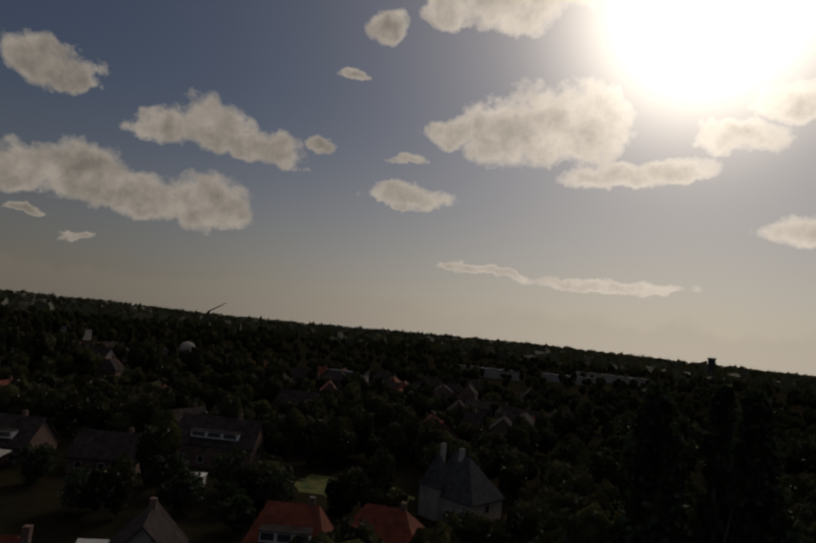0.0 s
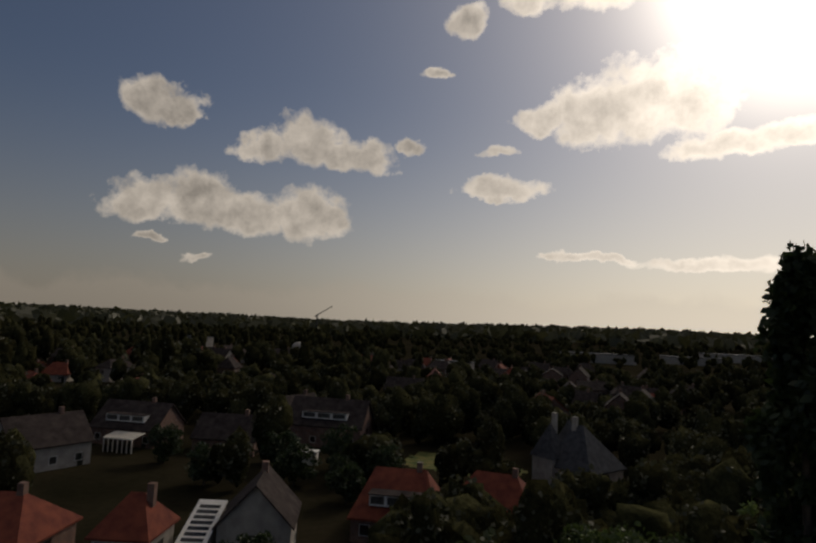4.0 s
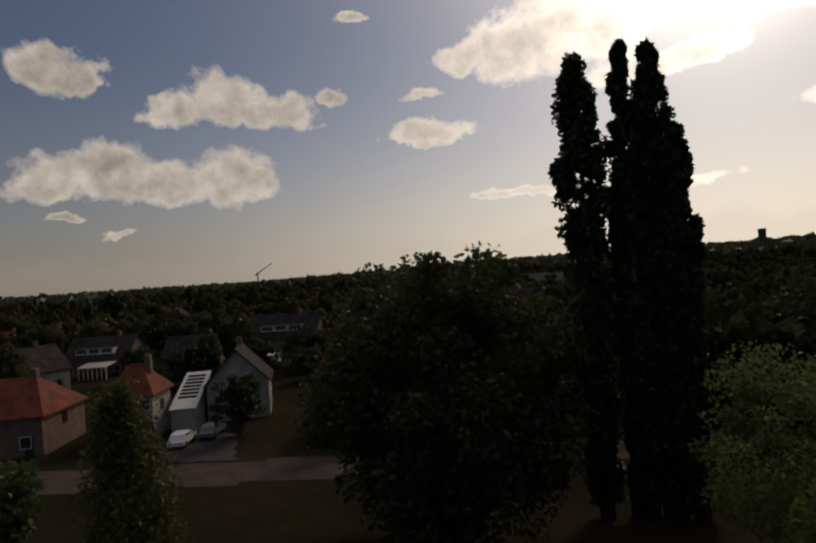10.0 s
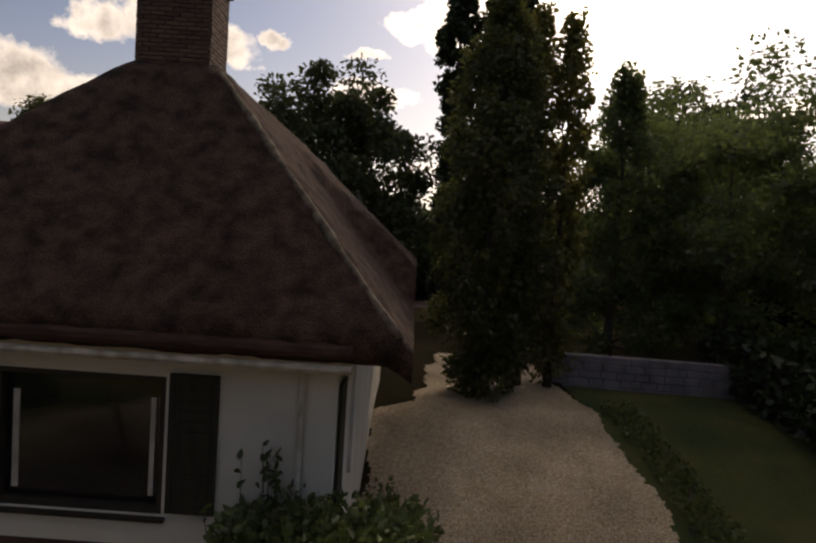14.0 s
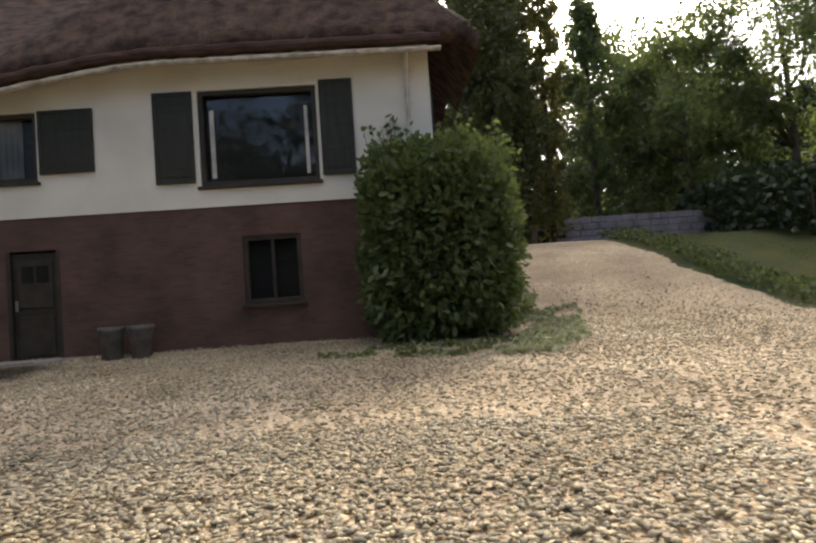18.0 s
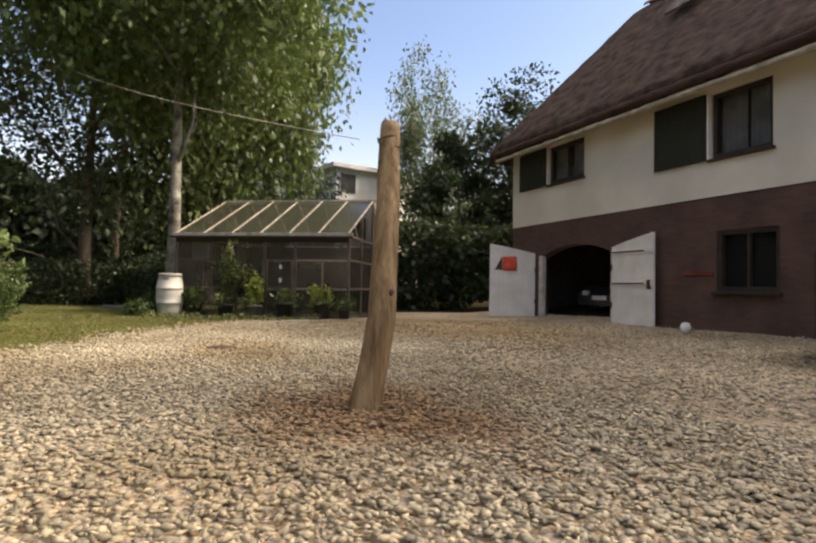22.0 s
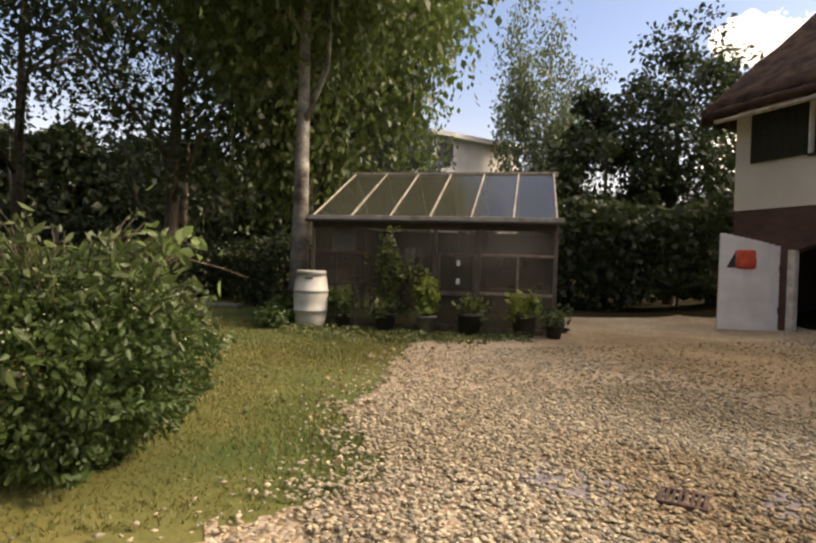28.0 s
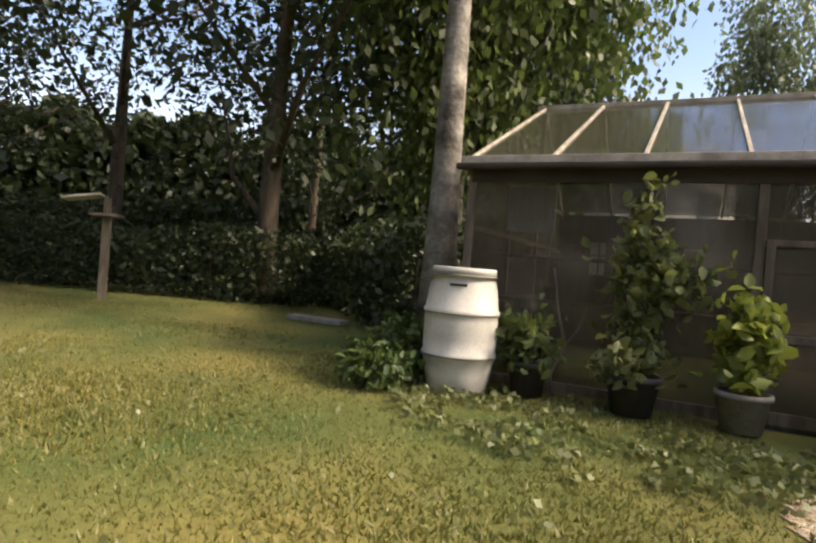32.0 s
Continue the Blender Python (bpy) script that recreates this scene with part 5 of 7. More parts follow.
prof = [(0.2, 0), (0.23, 0.02), (0.262, 0.16), (0.282, 0.27), (0.294, 0.28), (0.294, 0.31), (0.285, 0.32), (0.288, 0.42), (0.29, 0.55), (0.288, 0.59), (0.298, 0.6), (0.298, 0.63), (0.286, 0.64), (0.268, 0.78), (0.245, 0.88), (0.245, 0.9), (0.252, 0.905), (0.252, 0.94), (0.235, 0.945), (0.23, 0.92)]
part("body", lathe([(r * 1.06, h * 1.1) for r, h in prof], 28), BARREL, ba_, smooth=True)
for hz_ in (0.31, 0.655, 0.97):
    part("hoop", lathe([(0.3, hz_), (0.318 - 0.05 * (hz_ > 0.9), hz_ + 0.004), (0.318 - 0.05 * (hz_ > 0.9), hz_ + 0.016), (0.3 - 0.05 * (hz_ > 0.9), hz_ + 0.02)], 28), HOOP, ba_, "dull moulded hoop", True)
part("handle_slot", bx(-0.07, 0.07, -0.01, 0.01, 0, 0.02, 0.004, pose(0.276 * math.cos(-0.35), 0.276 * math.sin(-0.35), 0.89, 0, 0, 70)), FRAME, ba_)


def potted(x, y, h, r, seed, label, material=LEAF_LIME, potm=POT, leafs=320, spread=0.28, size=0.07, pot_h=0.28):
    rng = np.random.default_rng(seed)
    t = thing("potted_plant", x, y, 0.03, 0, label, "plant", "plants at the greenhouse")
    part("pot", lathe([(r * 0.75, 0), (r * 0.95, pot_h * 0.85), (r * 1.06, pot_h * 0.86), (r * 1.06, pot_h), (r * 0.9, pot_h), (r * 0.88, pot_h * 0.9)], 16), potm, t, smooth=True)
    bm = bmesh.new()
    tips = []
    for k in range(7):
        a, q = rng.uniform(0, 6.28), rng.uniform(0.2, 1) * spread
        e = np.array([q * math.cos(a), q * math.sin(a), pot_h + (h - pot_h) * rng.uniform(0.45, 1)])
        tube([(0, 0, pot_h * 0.8), tuple(e * [0.4, 0.4, 0.6]), tuple(e)], [0.012, 0.009, 0.004], 5, bm)
        tips.append(e)
    part("branchwork", bm, LEAF_LIME, t)
    tips = np.array(tips)
    p = tips[rng.integers(len(tips), size=leafs)] * rng.uniform(0.45, 1.02, (leafs, 1)) + rng.normal(size=(leafs, 3)) * 0.07
    p[:, 2] = np.maximum(p[:, 2], pot_h * 0.8)
    link("foliage", leaf_mesh("foliage", p, size, rng, 1.4, 0.5, oval=True), material, t)


gm = gh.matrix_world


def at_front(u, d):
    v = gm @ Vector((u, d, 0))
    return v.x, v.y


potted(*at_front(0.5, 0.42), 0.66, 0.22, 11, "lime-green leafy plant in a large dark pot", LEAF_LIME, POT, 420, 0.33, 0.085, 0.38)
potted(*at_front(1.42, 0.45), 0.6, 0.22, 12, "pale green leafy plant in a large dark pot", LEAF_VINE, POT, 340, 0.28, 0.08, 0.36)
potted(*at_front(2.2, 0.35), 0.98, 0.18, 13, "tall yellow-green plant in a grey pot", LEAF_LIME, GREYPOT, 620, 0.2, 0.085)
potted(*at_front(2.93, 0.4), 0.5, 0.2, 14, "withered plant in a dark pot under the vine", DRYLEAF, POT, 260, 0.26, 0.07, 0.3)
potted(*at_front(3.75, 0.35), 0.68, 0.17, 15, "bushy green plant beside the rain barrel", LEAF_BUSH, POT, 560, 0.27, 0.07)
potted(*at_front(0.0, 0.3), 0.45, 0.15, 16, "small green plant in a dark pot", LEAF_BUSH, POT, 260, 0.22, 0.06)
cv = thing("climbing_vine", *at_front(2.93, 0.1), 0.0, ga, "leafy vine climbing the front of the greenhouse", "plant")
rc = np.random.default_rng(61)
bm, pts, lows = bmesh.new(), [], []
for k in range(6):
    top = rc.uniform(1.4, 2.0)
    line_ = [(rc.normal() * 0.03, 0.02 + abs(rc.normal()) * 0.02, -0.03)]
    for z in np.arange(0.25, top, 0.22):
        line_.append((line_[-1][0] * 0.85 + rc.normal() * 0.035, 0.03 + abs(rc.normal()) * 0.03, z))
    tube(line_, [0.013 - 0.009 * q / len(line_) for q in range(len(line_))], 5, bm)
    for x, y, z in line_[2:]:
        for _ in range(11):
            pts.append((x + rc.normal() * 0.075, y + 0.05 + abs(rc.normal()) * 0.05, z + rc.normal() * 0.1))
for _ in range(260):                     # the bushy shoulder of the vine
    pts.append((-0.2 + rc.normal() * 0.17, 0.14 + rc.normal() * 0.06, 1.08 + rc.normal() * 0.13))
for _ in range(150):
    lows.append((0.02 + rc.normal() * 0.12, 0.1 + rc.normal() * 0.05, 0.62 + rc.normal() * 0.16))
tagged(part("branchwork", bm, OLDWOOD, cv), kind="stuff")
link("foliage", leaf_mesh("foliage", np.array(pts), 0.068, rc, 1.4, 0.5, oval=True), LEAF_VINE, cv)
link("lower_foliage", leaf_mesh("lower_foliage", np.array(lows), 0.07, rc, 1.4, 0.5, oval=True), DRYLEAF, cv, "drier lower leaves")
shrub("low_plant", -18.5, -10.0, 0.0, 0.42, 0.36, 0.4, "low grey-green plants at the foot of the barrel", 700, LEAF_GARDEN, 0.05, 62, 2.0, "plant", inner=0.2, lumpy=0.4)
shrub("low_plant", -19.3, -9.6, 0.0, 0.45, 0.45, 0.55, "low leafy plants behind the barrel", 1300, LEAF_GARDEN, 0.06, 63, 2.0, "plant", inner=0.2, lumpy=0.4)

# ---------- bushes and ground ivy ----------
shrub("corner_bush", -0.05, -0.55, 0.0, 1.34, 0.93, 3.4, "tall clipped laurel bush at the corner of the house", 24000, LEAF_BUSH, 0.078, 21, 5.5, inner=0.12)
cbs = np.random.default_rng(25)
corner = [o for o in bpy.data.objects if o.name == "corner_bush"][0]
bm, pts = bmesh.new(), []
for k in range(34):
    a, b = cbs.uniform(-1.15, 1.15), cbs.uniform(-0.75, 0.75)
    h0, up = 3.0, cbs.uniform(0.12, 0.38) + (0.35 if a < -0.35 and b > 0 else 0)
    e = (a * 1.06 + cbs.normal() * 0.06, b, 3.3 + up)
    tube([(a, b, h0), ((a + e[0]) / 2, b, 3.25 + up * 0.3), e], [0.008, 0.006, 0.003], 4, bm)
    for q in np.linspace(0.3, 1, 6):
        pts.append(np.array([a + (e[0] - a) * q, b, h0 + (e[2] - h0) * q]) + cbs.normal(size=3) * 0.045)
tagged(part("twiggy_growth", bm, BARK, corner), kind="stuff")
link("shoot_foliage", leaf_mesh("shoot_foliage", np.array(pts), 0.085, cbs, 1.6, 0.0, oval=True), LEAF_BACKLIT, corner)
gb = shrub("garden_bush", -12.05, -12.0, 0.0, 0.84, 0.82, 1.25, "sprawling green shrub with arching shoots at the edge of the gravel", 22000, LEAF_GARDEN, 0.029, 22, 2.2, inner=0.25, lumpy=0.3)
rs = np.random.default_rng(23)
bm, pts = bmesh.new(), []
for k in range(170):                     # arching shoots with larger leaves
    a, u = rs.uniform(0, 2 * math.pi), rs.uniform(0.1, 1.0)
    e = np.array([math.cos(a) * (0.35 + 0.62 * u), math.sin(a) * (0.35 + 0.6 * u), 1.38 - 0.75 * u * u + rs.normal() * 0.08])
    b0 = e * [0.55, 0.55, 0.75]
    mid = (b0 + e) / 2 + [0, 0, 0.07]
    tube([tuple(b0), tuple(mid), tuple(e)], [0.006, 0.005, 0.003], 4, bm)
    for q in np.linspace(0.1, 1, 7):
        pts.append(b0 * (1 - q) ** 2 + 2 * mid * q * (1 - q) + e * q * q + rs.normal(size=3) * 0.02)
part("twig", tube([(-0.05, 0.35, 1.1), (-0.15, 0.6, 1.24), (-0.3, 0.9, 1.16), (-0.36, 1.06, 1.1)], [0.007, 0.006, 0.004, 0.002], 5), OLDWOOD, gb, "bare arching twig")
big = np.array([-0.12, 0.5, 1.22]) + rs.normal(size=(55, 3)) * [0.22, 0.13, 0.15]
link("broad_foliage", leaf_mesh("broad_foliage", big, 0.075, rs, 1.35, 0.6, oval=True), LEAF_BROAD, gb, "large bright green leaves")
tips = np.array(pts)[6::7]
tips = np.repeat(tips[(tips[:, 2] < 1.1) & (tips[:, 1] > -0.2)], 7, 0)
link("blossom", leaf_mesh("blossom", tips + rs.normal(size=tips.shape) * 0.045, 0.013, rs, 1.2), PALELEAF, gb, "tiny pale blossoms on the shoots")
tagged(part("twiggy_growth", bm, BARK, gb), kind="stuff")
link("shoot_foliage", leaf_mesh("shoot_foliage", np.array(pts), 0.036, rs, 2.2, 0.6, oval=True), LEAF_BUSH, gb)


def ground_leaves(name, poly, n, size, material, label, seed, lift=0.1):
    rng = np.random.default_rng(seed)
    xs, ys = np.array(poly).T
    p = np.stack([rng.uniform(xs.min(), xs.max(), n * 3), rng.uniform(ys.min(), ys.max(), n * 3)], 1)
    p = p[inside(p[:, 0], p[:, 1], [tuple(q) for q in poly])]
    lump = np.array([noise.noise(Vector((a * 2.3, b * 2.3, seed))) for a, b in p])
    p, lump = p[lump > -0.08][:n], lump[lump > -0.08][:n]
    z = hill(p[:, 0], p[:, 1]) + 0.04 + rng.uniform(0, 1, len(p)) * lift * np.clip(0.25 + 2.2 * lump, 0.1, 1.2)
    tagged(link(name, leaf_mesh(name, np.column_stack([p, z]), size, rng, 1.3, 0.2), material), label, "plants", kind="stuff")


ground_leaves("ivy_bed", [(0.1, 0.4), (1.3, 0.2), (2.0, 1.2), (1.9, 3.2), (1.0, 4.6), (0.1, 4.6)], 3000, 0.085, DRYLEAF, "leafy ivy bed between the house and the drive", 34, 0.6)

ground_leaves("ivy_patch", [(0.3, -3.3), (1.1, -3.3), (2.0, -1.8), (2.6, 0.2), (2.9, 1.6), (1.7, 1.2), (1.5, -0.6), (0.9, -1.7)], 1500, 0.1, PALELEAF, "pale ivy creeping over the gravel by the bush", 31, 0.05)
ground_leaves("leaf_litter", [(-2.2, -2.3), (-0.3, -3.2), (0.9, -2.2), (1.6, -1.2), (-1.0, -1.3)], 460, 0.085, DRYLEAF, "scattered ivy leaves on the gravel", 32, 0.05)
ground_leaves("border_plants", [(-19.3, -10.2), (-17.3, -9.8), (-16.3, -9.0), (-15.9, -7.4), (-15.8, -6.3), (-16.6, -6.1), (-17.6, -8.6)], 2600, 0.042, DRYLEAF, "low leafy plants along the greenhouse", 33, 0.1)


ground_leaves("fallen_leaves", [(-19.5, -13.5), (-12.0, -13.5), (-12.4, -10.3), (-14.8, -9.0), (-16.6, -7.0), (-19.5, -9.5)], 450, 0.035, DRYLEAF, "small leaves scattered over the lawn", 35, 0.03)
ground_leaves("edge_litter", [(-16.6, -6.6), (-16.0, -6.6), (-14.4, -8.7), (-12.9, -9.7), (-11.3, -10.0), (-11.3, -10.5), (-13.4, -10.4), (-15.0, -9.3), (-16.6, -8.2)], 380, 0.045, BROWNLEAF, "leaf litter along the edge of the gravel", 36, 0.03)

# ---------- trees round the yard ----------
tree("birch_tree", -20.35, -9.25, 0, 15, 4.2, "tall silver birch behind the rain barrel", 34000, LEAF_BIRCH, BIRCHBARK, 0.42, 0.2, "round", 0.12, 41, 12, droop=0.7, clumps=80)
tree("birch_tree", -26.8, -7.9, 0, 17, 4.0, "weeping birch with light green leaves behind the greenhouse", 52000, LEAF_BIRCH, BIRCHBARK, 0.22, 0.2, "round", 0.13, 42, 14, droop=1.3, clumps=150)
tree("birch_tree", -31.0, 3.6, 0, 13.6, 2.6, "slim weeping birch rising against the sky", 13000, LEAF_HANGING, BIRCHBARK, 0.34, 0.13, "round", 0.11, 43, 20, droop=1.9, clumps=52, spread=0.3)
tree("shade_tree", -24.0, 4.4, 0, 9.2, 2.6, "dark leafy tree beside the house", 17000, LEAF_DARK, BARK, 0.12, 0.18, "round", 0.12, 44, 16, clumps=95, spread=0.36)
tree("shade_tree", -24.0, 1.6, 0, 7.2, 2.1, "dark leafy tree beside the garage", 9000, LEAF_DARK, BARK, 0.06, 0.16, "round", 0.13, 45, 8, clumps=60)
SHADE = [(-26, -12.0, 15, 5.5, 46, 0.17), (-31, -17, 16, 6, 47, 0.15), (-24.5, -19.5, 15, 5.5, 48, 0.18), (-40, -12, 17, 6.5, 49, 0.15), (-45, -4, 13, 5.0, 50, 0.15), (-33.5, -24, 16, 6, 51, 0.2), (-19, -24, 14, 5, 52, 0.3)]
for sx, sy, sh_, sr, sd, th in SHADE:
    tree("shade_tree", sx, sy, 0, sh_, sr, "broad dark-leaved tree at the edge of the lawn", 5500 if sd in (47, 48) else 11000, LEAF_DARK, BARK, th, 0.24, "round", 0.135, sd, 10, clumps=80)
tree("fir_tree", -31.2, -4.8, 0, 17.5, 3.5, "blue-green fir behind the greenhouse", 20000, LEAF_BLUE, BARK, 0.2, 0.2, "cone", 0.14, 53, 14, clumps=130, spread=0.28)


# unseen trees added around the yard to darken the sky reflected in the windows
for sx, sy, sh_, sr, sd in ((-12, -27, 14, 5.0, 54), (-4, -25, 13, 5.0, 55), (4, -28, 15, 5.5, 56), (12, -22, 14, 5.0, 57), (19, -10, 14, 5.0, 58)):
    tree("shade_tree", sx, sy, 0, sh_, sr, "unseen broad leafy tree added to close the garden", 9000, LEAF_DARK, BARK, 0.12, 0.26, "round", 0.24, sd, 9, clumps=80)


def hedge(name, x0, y0, x1, y1, w, h, n, seed, label, material=LEAF_DARK, size=0.15):
    rng = np.random.default_rng(seed)
    t = thing(name, x0, y0, hz(x0, y0), 0, label, "hedge")
    L = math.hypot(x1 - x0, y1 - y0)
    d = np.array([(x1 - x0) / L, (y1 - y0) / L])
    s = rng.uniform(0, L, n)
    a = rng.uniform(0, 2 * math.pi, n)
    q = rng.uniform(0.5, 1.0, n)
    c, sn = np.cos(a), np.sin(a)
    k = 1 / np.maximum(np.abs(c), np.abs(sn)) ** 0.75
    lump = 1 + 0.2 * np.sin(s * 1.3 + seed) * np.sin(s * 0.41)
    o = c * k * q * w / 2
    z = h / 2 + sn * k * q * h / 2 * lump
    gz = hill(x0 + d[0] * s, y0 + d[1] * s) - hz(x0, y0)
    p = np.column_stack([d[0] * s - d[1] * o, d[1] * s + d[0] * o, np.maximum(z, 0.05) + gz])
    link("foliage", leaf_mesh("foliage", p, size, rng), material, t)
    bm = bmesh.new()
    for k2 in range(max(3, int(L / 1.5))):
        u = (k2 + 0.5) / max(3, int(L / 1.5)) * L
        zz = hz(x0 + d[0] * u, y0 + d[1] * u) - hz(x0, y0)
        tube([(d[0] * u, d[1] * u, zz - 0.1), (d[0] * u, d[1] * u, zz + h * 0.8)], [0.04, 0.02], 5, bm)
    tagged(part("branchwork", bm, BARK, t), kind="stuff")


hedge("woodland_edge", -47, -36, -47, 16, 4, 8.0, 52000, 67, "leafy edge of the wood behind the garden", LEAF_DARK, 0.4)
hedge("woodland_edge", -47, -36, 4, -36, 4, 8.0, 46000, 68, "leafy edge of the wood behind the garden", LEAF_DARK, 0.4)
hedge("woodland_edge", 32, -36, 34, 26, 4, 9.0, 9000, 69, "dark edge of the wood beyond the lawn", LEAF_DARK, 0.4)
hedge("hedge", -39, -27, -29, -12, 1.6, 2.4, 14000, 61, "dark clipped hedge closing the lawn", size=0.12)
hedge("hedge", -29.5, -11, -22.0, -9.0, 1.6, 1.7, 10000, 62, "dark overgrown hedge behind the lawn", size=0.09)
hedge("hedge", -28.5, -25, -25.8, -10.8, 1.8, 1.5, 18000, 70, "dark clipped hedge under the trees", LEAF_DARK, 0.075)
hedge("hedge", -23.0, -1.5, -19.6, 3.5, 2.2, 3.2, 6000, 63, "dark shrubs beside the garage")
hedge("hedge", -30, -5, -23.5, -1, 2.0, 2.2, 5000, 64, "dark shrubs behind the greenhouse")

# white house behind the greenhouse
def house_block(name, x, y, z, rz, w, d, h, rh, wall, roof, label, hip=0.0, chimney=True, dormer=False, nwin=3, category="house", group="village houses"):
    """A house: walls, pitched roof with overhang, windows, door and chimney."""
    t = thing(name, x, y, z, rz, label, category, group)
    part("wall", bx(-w / 2, w / 2, -d / 2, d / 2, -0.5, h), wall, t)
    bm = bmesh.new()
    o = 0.4
    e = [(-w / 2 - o, -d / 2 - o), (w / 2 + o, -d / 2 - o), (w / 2 + o, d / 2 + o), (-w / 2 - o, d / 2 + o)]
    k = hip * w / 2
    for dz in (0.0, -0.22):
        v = [bm.verts.new((a, b, h - 0.12 + dz)) for a, b in e]
        r0, r1 = bm.verts.new((-w / 2 - o * (hip == 0) + k, 0, h + rh + dz)), bm.verts.new((w / 2 + o * (hip == 0) - k, 0, h + rh + dz))
        fs = [(v[0], v[1], r1, r0), (v[2], v[3], r0, r1)]
        if dz == 0:
            top = v + [r0, r1]
        else:
            low = v + [r0, r1]
        for q in fs:
            bm.faces.new(q if dz == 0 else q[::-1])
        if hip:
            bm.faces.new((v[1], v[2], r1) if dz == 0 else (v[1], r1, v[2]))
            bm.faces.new((v[3], v[0], r0) if dz == 0 else (v[3], r0, v[0]))
    rim = [0, 1, 2, 3] if hip else None
    loops = [(0, 1), (1, 2), (2, 3), (3, 0)] if hip else [(0, 1), (1, 5), (5, 2), (2, 3), (3, 4), (4, 0)]
    for a, b in loops:
        bm.faces.new((top[b], top[a], low[a], low[b]))
    part("roof", bm, roof, t)
    if not hip:
        for s in (-1, 1):
            bm = bmesh.new()
            a = [bm.verts.new((s * xx, yy, zz)) for xx in (w / 2, w / 2 - 0.25) for yy, zz in ((-d / 2, h - 0.01), (d / 2, h - 0.01), (0, h + rh * 0.93))]
            bm.faces.new(a[:3])
            bm.faces.new(a[3:][::-1])
            for p, q in ((0, 1), (1, 2), (2, 0)):
                bm.faces.new((a[p], a[q], a[q + 3], a[p + 3]))
            part("gable", bm, wall, t)
    for side in (-1, 1):
        for i in range(nwin):
            wx = -w / 2 + w * (i + 0.5) / nwin
            for z0 in ((0.9, 3.4) if h > 4.6 else (0.9,)):
                y0 = side * (d / 2 + 0.01)
                wd = part("window", bx(wx - 0.55, wx + 0.55, min(y0, y0 - side * 0.05), max(y0, y0 - side * 0.05) , z0, z0 + 1.2), GLASS_DARK, t)
                for q in ((wx - 0.62, wx - 0.55, z0 - 0.07, z0 + 1.27), (wx + 0.55, wx + 0.62, z0 - 0.07, z0 + 1.27), (wx - 0.55, wx + 0.55, z0 + 1.2, z0 + 1.27), (wx - 0.55, wx + 0.55, z0 - 0.07, z0)):
                    part("frame", bx(q[0], q[1], min(y0 - side * 0.02, y0 + side * 0.05), max(y0 - side * 0.02, y0 + side * 0.05), q[2], q[3]), WHITE, wd)
    for s in (-1, 1):
        x0 = s * (w / 2 + 0.012)
        part("window", bx(min(x0, x0 - s * 0.05), max(x0, x0 - s * 0.05), -0.6, 0.6, h * 0.55, h * 0.55 + 1.2), GLASS_DARK, t)
    part("door", bx(w * 0.32, w * 0.32 + 0.95, -d / 2 - 0.03, -d / 2 + 0.02, 0, 2.05), SHUTTER, t)
    if chimney:
        part("chimney", bx(w * 0.2, w * 0.2 + 0.7, -0.35, 0.35, h + rh * 0.6, h + rh + 0.9, 0.03), WALL_BRICK, t)
    if dormer:
        dm = part("dormer", bx(-w * 0.3, w * 0.3, -d / 2 + 0.6, -0.3, h + rh * 0.25, h + rh * 0.25 + 1.3), WHITE, t, "white flat-topped dormer")
        part("dormer_roof", bx(-w * 0.3 - 0.15, w * 0.3 + 0.15, -d / 2 + 0.4, -0.3, h + rh * 0.25 + 1.302, h + rh * 0.25 + 1.42), TILE_DARK, dm)
        for i in range(3):
            xx = -w * 0.3 + w * 0.6 * (i + 0.08) / 3
            part("pane", bx(xx, xx + w * 0.16, -d / 2 + 0.58, -d / 2 + 0.61, h + rh * 0.25 + 0.25, h + rh * 0.25 + 1.1), GLASS_DARK, dm)
    return t


wh = house_block("white_house", -36.6, 0.9, 0, 104, 5.6, 6, 7.5, 0.12, WHITE, WHITE, "white house showing above the greenhouse", hip=0.9, chimney=False, nwin=2, group="")
part("window", bx(-2.5, -1.6, -3.06, -2.98, 5.9, 6.9), GLASS_DARK, wh)
bp = thing("bird_table", -24.3, -14.5, 0, 15, "wooden bird table post on the lawn", "bird table")
part("post", bx(-0.07, 0.07, -0.07, 0.07, -0.1, 1.45, 0.012), OLDWOOD, bp)
part("tray", bx(-0.3, 0.3, -0.25, 0.25, 1.452, 1.5, 0.008), OLDWOOD, bp)
part("roof", bx(-0.36, 0.36, -0.3, 0.3, 1.78, 1.82, 0.008, pose(0, 0, 0, 12, 0, 0)), OLDWHITE, bp, "pale sloping roof")
for sx in (-0.24, 0.24):
    part("upright", bx(sx - 0.025, sx + 0.025, -0.03, 0.03, 1.5, 1.79), OLDWOOD, bp)

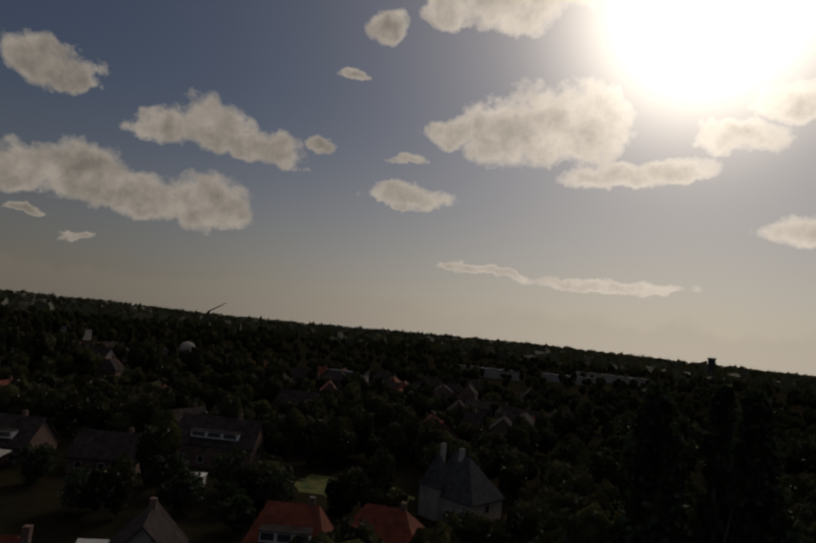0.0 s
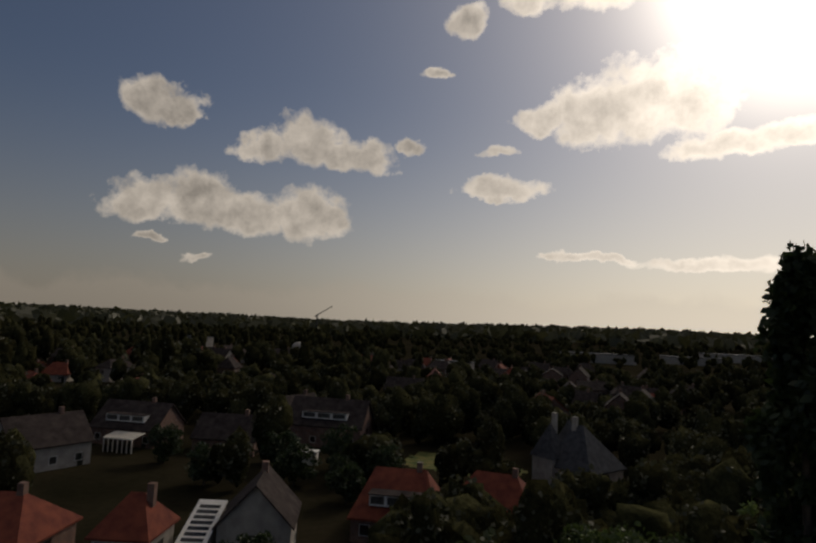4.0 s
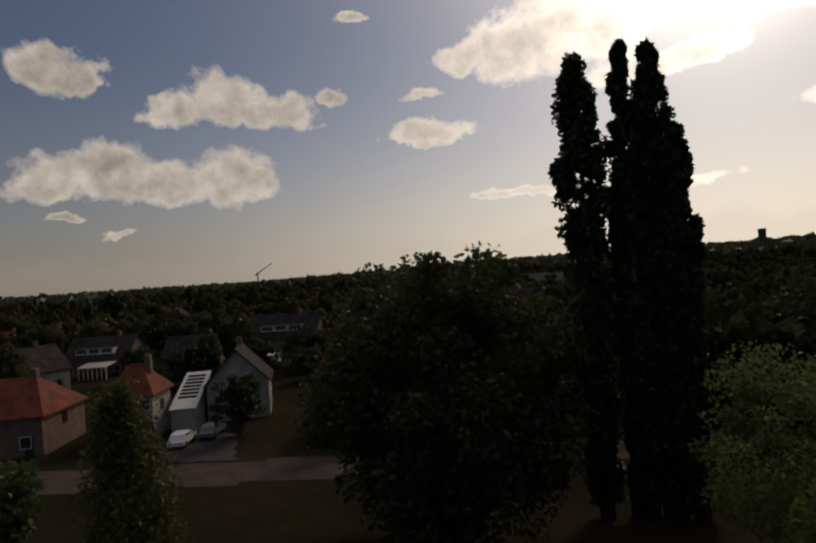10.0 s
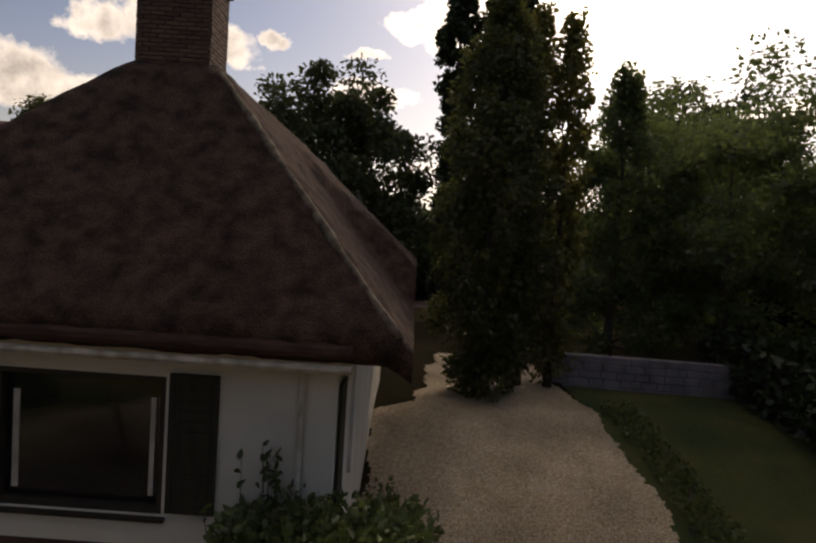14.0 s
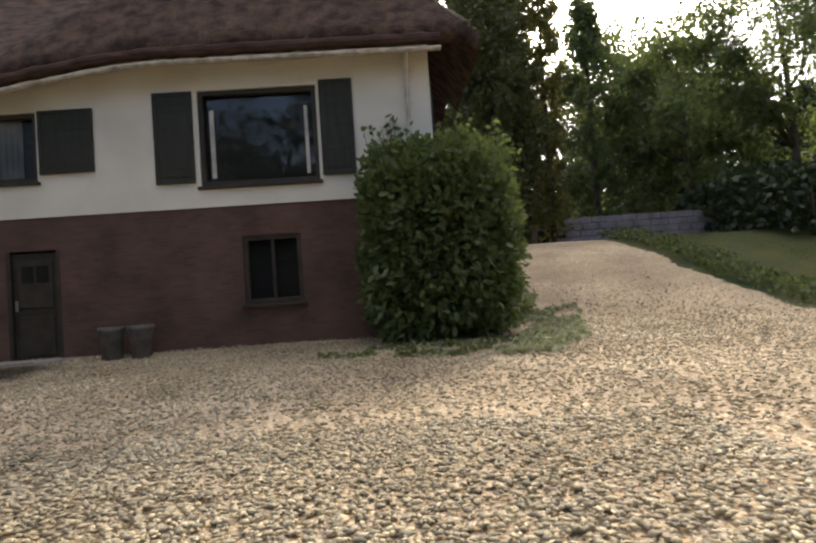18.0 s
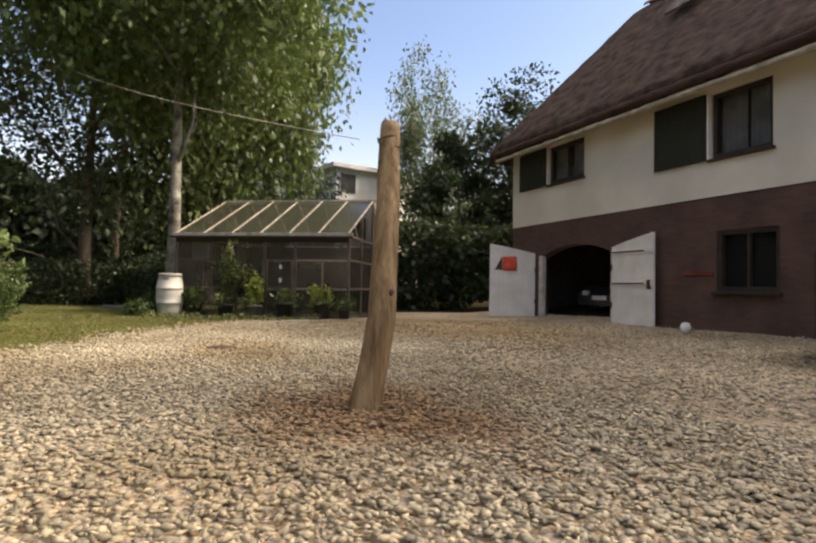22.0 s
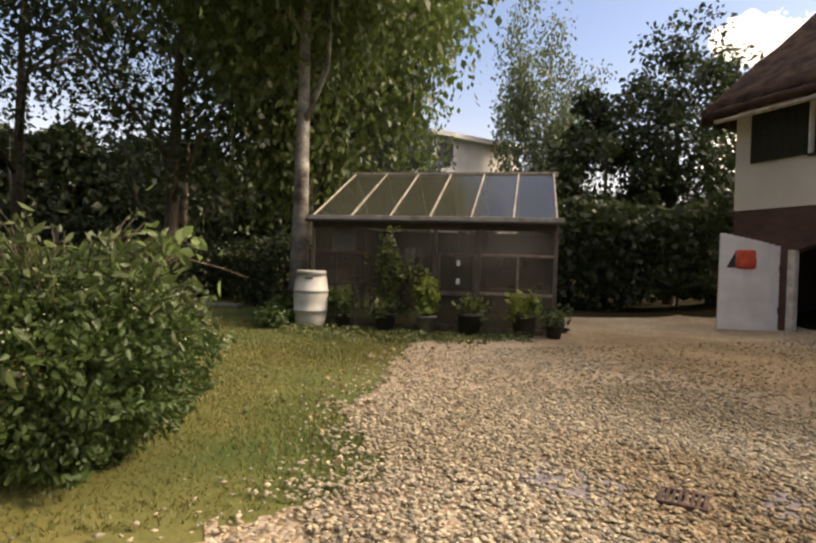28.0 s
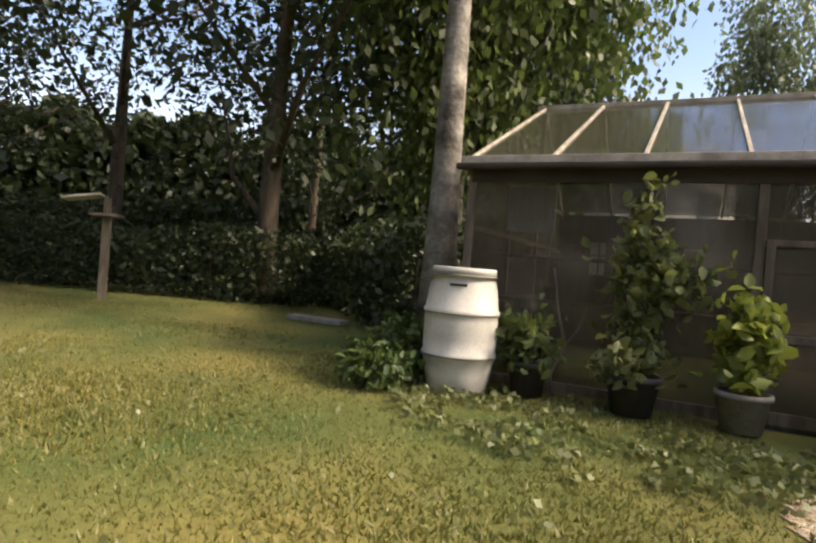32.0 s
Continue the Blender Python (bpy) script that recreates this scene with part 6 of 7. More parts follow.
# ---------- beside and behind the house ----------
tree("cypress", 3.05, 10.1, hz(3.0, 10.1) - 0.05, 11.8, 1.68, "tall dense columnar conifer beside the drive", 46000, LEAF_OLIVE, BARK, 0.03, 0.22, "column", 0.095, 71, 8, clumps=260)
for px_, py_, ph_, pr_, ps_ in ((4.4, 11.6, 12.2, 0.85, 172), (5.4, 11.6, 12.0, 0.8, 173)):
    tree("poplar", px_, py_, hz(px_, py_), ph_, pr_, "slim yellowing poplar beside the drive", 6500, LEAF_YELLOW, BARK, 0.05, 0.14, "column", 0.12, ps_, 9, clumps=120, spread=0.62)
RIGHT = [(8.6, 15.5, 11.6, 2.8, 74, "cone"), (12.5, 14.5, 10.5, 3.2, 75, "round"), (15.5, 12.0, 13.0, 3.8, 76, "round"), (18.5, 8.0, 14.0, 4.2, 77, "round"), (12.0, 19.5, 12.0, 4.0, 78, "round"), (20.0, 2.5, 14.0, 4.2, 79, "round"), (24.0, 14.0, 15.0, 5.0, 80, "round"), (17.0, 24.0, 14.0, 5.0, 81, "round"), (9.0, 24.0, 11.0, 3.8, 82, "round")]
for sx, sy, sh_, sr, sd, shp in RIGHT:
    tree("pine_tree" if shp == "cone" else "shade_tree", sx, sy, hz(sx, sy), sh_, sr, "leafy tree at the far side of the drive", 13000, LEAF_BACKLIT, BARK, 0.1, 0.2, shp, 0.13, sd, 14, clumps=95, spread=0.27)
hedge("border", 7.5, -0.5, 6.75, 9.4, 0.95, 0.4, 1500, 65, "low flowering border beside the drive", LEAF_BACKLIT, 0.085)
hedge("hedge", 12, 6, 12.5, 14, 2.5, 2.2, 5000, 66, "dark shrubs behind the lawn")
lw = thing("low_wall", 6.0, 12.0, hz(6.2, 12.6), -3, "low grey stone wall at the top of the drive", "wall")
rs = random.Random(8)
for r in range(5):
    x = -0.3 * (r % 2)
    while x < 8.5:
        L = rs.uniform(0.4, 0.7)
        part("stone", bx(x, x + L - 0.015, -0.18 + rs.uniform(-0.01, 0.01), 0.18, r * 0.25 - 0.15, r * 0.25 + 0.085, 0.02), STONE, lw)
        x += L
gate = thing("garden_gate", 2.6, 15.0, hz(2.6, 15.0), 0, "dark wooden gate across the drive", "gate")
for k in range(18):
    part("board", bx(k * 0.17, k * 0.17 + 0.15, -0.02, 0.02, 0.05, 1.2 + 0.05 * math.sin(k)), OLDWOOD, gate)
for z0 in (0.3, 0.95):
    part("rail", bx(-0.05, 3.05, 0.022, 0.06, z0, z0 + 0.09), OLDWOOD, gate)

# ---------- tall trees and the village ----------
POP = [(3.25, 37.2, 29.6, 1.85, 91), (5.85, 36.8, 30.2, 1.1, 92), (7.6, 37.3, 29.9, 1.5, 93), (8.6, 36.6, 24.6, 1.25, 94), (7.1, 37.6, 26.0, 1.5, 97), (5.2, 37.6, 21.0, 0.7, 100)]
for sx, sy, sh_, sr, sd in POP:
    tree("lombardy_poplar", sx, sy, 0, sh_, sr, "tall dark Lombardy poplar behind the garden", 24000, LEAF_DARK, BARK, 0.05, 0.4, "plume", 0.24, sd, 14, clumps=260, spread=0.4)
tree("broad_tree", -6.0, 33.8, 0, 17.0, 7.4, "broad dark tree behind the house", 56000, LEAF_SHADY, BARK, 0.12, 0.45, "round", 0.22, 95, 26, clumps=210, spread=0.23)
tree("broad_tree", -0.5, 60.5, 0, 10.5, 6.5, "broad green tree below the poplars", 22000, LEAF, BARK, 0.12, 0.3, "round", 0.24, 106, 12, clumps=130, spread=0.26)
tree("spruce", 9.8, 66, 0, 12.0, 2.8, "bright green pointed conifer below the poplars", 9000, LEAF_BIRCH, BARK, 0.05, 0.2, "cone", 0.2, 107, 10, clumps=90)
tree("spruce", -19.1, 23.2, 0.3, 12.2, 3.3, "young conical conifer between the house and the street", 30000, LEAF_OLIVE, BARK, 0.05, 0.2, "cone", 0.11, 96, 10, clumps=150)
tree("street_tree", -31.5, 60.0, 0, 6.4, 2.2, "small dark tree by the white gabled house", 7000, LEAF_DARK, BARK, 0.12, 0.15, "round", 0.2, 98, 8)
for gx_, gy_, gh_, gr_, gs_ in ((-44.5, 97, 6.5, 2.8, 301), (-41.0, 108, 7.5, 3.2, 302), (-34.0, 92, 5.5, 2.3, 303), (-71.0, 101, 6.5, 2.8, 304), (-38.0, 100, 4.5, 2.2, 305), (-50.0, 104, 7.0, 2.8, 306), (-57.0, 92, 6.0, 2.6, 307), (-31.0, 101, 6.5, 2.7, 308)):
    tree("garden_tree", gx_, gy_, 0, gh_, gr_, "dark leafy tree in a garden between the houses", 3500, LEAF_DARK, BARK, 0.12, 0.15, "round", 0.28, gs_, 7, clumps=45)
tree("street_tree", -33.0, 30.0, 0, 7.5, 2.6, "young leafy tree by the street", 7000, LEAF, BARK, 0.12, 0.15, "round", 0.2, 99, 8)
for sx, sy, sh_, sr, sd in ((23, 39, 19.5, 6.5, 101), (31, 45, 21, 7.5, 102), (38, 34, 17, 6.5, 104), (46, 52, 18, 7, 105)):
    tree("broad_tree", sx, sy, 0, sh_, sr, "dark woodland tree beyond the drive", 12000, LEAF_DARK, BARK, 0.12, 0.35, "round", 0.34, sd, 10, clumps=90, spread=0.3)

sheet("street", [(-75, 42.0), (-25, 45.5), (30, 52), (30, 58), (-25, 51.5), (-75, 48)], 1.0, 0.03, PAVERS, "red-brown paved street through the village")
sheet("lane", [(30.5, 72), (33.5, 72), (38.6, 92), (48, 134), (45, 136), (35.2, 93)], 0.8, 0.05, GREYPOT, "pale lane between the trees beyond the garden")
sheet("forecourt", [(-36.5, 51.3), (-28.2, 51.6), (-32.5, 61), (-40, 61)], 0.25, 0.05, ASPHALT, "grey forecourt in front of the white gabled house")

house_block("red_roofed_house", -44.8, 62.0, 0, 12, 5.2, 5.8, 5.2, 3.2, WALL_PALE, TILE_RED, "pale house with a bright orange-red hipped tile roof", hip=0.75)
house_block("red_roofed_house", -58, 58.5, 0, 12, 11, 9, 4.4, 3.6, WALL_BRICK, TILE_RED, "brick house with a red tile roof", hip=0.5)
house_block("gabled_house", -36.4, 71.2, 0, 110, 8, 7.4, 4.6, 4.2, WALL_PALE, TILE_DARK, "house with a pale gable and dark roof", nwin=2)
house_block("red_roofed_house", -24.2, 84.5, 0, 6, 10, 10.5, 3.0, 4.6, WALL_BRICK, TILE_RED, "house with a red tile roof and a white-framed dormer", hip=0.35, dormer=True)
house_block("red_roofed_house", -13.0, 92.5, 0, -8, 11, 9, 2.4, 3.9, WALL_BRICK, TILE_RED, "low house with a dull red tile roof", hip=0.5)
house_block("dormered_house", -51.5, 129, 0, 3, 16, 10, 4.4, 5.0, WALL_BRICK, TILE_DARK, "long dark-roofed house with a white dormer", dormer=True, nwin=4)
house_block("dormered_house", -87, 114, 0, 3, 14, 10, 3.4, 4.6, WALL_BRICK, TILE_DARK, "dark-roofed house with a white dormer", dormer=True, nwin=4)
villa = house_block("slate_villa", -1.2, 112.5, 0, -38, 9.5, 9.0, 4.2, 6.2, WALL_PALE, SLATE, "white villa with steep slate roofs and tall chimneys", hip=0.92, chimney=False)
for vx, vy in ((-3.6, -3.4), (-4.4, 2.6)):
    wing = part("wing", bx(vx - 2.0, vx + 2.0, vy - 2.0, vy + 2.0, -0.3, 5.2), WALL_PALE, villa, "pale corner turret")
    bm = bmesh.new()
    low4 = [bm.verts.new((vx + a * 2.35, vy + b * 2.35, 5.15)) for a, b in ((-1, -1), (1, -1), (1, 1), (-1, 1))]
    tip = bm.verts.new((vx, vy, 10.6))
    bm.faces.new(low4[::-1])
    for k in range(4):
        bm.faces.new((low4[k], low4[(k + 1) % 4], tip))
    part("turret_roof", bm, SLATE, wing)
for vx, vy in ((-1.0, -0.4), (-5.6, 0.2)):
    part("chimney", bx(vx - 0.4, vx + 0.4, vy - 0.35, vy + 0.35, 6.5, 11.6, 0.03), WALL_PALE, villa)
house_block("dark_roofed_house", -66, 114.5, 0, 8, 12, 8.5, 3.0, 4.0, WALL_BRICK, TILE_DARK, "low pale house with a dark tile roof", nwin=3)
gsh = thing("garden_shed", -48.4, 111, 0, 10, "small white flat-roofed garden shed", "shed")
part("wall", bx(-1.6, 1.6, -1.1, 1.1, -0.2, 2.1), WHITE, gsh)
part("roof", bx(-1.8, 1.8, -1.3, 1.3, 2.104, 2.24, 0.02), WHITE, gsh)
cons = thing("conservatory", -83.5, 105.5, 0, 3, "white-framed conservatory at the back of a house", "conservatory")
for k in range(7):
    part("post", bx(-3.0 + k * 0.98, -2.86 + k * 0.98, -1.3, -1.16, 0, 2.4), WHITE, cons)
part("lintel", bx(-3.1, 3.12, -1.34, -1.12, 2.404, 2.6), WHITE, cons)
part("glazing", bx(-2.86, 2.9, -1.25, -1.21, 0.0, 2.4), GLASS_DARK, cons)
part("roof", bx(-3.2, 3.2, -1.3, 2.2, 0, 0.12, 0.02, pose(0, 0, 2.7, 9, 0, 0)), OLDWHITE, cons)
sheet("villa_court", [(9, 118), (4, 113), (2.5, 106.5), (-4, 105), (-9, 104), (-8, 96), (-1, 95), (4, 100), (8, 108), (12, 116)], 0.8, 0.05, SANDY, "pale sandy court before the slate-roofed villa")
sheet("garden_lawn", [(-33, 117), (-14, 113), (-10, 121), (-16, 129), (-32, 129)], 1.0, 0.03, GRASS, "open garden lawn between the houses")
house_block("gabled_house", -88, 92, 0, 70, 12, 9, 4.0, 4.4, WALL_PALE, TILE_DARK, "house with a pale gable among trees")
# flat-roofed extension with roof lanterns
ext = thing("annex", -40.4, 66.0, 0, 14, "annex with a pale sloping roof and slatted roof lights", "annex")
bm = bx(-1.4, 1.4, -4.0, 4.0, -0.3, 2.7)
for v in bm.verts:
    if v.co.z > 0 and v.co.y > 0:
        v.co.z += 2.9
part("wall", bm, WALL_PALE, ext)
slope_up = pose(0, 0, 4.2, math.degrees(math.atan2(2.9, 8.0)), 0, 0)
part("roof", bx(-1.55, 1.55, -4.4, 4.4, 0.0, 0.15, 0.03, slope_up), WHITE, ext)
for k in range(7):
    part("roof_light", bx(-1.1, 1.1, -2.1 + k * 0.85, -1.62 + k * 0.85, 0.152, 0.2, 0, slope_up), GLASS_DARK, ext)


def car(x, y, z, rz, paint, label):
    t = thing("car", x, y, z, rz, label, "car", "parked cars")
    bm = bmesh.new()
    prof = [(-2.1, 0.35), (-2.1, 0.75), (-1.75, 0.85), (-1.3, 1.32), (-0.9, 1.42), (0.35, 1.42), (0.95, 0.98), (1.85, 0.82), (2.1, 0.62), (2.1, 0.35)]
    a = [bm.verts.new((px, -0.85 + 0.12 * (pz > 1.1), pz)) for px, pz in prof]
    b = [bm.verts.new((px, 0.85 - 0.12 * (pz > 1.1), pz)) for px, pz in prof]
    bm.faces.new(a)
    bm.faces.new(b[::-1])
    for k in range(len(prof)):
        k2 = (k + 1) % len(prof)
        bm.faces.new((a[k2], a[k], b[k], b[k2]))
    part("body", bm, paint, t)
    for px in (-1.35, 1.3):
        for py in (-0.8, 0.8):
            w_ = part("wheel", lathe([(0.2, -0.1), (0.3, -0.1), (0.32, -0.06), (0.32, 0.06), (0.3, 0.1), (0.2, 0.1)], 16), POT, t)
            w_.matrix_local = pose(px, py, 0.32, 90, 0, 0)
            part("rim", lathe([(0.03, -0.11), (0.19, -0.105), (0.19, 0.105), (0.03, 0.11)], 12), METAL, w_)
    part("windscreen", bx(0.42, 0.46, -0.66, 0.66, 0.0, 0.62, 0.01, pose(0.06, 0, 0.98, 0, -52, 0) @ pose(-0.42, 0, 0)), GLASS_DARK, t)
    for py in (-0.78, 0.74):
        part("side_window", bx(-1.15, 0.35, py, py + 0.04, 1.0, 1.32, 0.01), GLASS_DARK, t)
    for py in (-0.65, 0.45):
        part("headlight", bx(2.02, 2.12, py, py + 0.2, 0.62, 0.74, 0.02), WHITE, t)
    return t


CARW = mat("white_car_paint", (0.7, 0.7, 0.7), (0.78, 0.78, 0.78), 1, 0.3, fine=0.05, spec=0.6)
CARB = mat("blue_grey_car_paint", (0.12, 0.15, 0.18), (0.15, 0.18, 0.21), 1, 0.3, fine=0.05, spec=0.6)
car(-36.9, 57.4, 0.06, 100, CARW, "white car parked before the gabled house")
car(-35.0, 60.4, 0.06, 96, CARB, "blue-grey car parked before the gabled house")
car(-52, 45.2, 0.05, 5, CARB, "dark car parked along the street")

CARD = mat("dark_car_paint", (0.02, 0.02, 0.025), (0.03, 0.03, 0.036), 1, 0.3, fine=0.05, spec=0.6)
parked = car(-15.1, 3.0, 0.055, -90, CARD, "dark car standing inside the garage")
part("number_plate", bx(2.115, 2.13, -0.26, 0.26, 0.5, 0.61, 0.004), WHITE, parked)
dm = thing("dome_building", -183, 394, 0, 0, "pale building with a rounded dome among trees", "building")
part("dome", lathe([(5.2, 0), (5.2, 4), (5.0, 6), (4.2, 8), (2.6, 9.3), (0.6, 9.9)], 22), WALL_PALE, dm, smooth=True)
part("hall", bx(-26, -8, -7, 7, 0, 4, 0.1), WALL_PALE, dm)
for hx, hy, w, d, h in ((-298, 441, 24, 12, 8), (30, 520, 60, 20, 7), (110, 560, 50, 18, 6), (-60, 330, 22, 10, 6), (170, 640, 70, 22, 7)):
    t = thing("long_building", hx, hy, hz(hx, hy), -8, "long pale low building in the distance", "building", "distant buildings")
    part("wall", bx(-w / 2, w / 2, -d / 2, d / 2, -1, h), WALL_PALE, t)
    part("roof", bx(-w / 2 - 0.5, w / 2 + 0.5, -d / 2 - 0.5, d / 2 + 0.5, h + 0.004, h + 0.5), SLATE, t)
cr_ = thing("crane", -357, 828, hz(-357, 828), 0, "thin dark crane on the horizon", "crane")
part("mast", bx(-0.7, 0.7, -0.7, 0.7, -1, 32), SLATE, cr_)
part("jib", tube([(-4, 0, 29), (0, 0, 32), (24, 0, 46)], [0.9, 0.9, 0.5], 5), SLATE, cr_)
tw = thing("tower", 387, 900, hz(387, 900), 0, "slim dark tower on the horizon", "tower")
part("shaft", bx(-4, 4, -4, 4, -2, 34, 0.3), SLATE, tw)
part("cap", bx(-4.6, 4.6, -4.6, 4.6, 34.02, 36, 0.3), SLATE, tw)
rv = random.Random(17)
for k in range(64):
    for _ in range(30):
        hx, hy = rv.uniform(-240, 40), rv.uniform(135, 340)
        if hx < 0.75 * hy and hx > -1.15 * hy and not (-25 < hx < 25 and hy < 160):
            break
    house_block("village_house", hx, hy, hz(hx, hy), rv.uniform(-20, 20) + rv.choice((0, 90)), rv.uniform(8, 13), rv.uniform(7, 9), rv.choice((2.8, 3.2, 5.2)), rv.uniform(2.8, 4.4),
                rv.choice((WALL_BRICK, WALL_BRICK, WALL_PALE)), rv.choice((TILE_DARK, TILE_DARK, TILE_RED)), "village house among trees", hip=rv.choice((0, 0, 0.5)), nwin=2)


# woods: crowns of clumped leaves, joined
def woods():
    rng = np.random.default_rng(77)
    P = []
    n = 0
    homes = [(o.location.x, o.location.y) for o in bpy.data.objects if o.parent is None and o.get("category") in ("house", "building", "annex")]
    homes = np.array(homes)
    while n < 2600:
        q = rng.uniform() ** 1.6
        r = 60 + 900 * q
        a = rng.uniform(-1.05, 1.05)
        x, y = r * math.sin(a), r * math.cos(a)
        if y < 62 and abs(x) < 75 and not (x > 14 and y > 45):
            continue
        if -60 < x < -20 and y < 74:
            continue
        if 60 < y < 140 and abs(x - (30.5 + (y - 72) * 0.26)) < 6.5:
            continue
        if homes.size and np.min(np.hypot(homes[:, 0] - x, homes[:, 1] - y)) < (13.0 if y < 125 else 8.0):
            continue
        if math.hypot(x - 0.0, y - 102) < 11 or (-33 < x < -10 and 112 < y < 131):
            continue
        if y < 132 and -95 < x < -20 and rng.uniform() < (0.96 if x < -36 else 0.6):
            continue
        P.append((x, y, r))
        n += 1
    ico = bmesh.new()
    bmesh.ops.create_icosphere(ico, subdivisions=2, radius=1.0)
    iv = np.array([v.co for v in ico.verts])
    jf = np.array([[v.index for v in fc.verts] for fc in ico.faces])
    ico.free()
    vs, fs, pts, sizes, k0 = [], [], [], [], 0
    for x, y, r in P:
        h, w = rng.uniform(5, 11) * (1 if r < 500 else 1.2), rng.uniform(2.2, 4.2)
        if r > 240 and x < -0.3 * y:        # taller trees along the skyline
            h, w = h * 1.35, w * 1.15
        lumps = 5 if r < 180 else 3 if r < 400 else 2
        z0 = hz(x, y)
        for k in range(lumps):
            c = np.array([x, y, z0 + h * 0.55]) + rng.normal(size=3) * [w * 0.45, w * 0.45, h * 0.14] * (k > 0)
            rad = np.array([w, w, h * 0.45]) * rng.uniform(0.5, 0.85)
            vs.append(c + iv * rad * (1 + 0.3 * rng.normal(size=(len(iv), 1)).clip(-1.4, 1.4)))
            fs.append(jf + k0)
            k0 += len(iv)
            if r < 420:
                m = 150 if r < 180 else 34
                q = rng.normal(size=(m, 3))
                q /= np.linalg.norm(q, axis=1, keepdims=True)
                pts.append(c + q * rad * rng.uniform(0.95, 1.2, (m, 1)))
                sizes.append(np.full(m, 0.5 if r < 180 else 0.9))
    tops = leaf_mesh("wood_leaves", np.concatenate(pts), np.concatenate(sizes), rng, 1.2)
    return arrays_mesh("woods", np.concatenate(vs), np.concatenate(fs)), tops


crowns, tops = woods()
for p in crowns.polygons:
    p.use_smooth = True
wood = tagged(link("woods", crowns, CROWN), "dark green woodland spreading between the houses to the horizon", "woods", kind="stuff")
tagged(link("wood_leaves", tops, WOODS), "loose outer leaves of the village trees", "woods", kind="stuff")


def far_ridge():
    rng = np.random.default_rng(5)
    n = 14000
    a = rng.uniform(-1.1, 1.1, n)
    r = rng.uniform(900, 3000, n)
    x, y = r * np.sin(a), r * np.cos(a)
    z = hill(x, y) + rng.uniform(0, 14, n)
    return leaf_mesh("far_woods", np.column_stack([x, y, z]), 14.0 + 6 * rng.uniform(size=n), rng, 1.3)


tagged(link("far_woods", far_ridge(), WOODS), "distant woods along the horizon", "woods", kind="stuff")


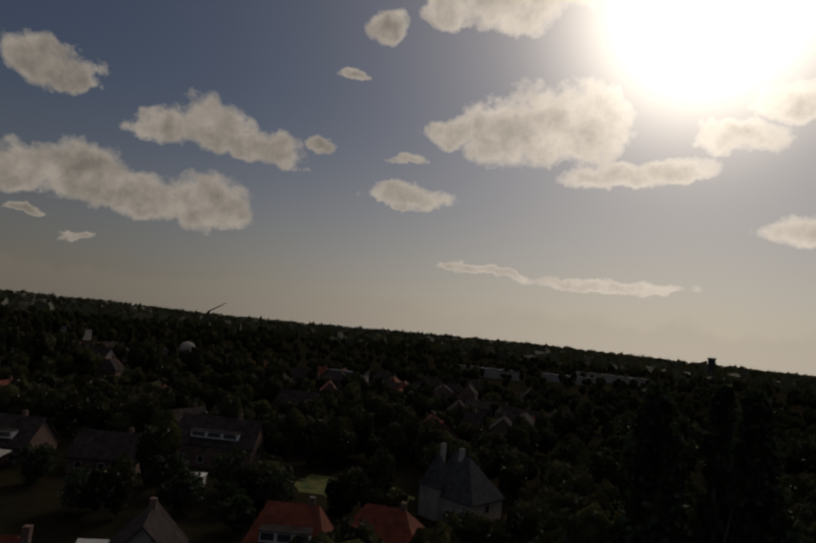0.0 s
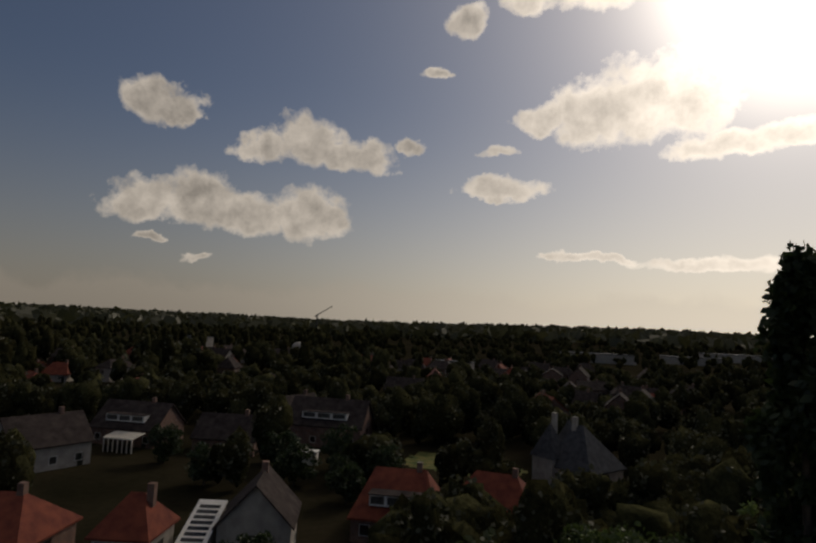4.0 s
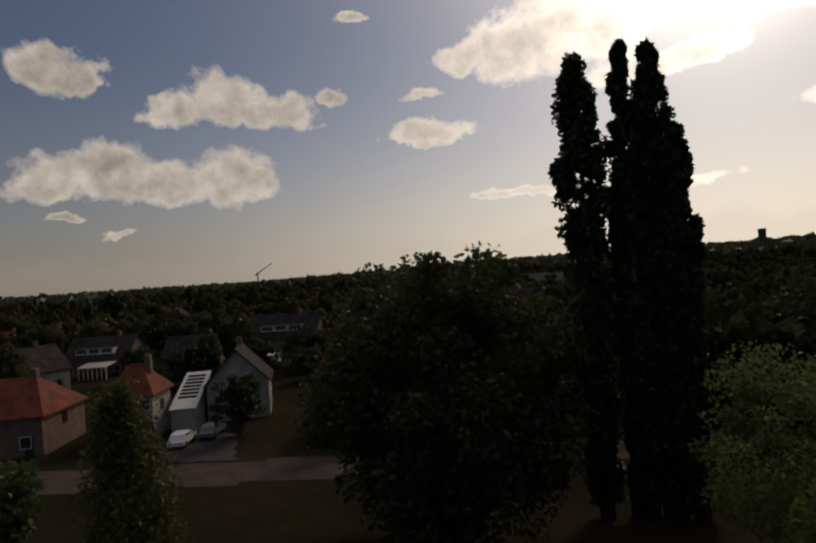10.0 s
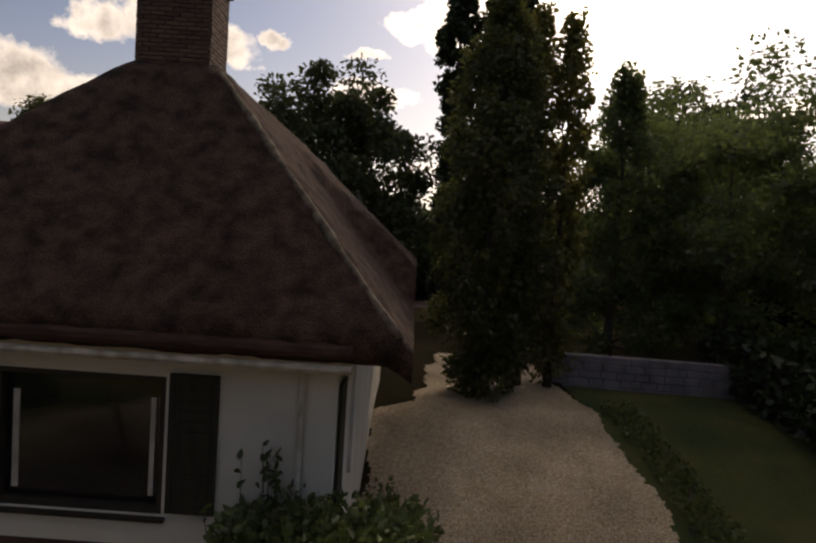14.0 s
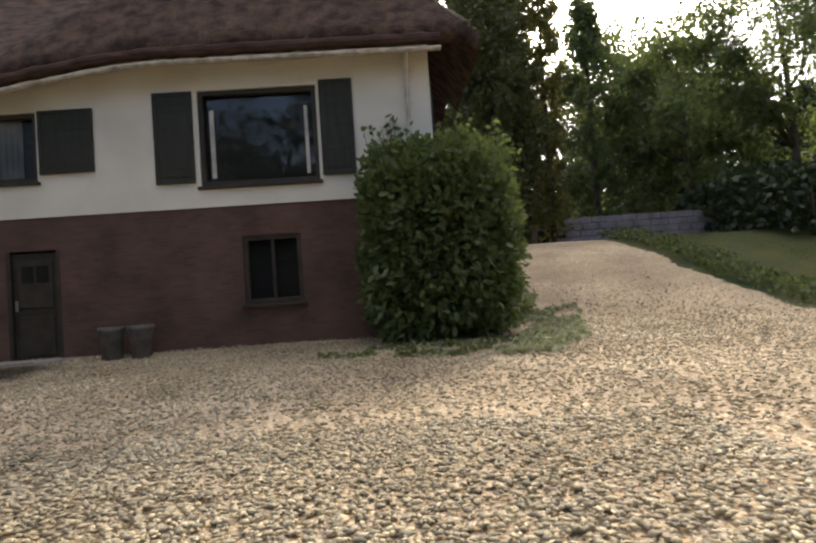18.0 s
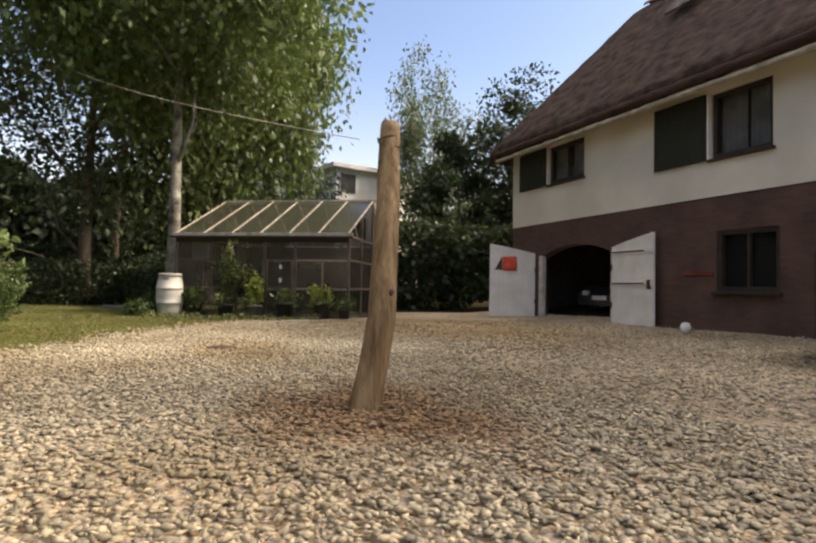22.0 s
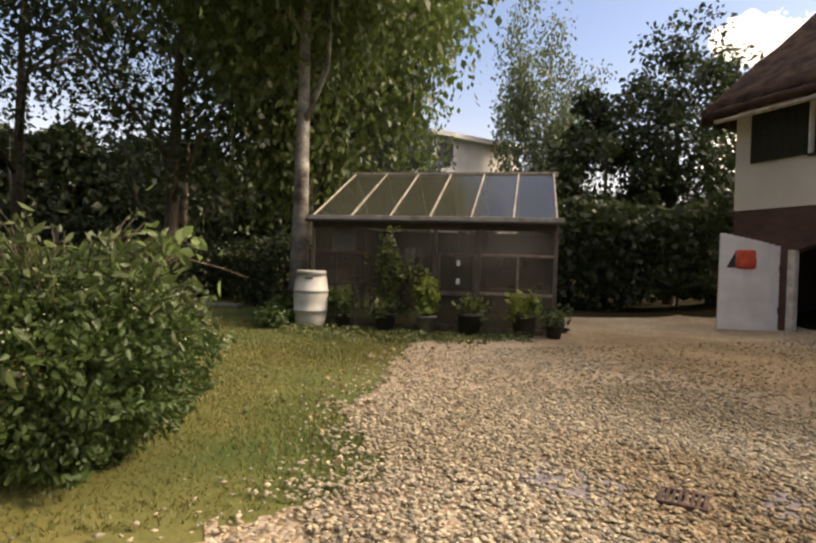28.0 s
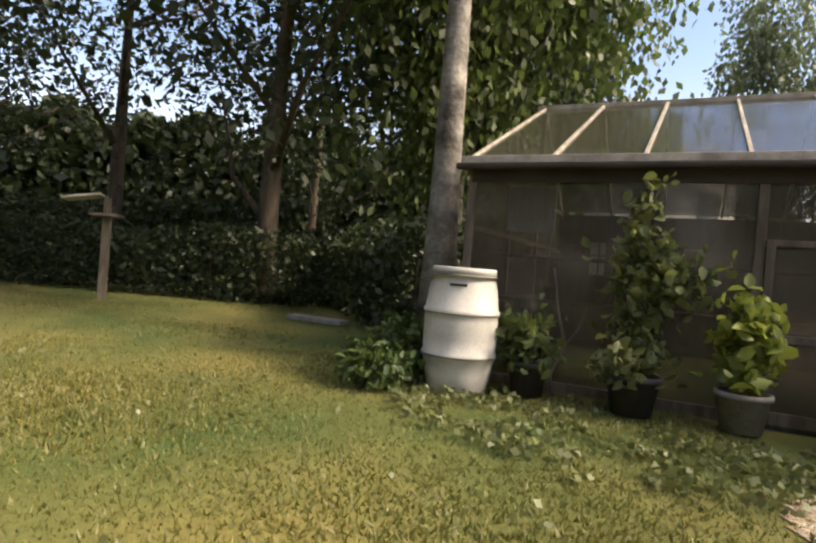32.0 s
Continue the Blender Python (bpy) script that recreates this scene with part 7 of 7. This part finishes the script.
# ---------- gravel stones and grass ----------
def pebbles(n):
    rng = np.random.default_rng(4)
    p = np.concatenate([np.stack([rng.uniform(-15.5, 9.0, n * 3 // 2), rng.uniform(-12.5, 5.0, n * 3 // 2)], 1), np.stack([rng.uniform(-13, 1.0, n // 2), rng.uniform(-10.8, -6.5, n // 2)], 1)])
    fade = (1 - smooth_step(-1.5, 4.5, p[:, 1])) * (1 - smooth_step(3.0, 8.5, p[:, 0])) * (1 - 0.8 * smooth_step(-9.5, -13.0, p[:, 0]) * smooth_step(-7.5, -4.5, p[:, 1]))
    p = p[rng.uniform(size=len(p)) < fade]      # thinning out up the drive
    j = rng.normal(size=p.shape) * 0.24
    p = p[inside(p[:, 0] + j[:, 0], p[:, 1] + j[:, 1], YARD)]
    m = len(p)
    o = np.array([(1, 0, 0), (0, 1, 0), (-1, 0, 0), (0, -1, 0), (0, 0, 1), (0, 0, -1)], float)
    f = np.array([(0, 1, 4), (1, 2, 4), (2, 3, 4), (3, 0, 4), (1, 0, 5), (2, 1, 5), (3, 2, 5), (0, 3, 5)])
    s = rng.uniform(0.01, 0.025, (m, 1, 1)) * rng.uniform(0.6, 1.3, (m, 1, 3)) * [1.35, 0.8, 0.5]
    v = o[None] * s + rng.normal(size=(m, 6, 3)) * 0.0025
    a = rng.uniform(0, 6.28, m)
    c, sn = np.cos(a)[:, None], np.sin(a)[:, None]
    v = np.stack([v[..., 0] * c - v[..., 1] * sn, v[..., 0] * sn + v[..., 1] * c, v[..., 2]], -1)
    z = hill(p[:, 0], p[:, 1]) + 0.035 + rng.uniform(0, 0.012, m)
    v += np.column_stack([p, z])[:, None, :]
    return arrays_mesh("pebbles", v.reshape(-1, 3), (f[None] + 6 * np.arange(m)[:, None, None]).reshape(-1, 3))


tagged(link("pebbles", pebbles(105000), PEBBLE), "loose pale brown and grey gravel stones", "gravel", kind="stuff")


def blades(n, boxes, size, seed):
    rng = np.random.default_rng(seed)
    out = []
    for x0, x1, y0, y1, share in boxes:
        k = int(n * share)
        p = np.stack([rng.uniform(x0, x1, k), rng.uniform(y0, y1, k)], 1)
        j = rng.normal(size=p.shape) * 0.26
        out.append(p[~inside(p[:, 0] + j[:, 0], p[:, 1] + j[:, 1], YARD)])
    p = np.concatenate(out)
    m = len(p)
    z = hill(p[:, 0], p[:, 1])
    a = rng.uniform(0, 6.28, m)
    h = size * rng.uniform(0.5, 1.3, m)
    w = 0.006 + 0.004 * rng.uniform(size=m)
    lx, ly = rng.normal(size=m) * 0.5 * h, rng.normal(size=m) * 0.5 * h
    b = np.column_stack([p, z])
    s = np.column_stack([np.cos(a) * w, np.sin(a) * w, 0 * a])
    t = b + np.column_stack([lx, ly, h])
    v = np.stack([b - s, b + s, t], 1).reshape(-1, 3)
    return arrays_mesh("grass_blades", v, np.arange(3 * m).reshape(-1, 3))


tagged(link("grass_blades", blades(230000, [(-20, -11, -13.5, -7.5, 0.62), (-30, -20, -18, -9, 0.25), (7, 13, -4, 9, 0.13)], 0.036, 6), BLADE), "short mown lawn grass, yellowing in places", "grass", kind="stuff")
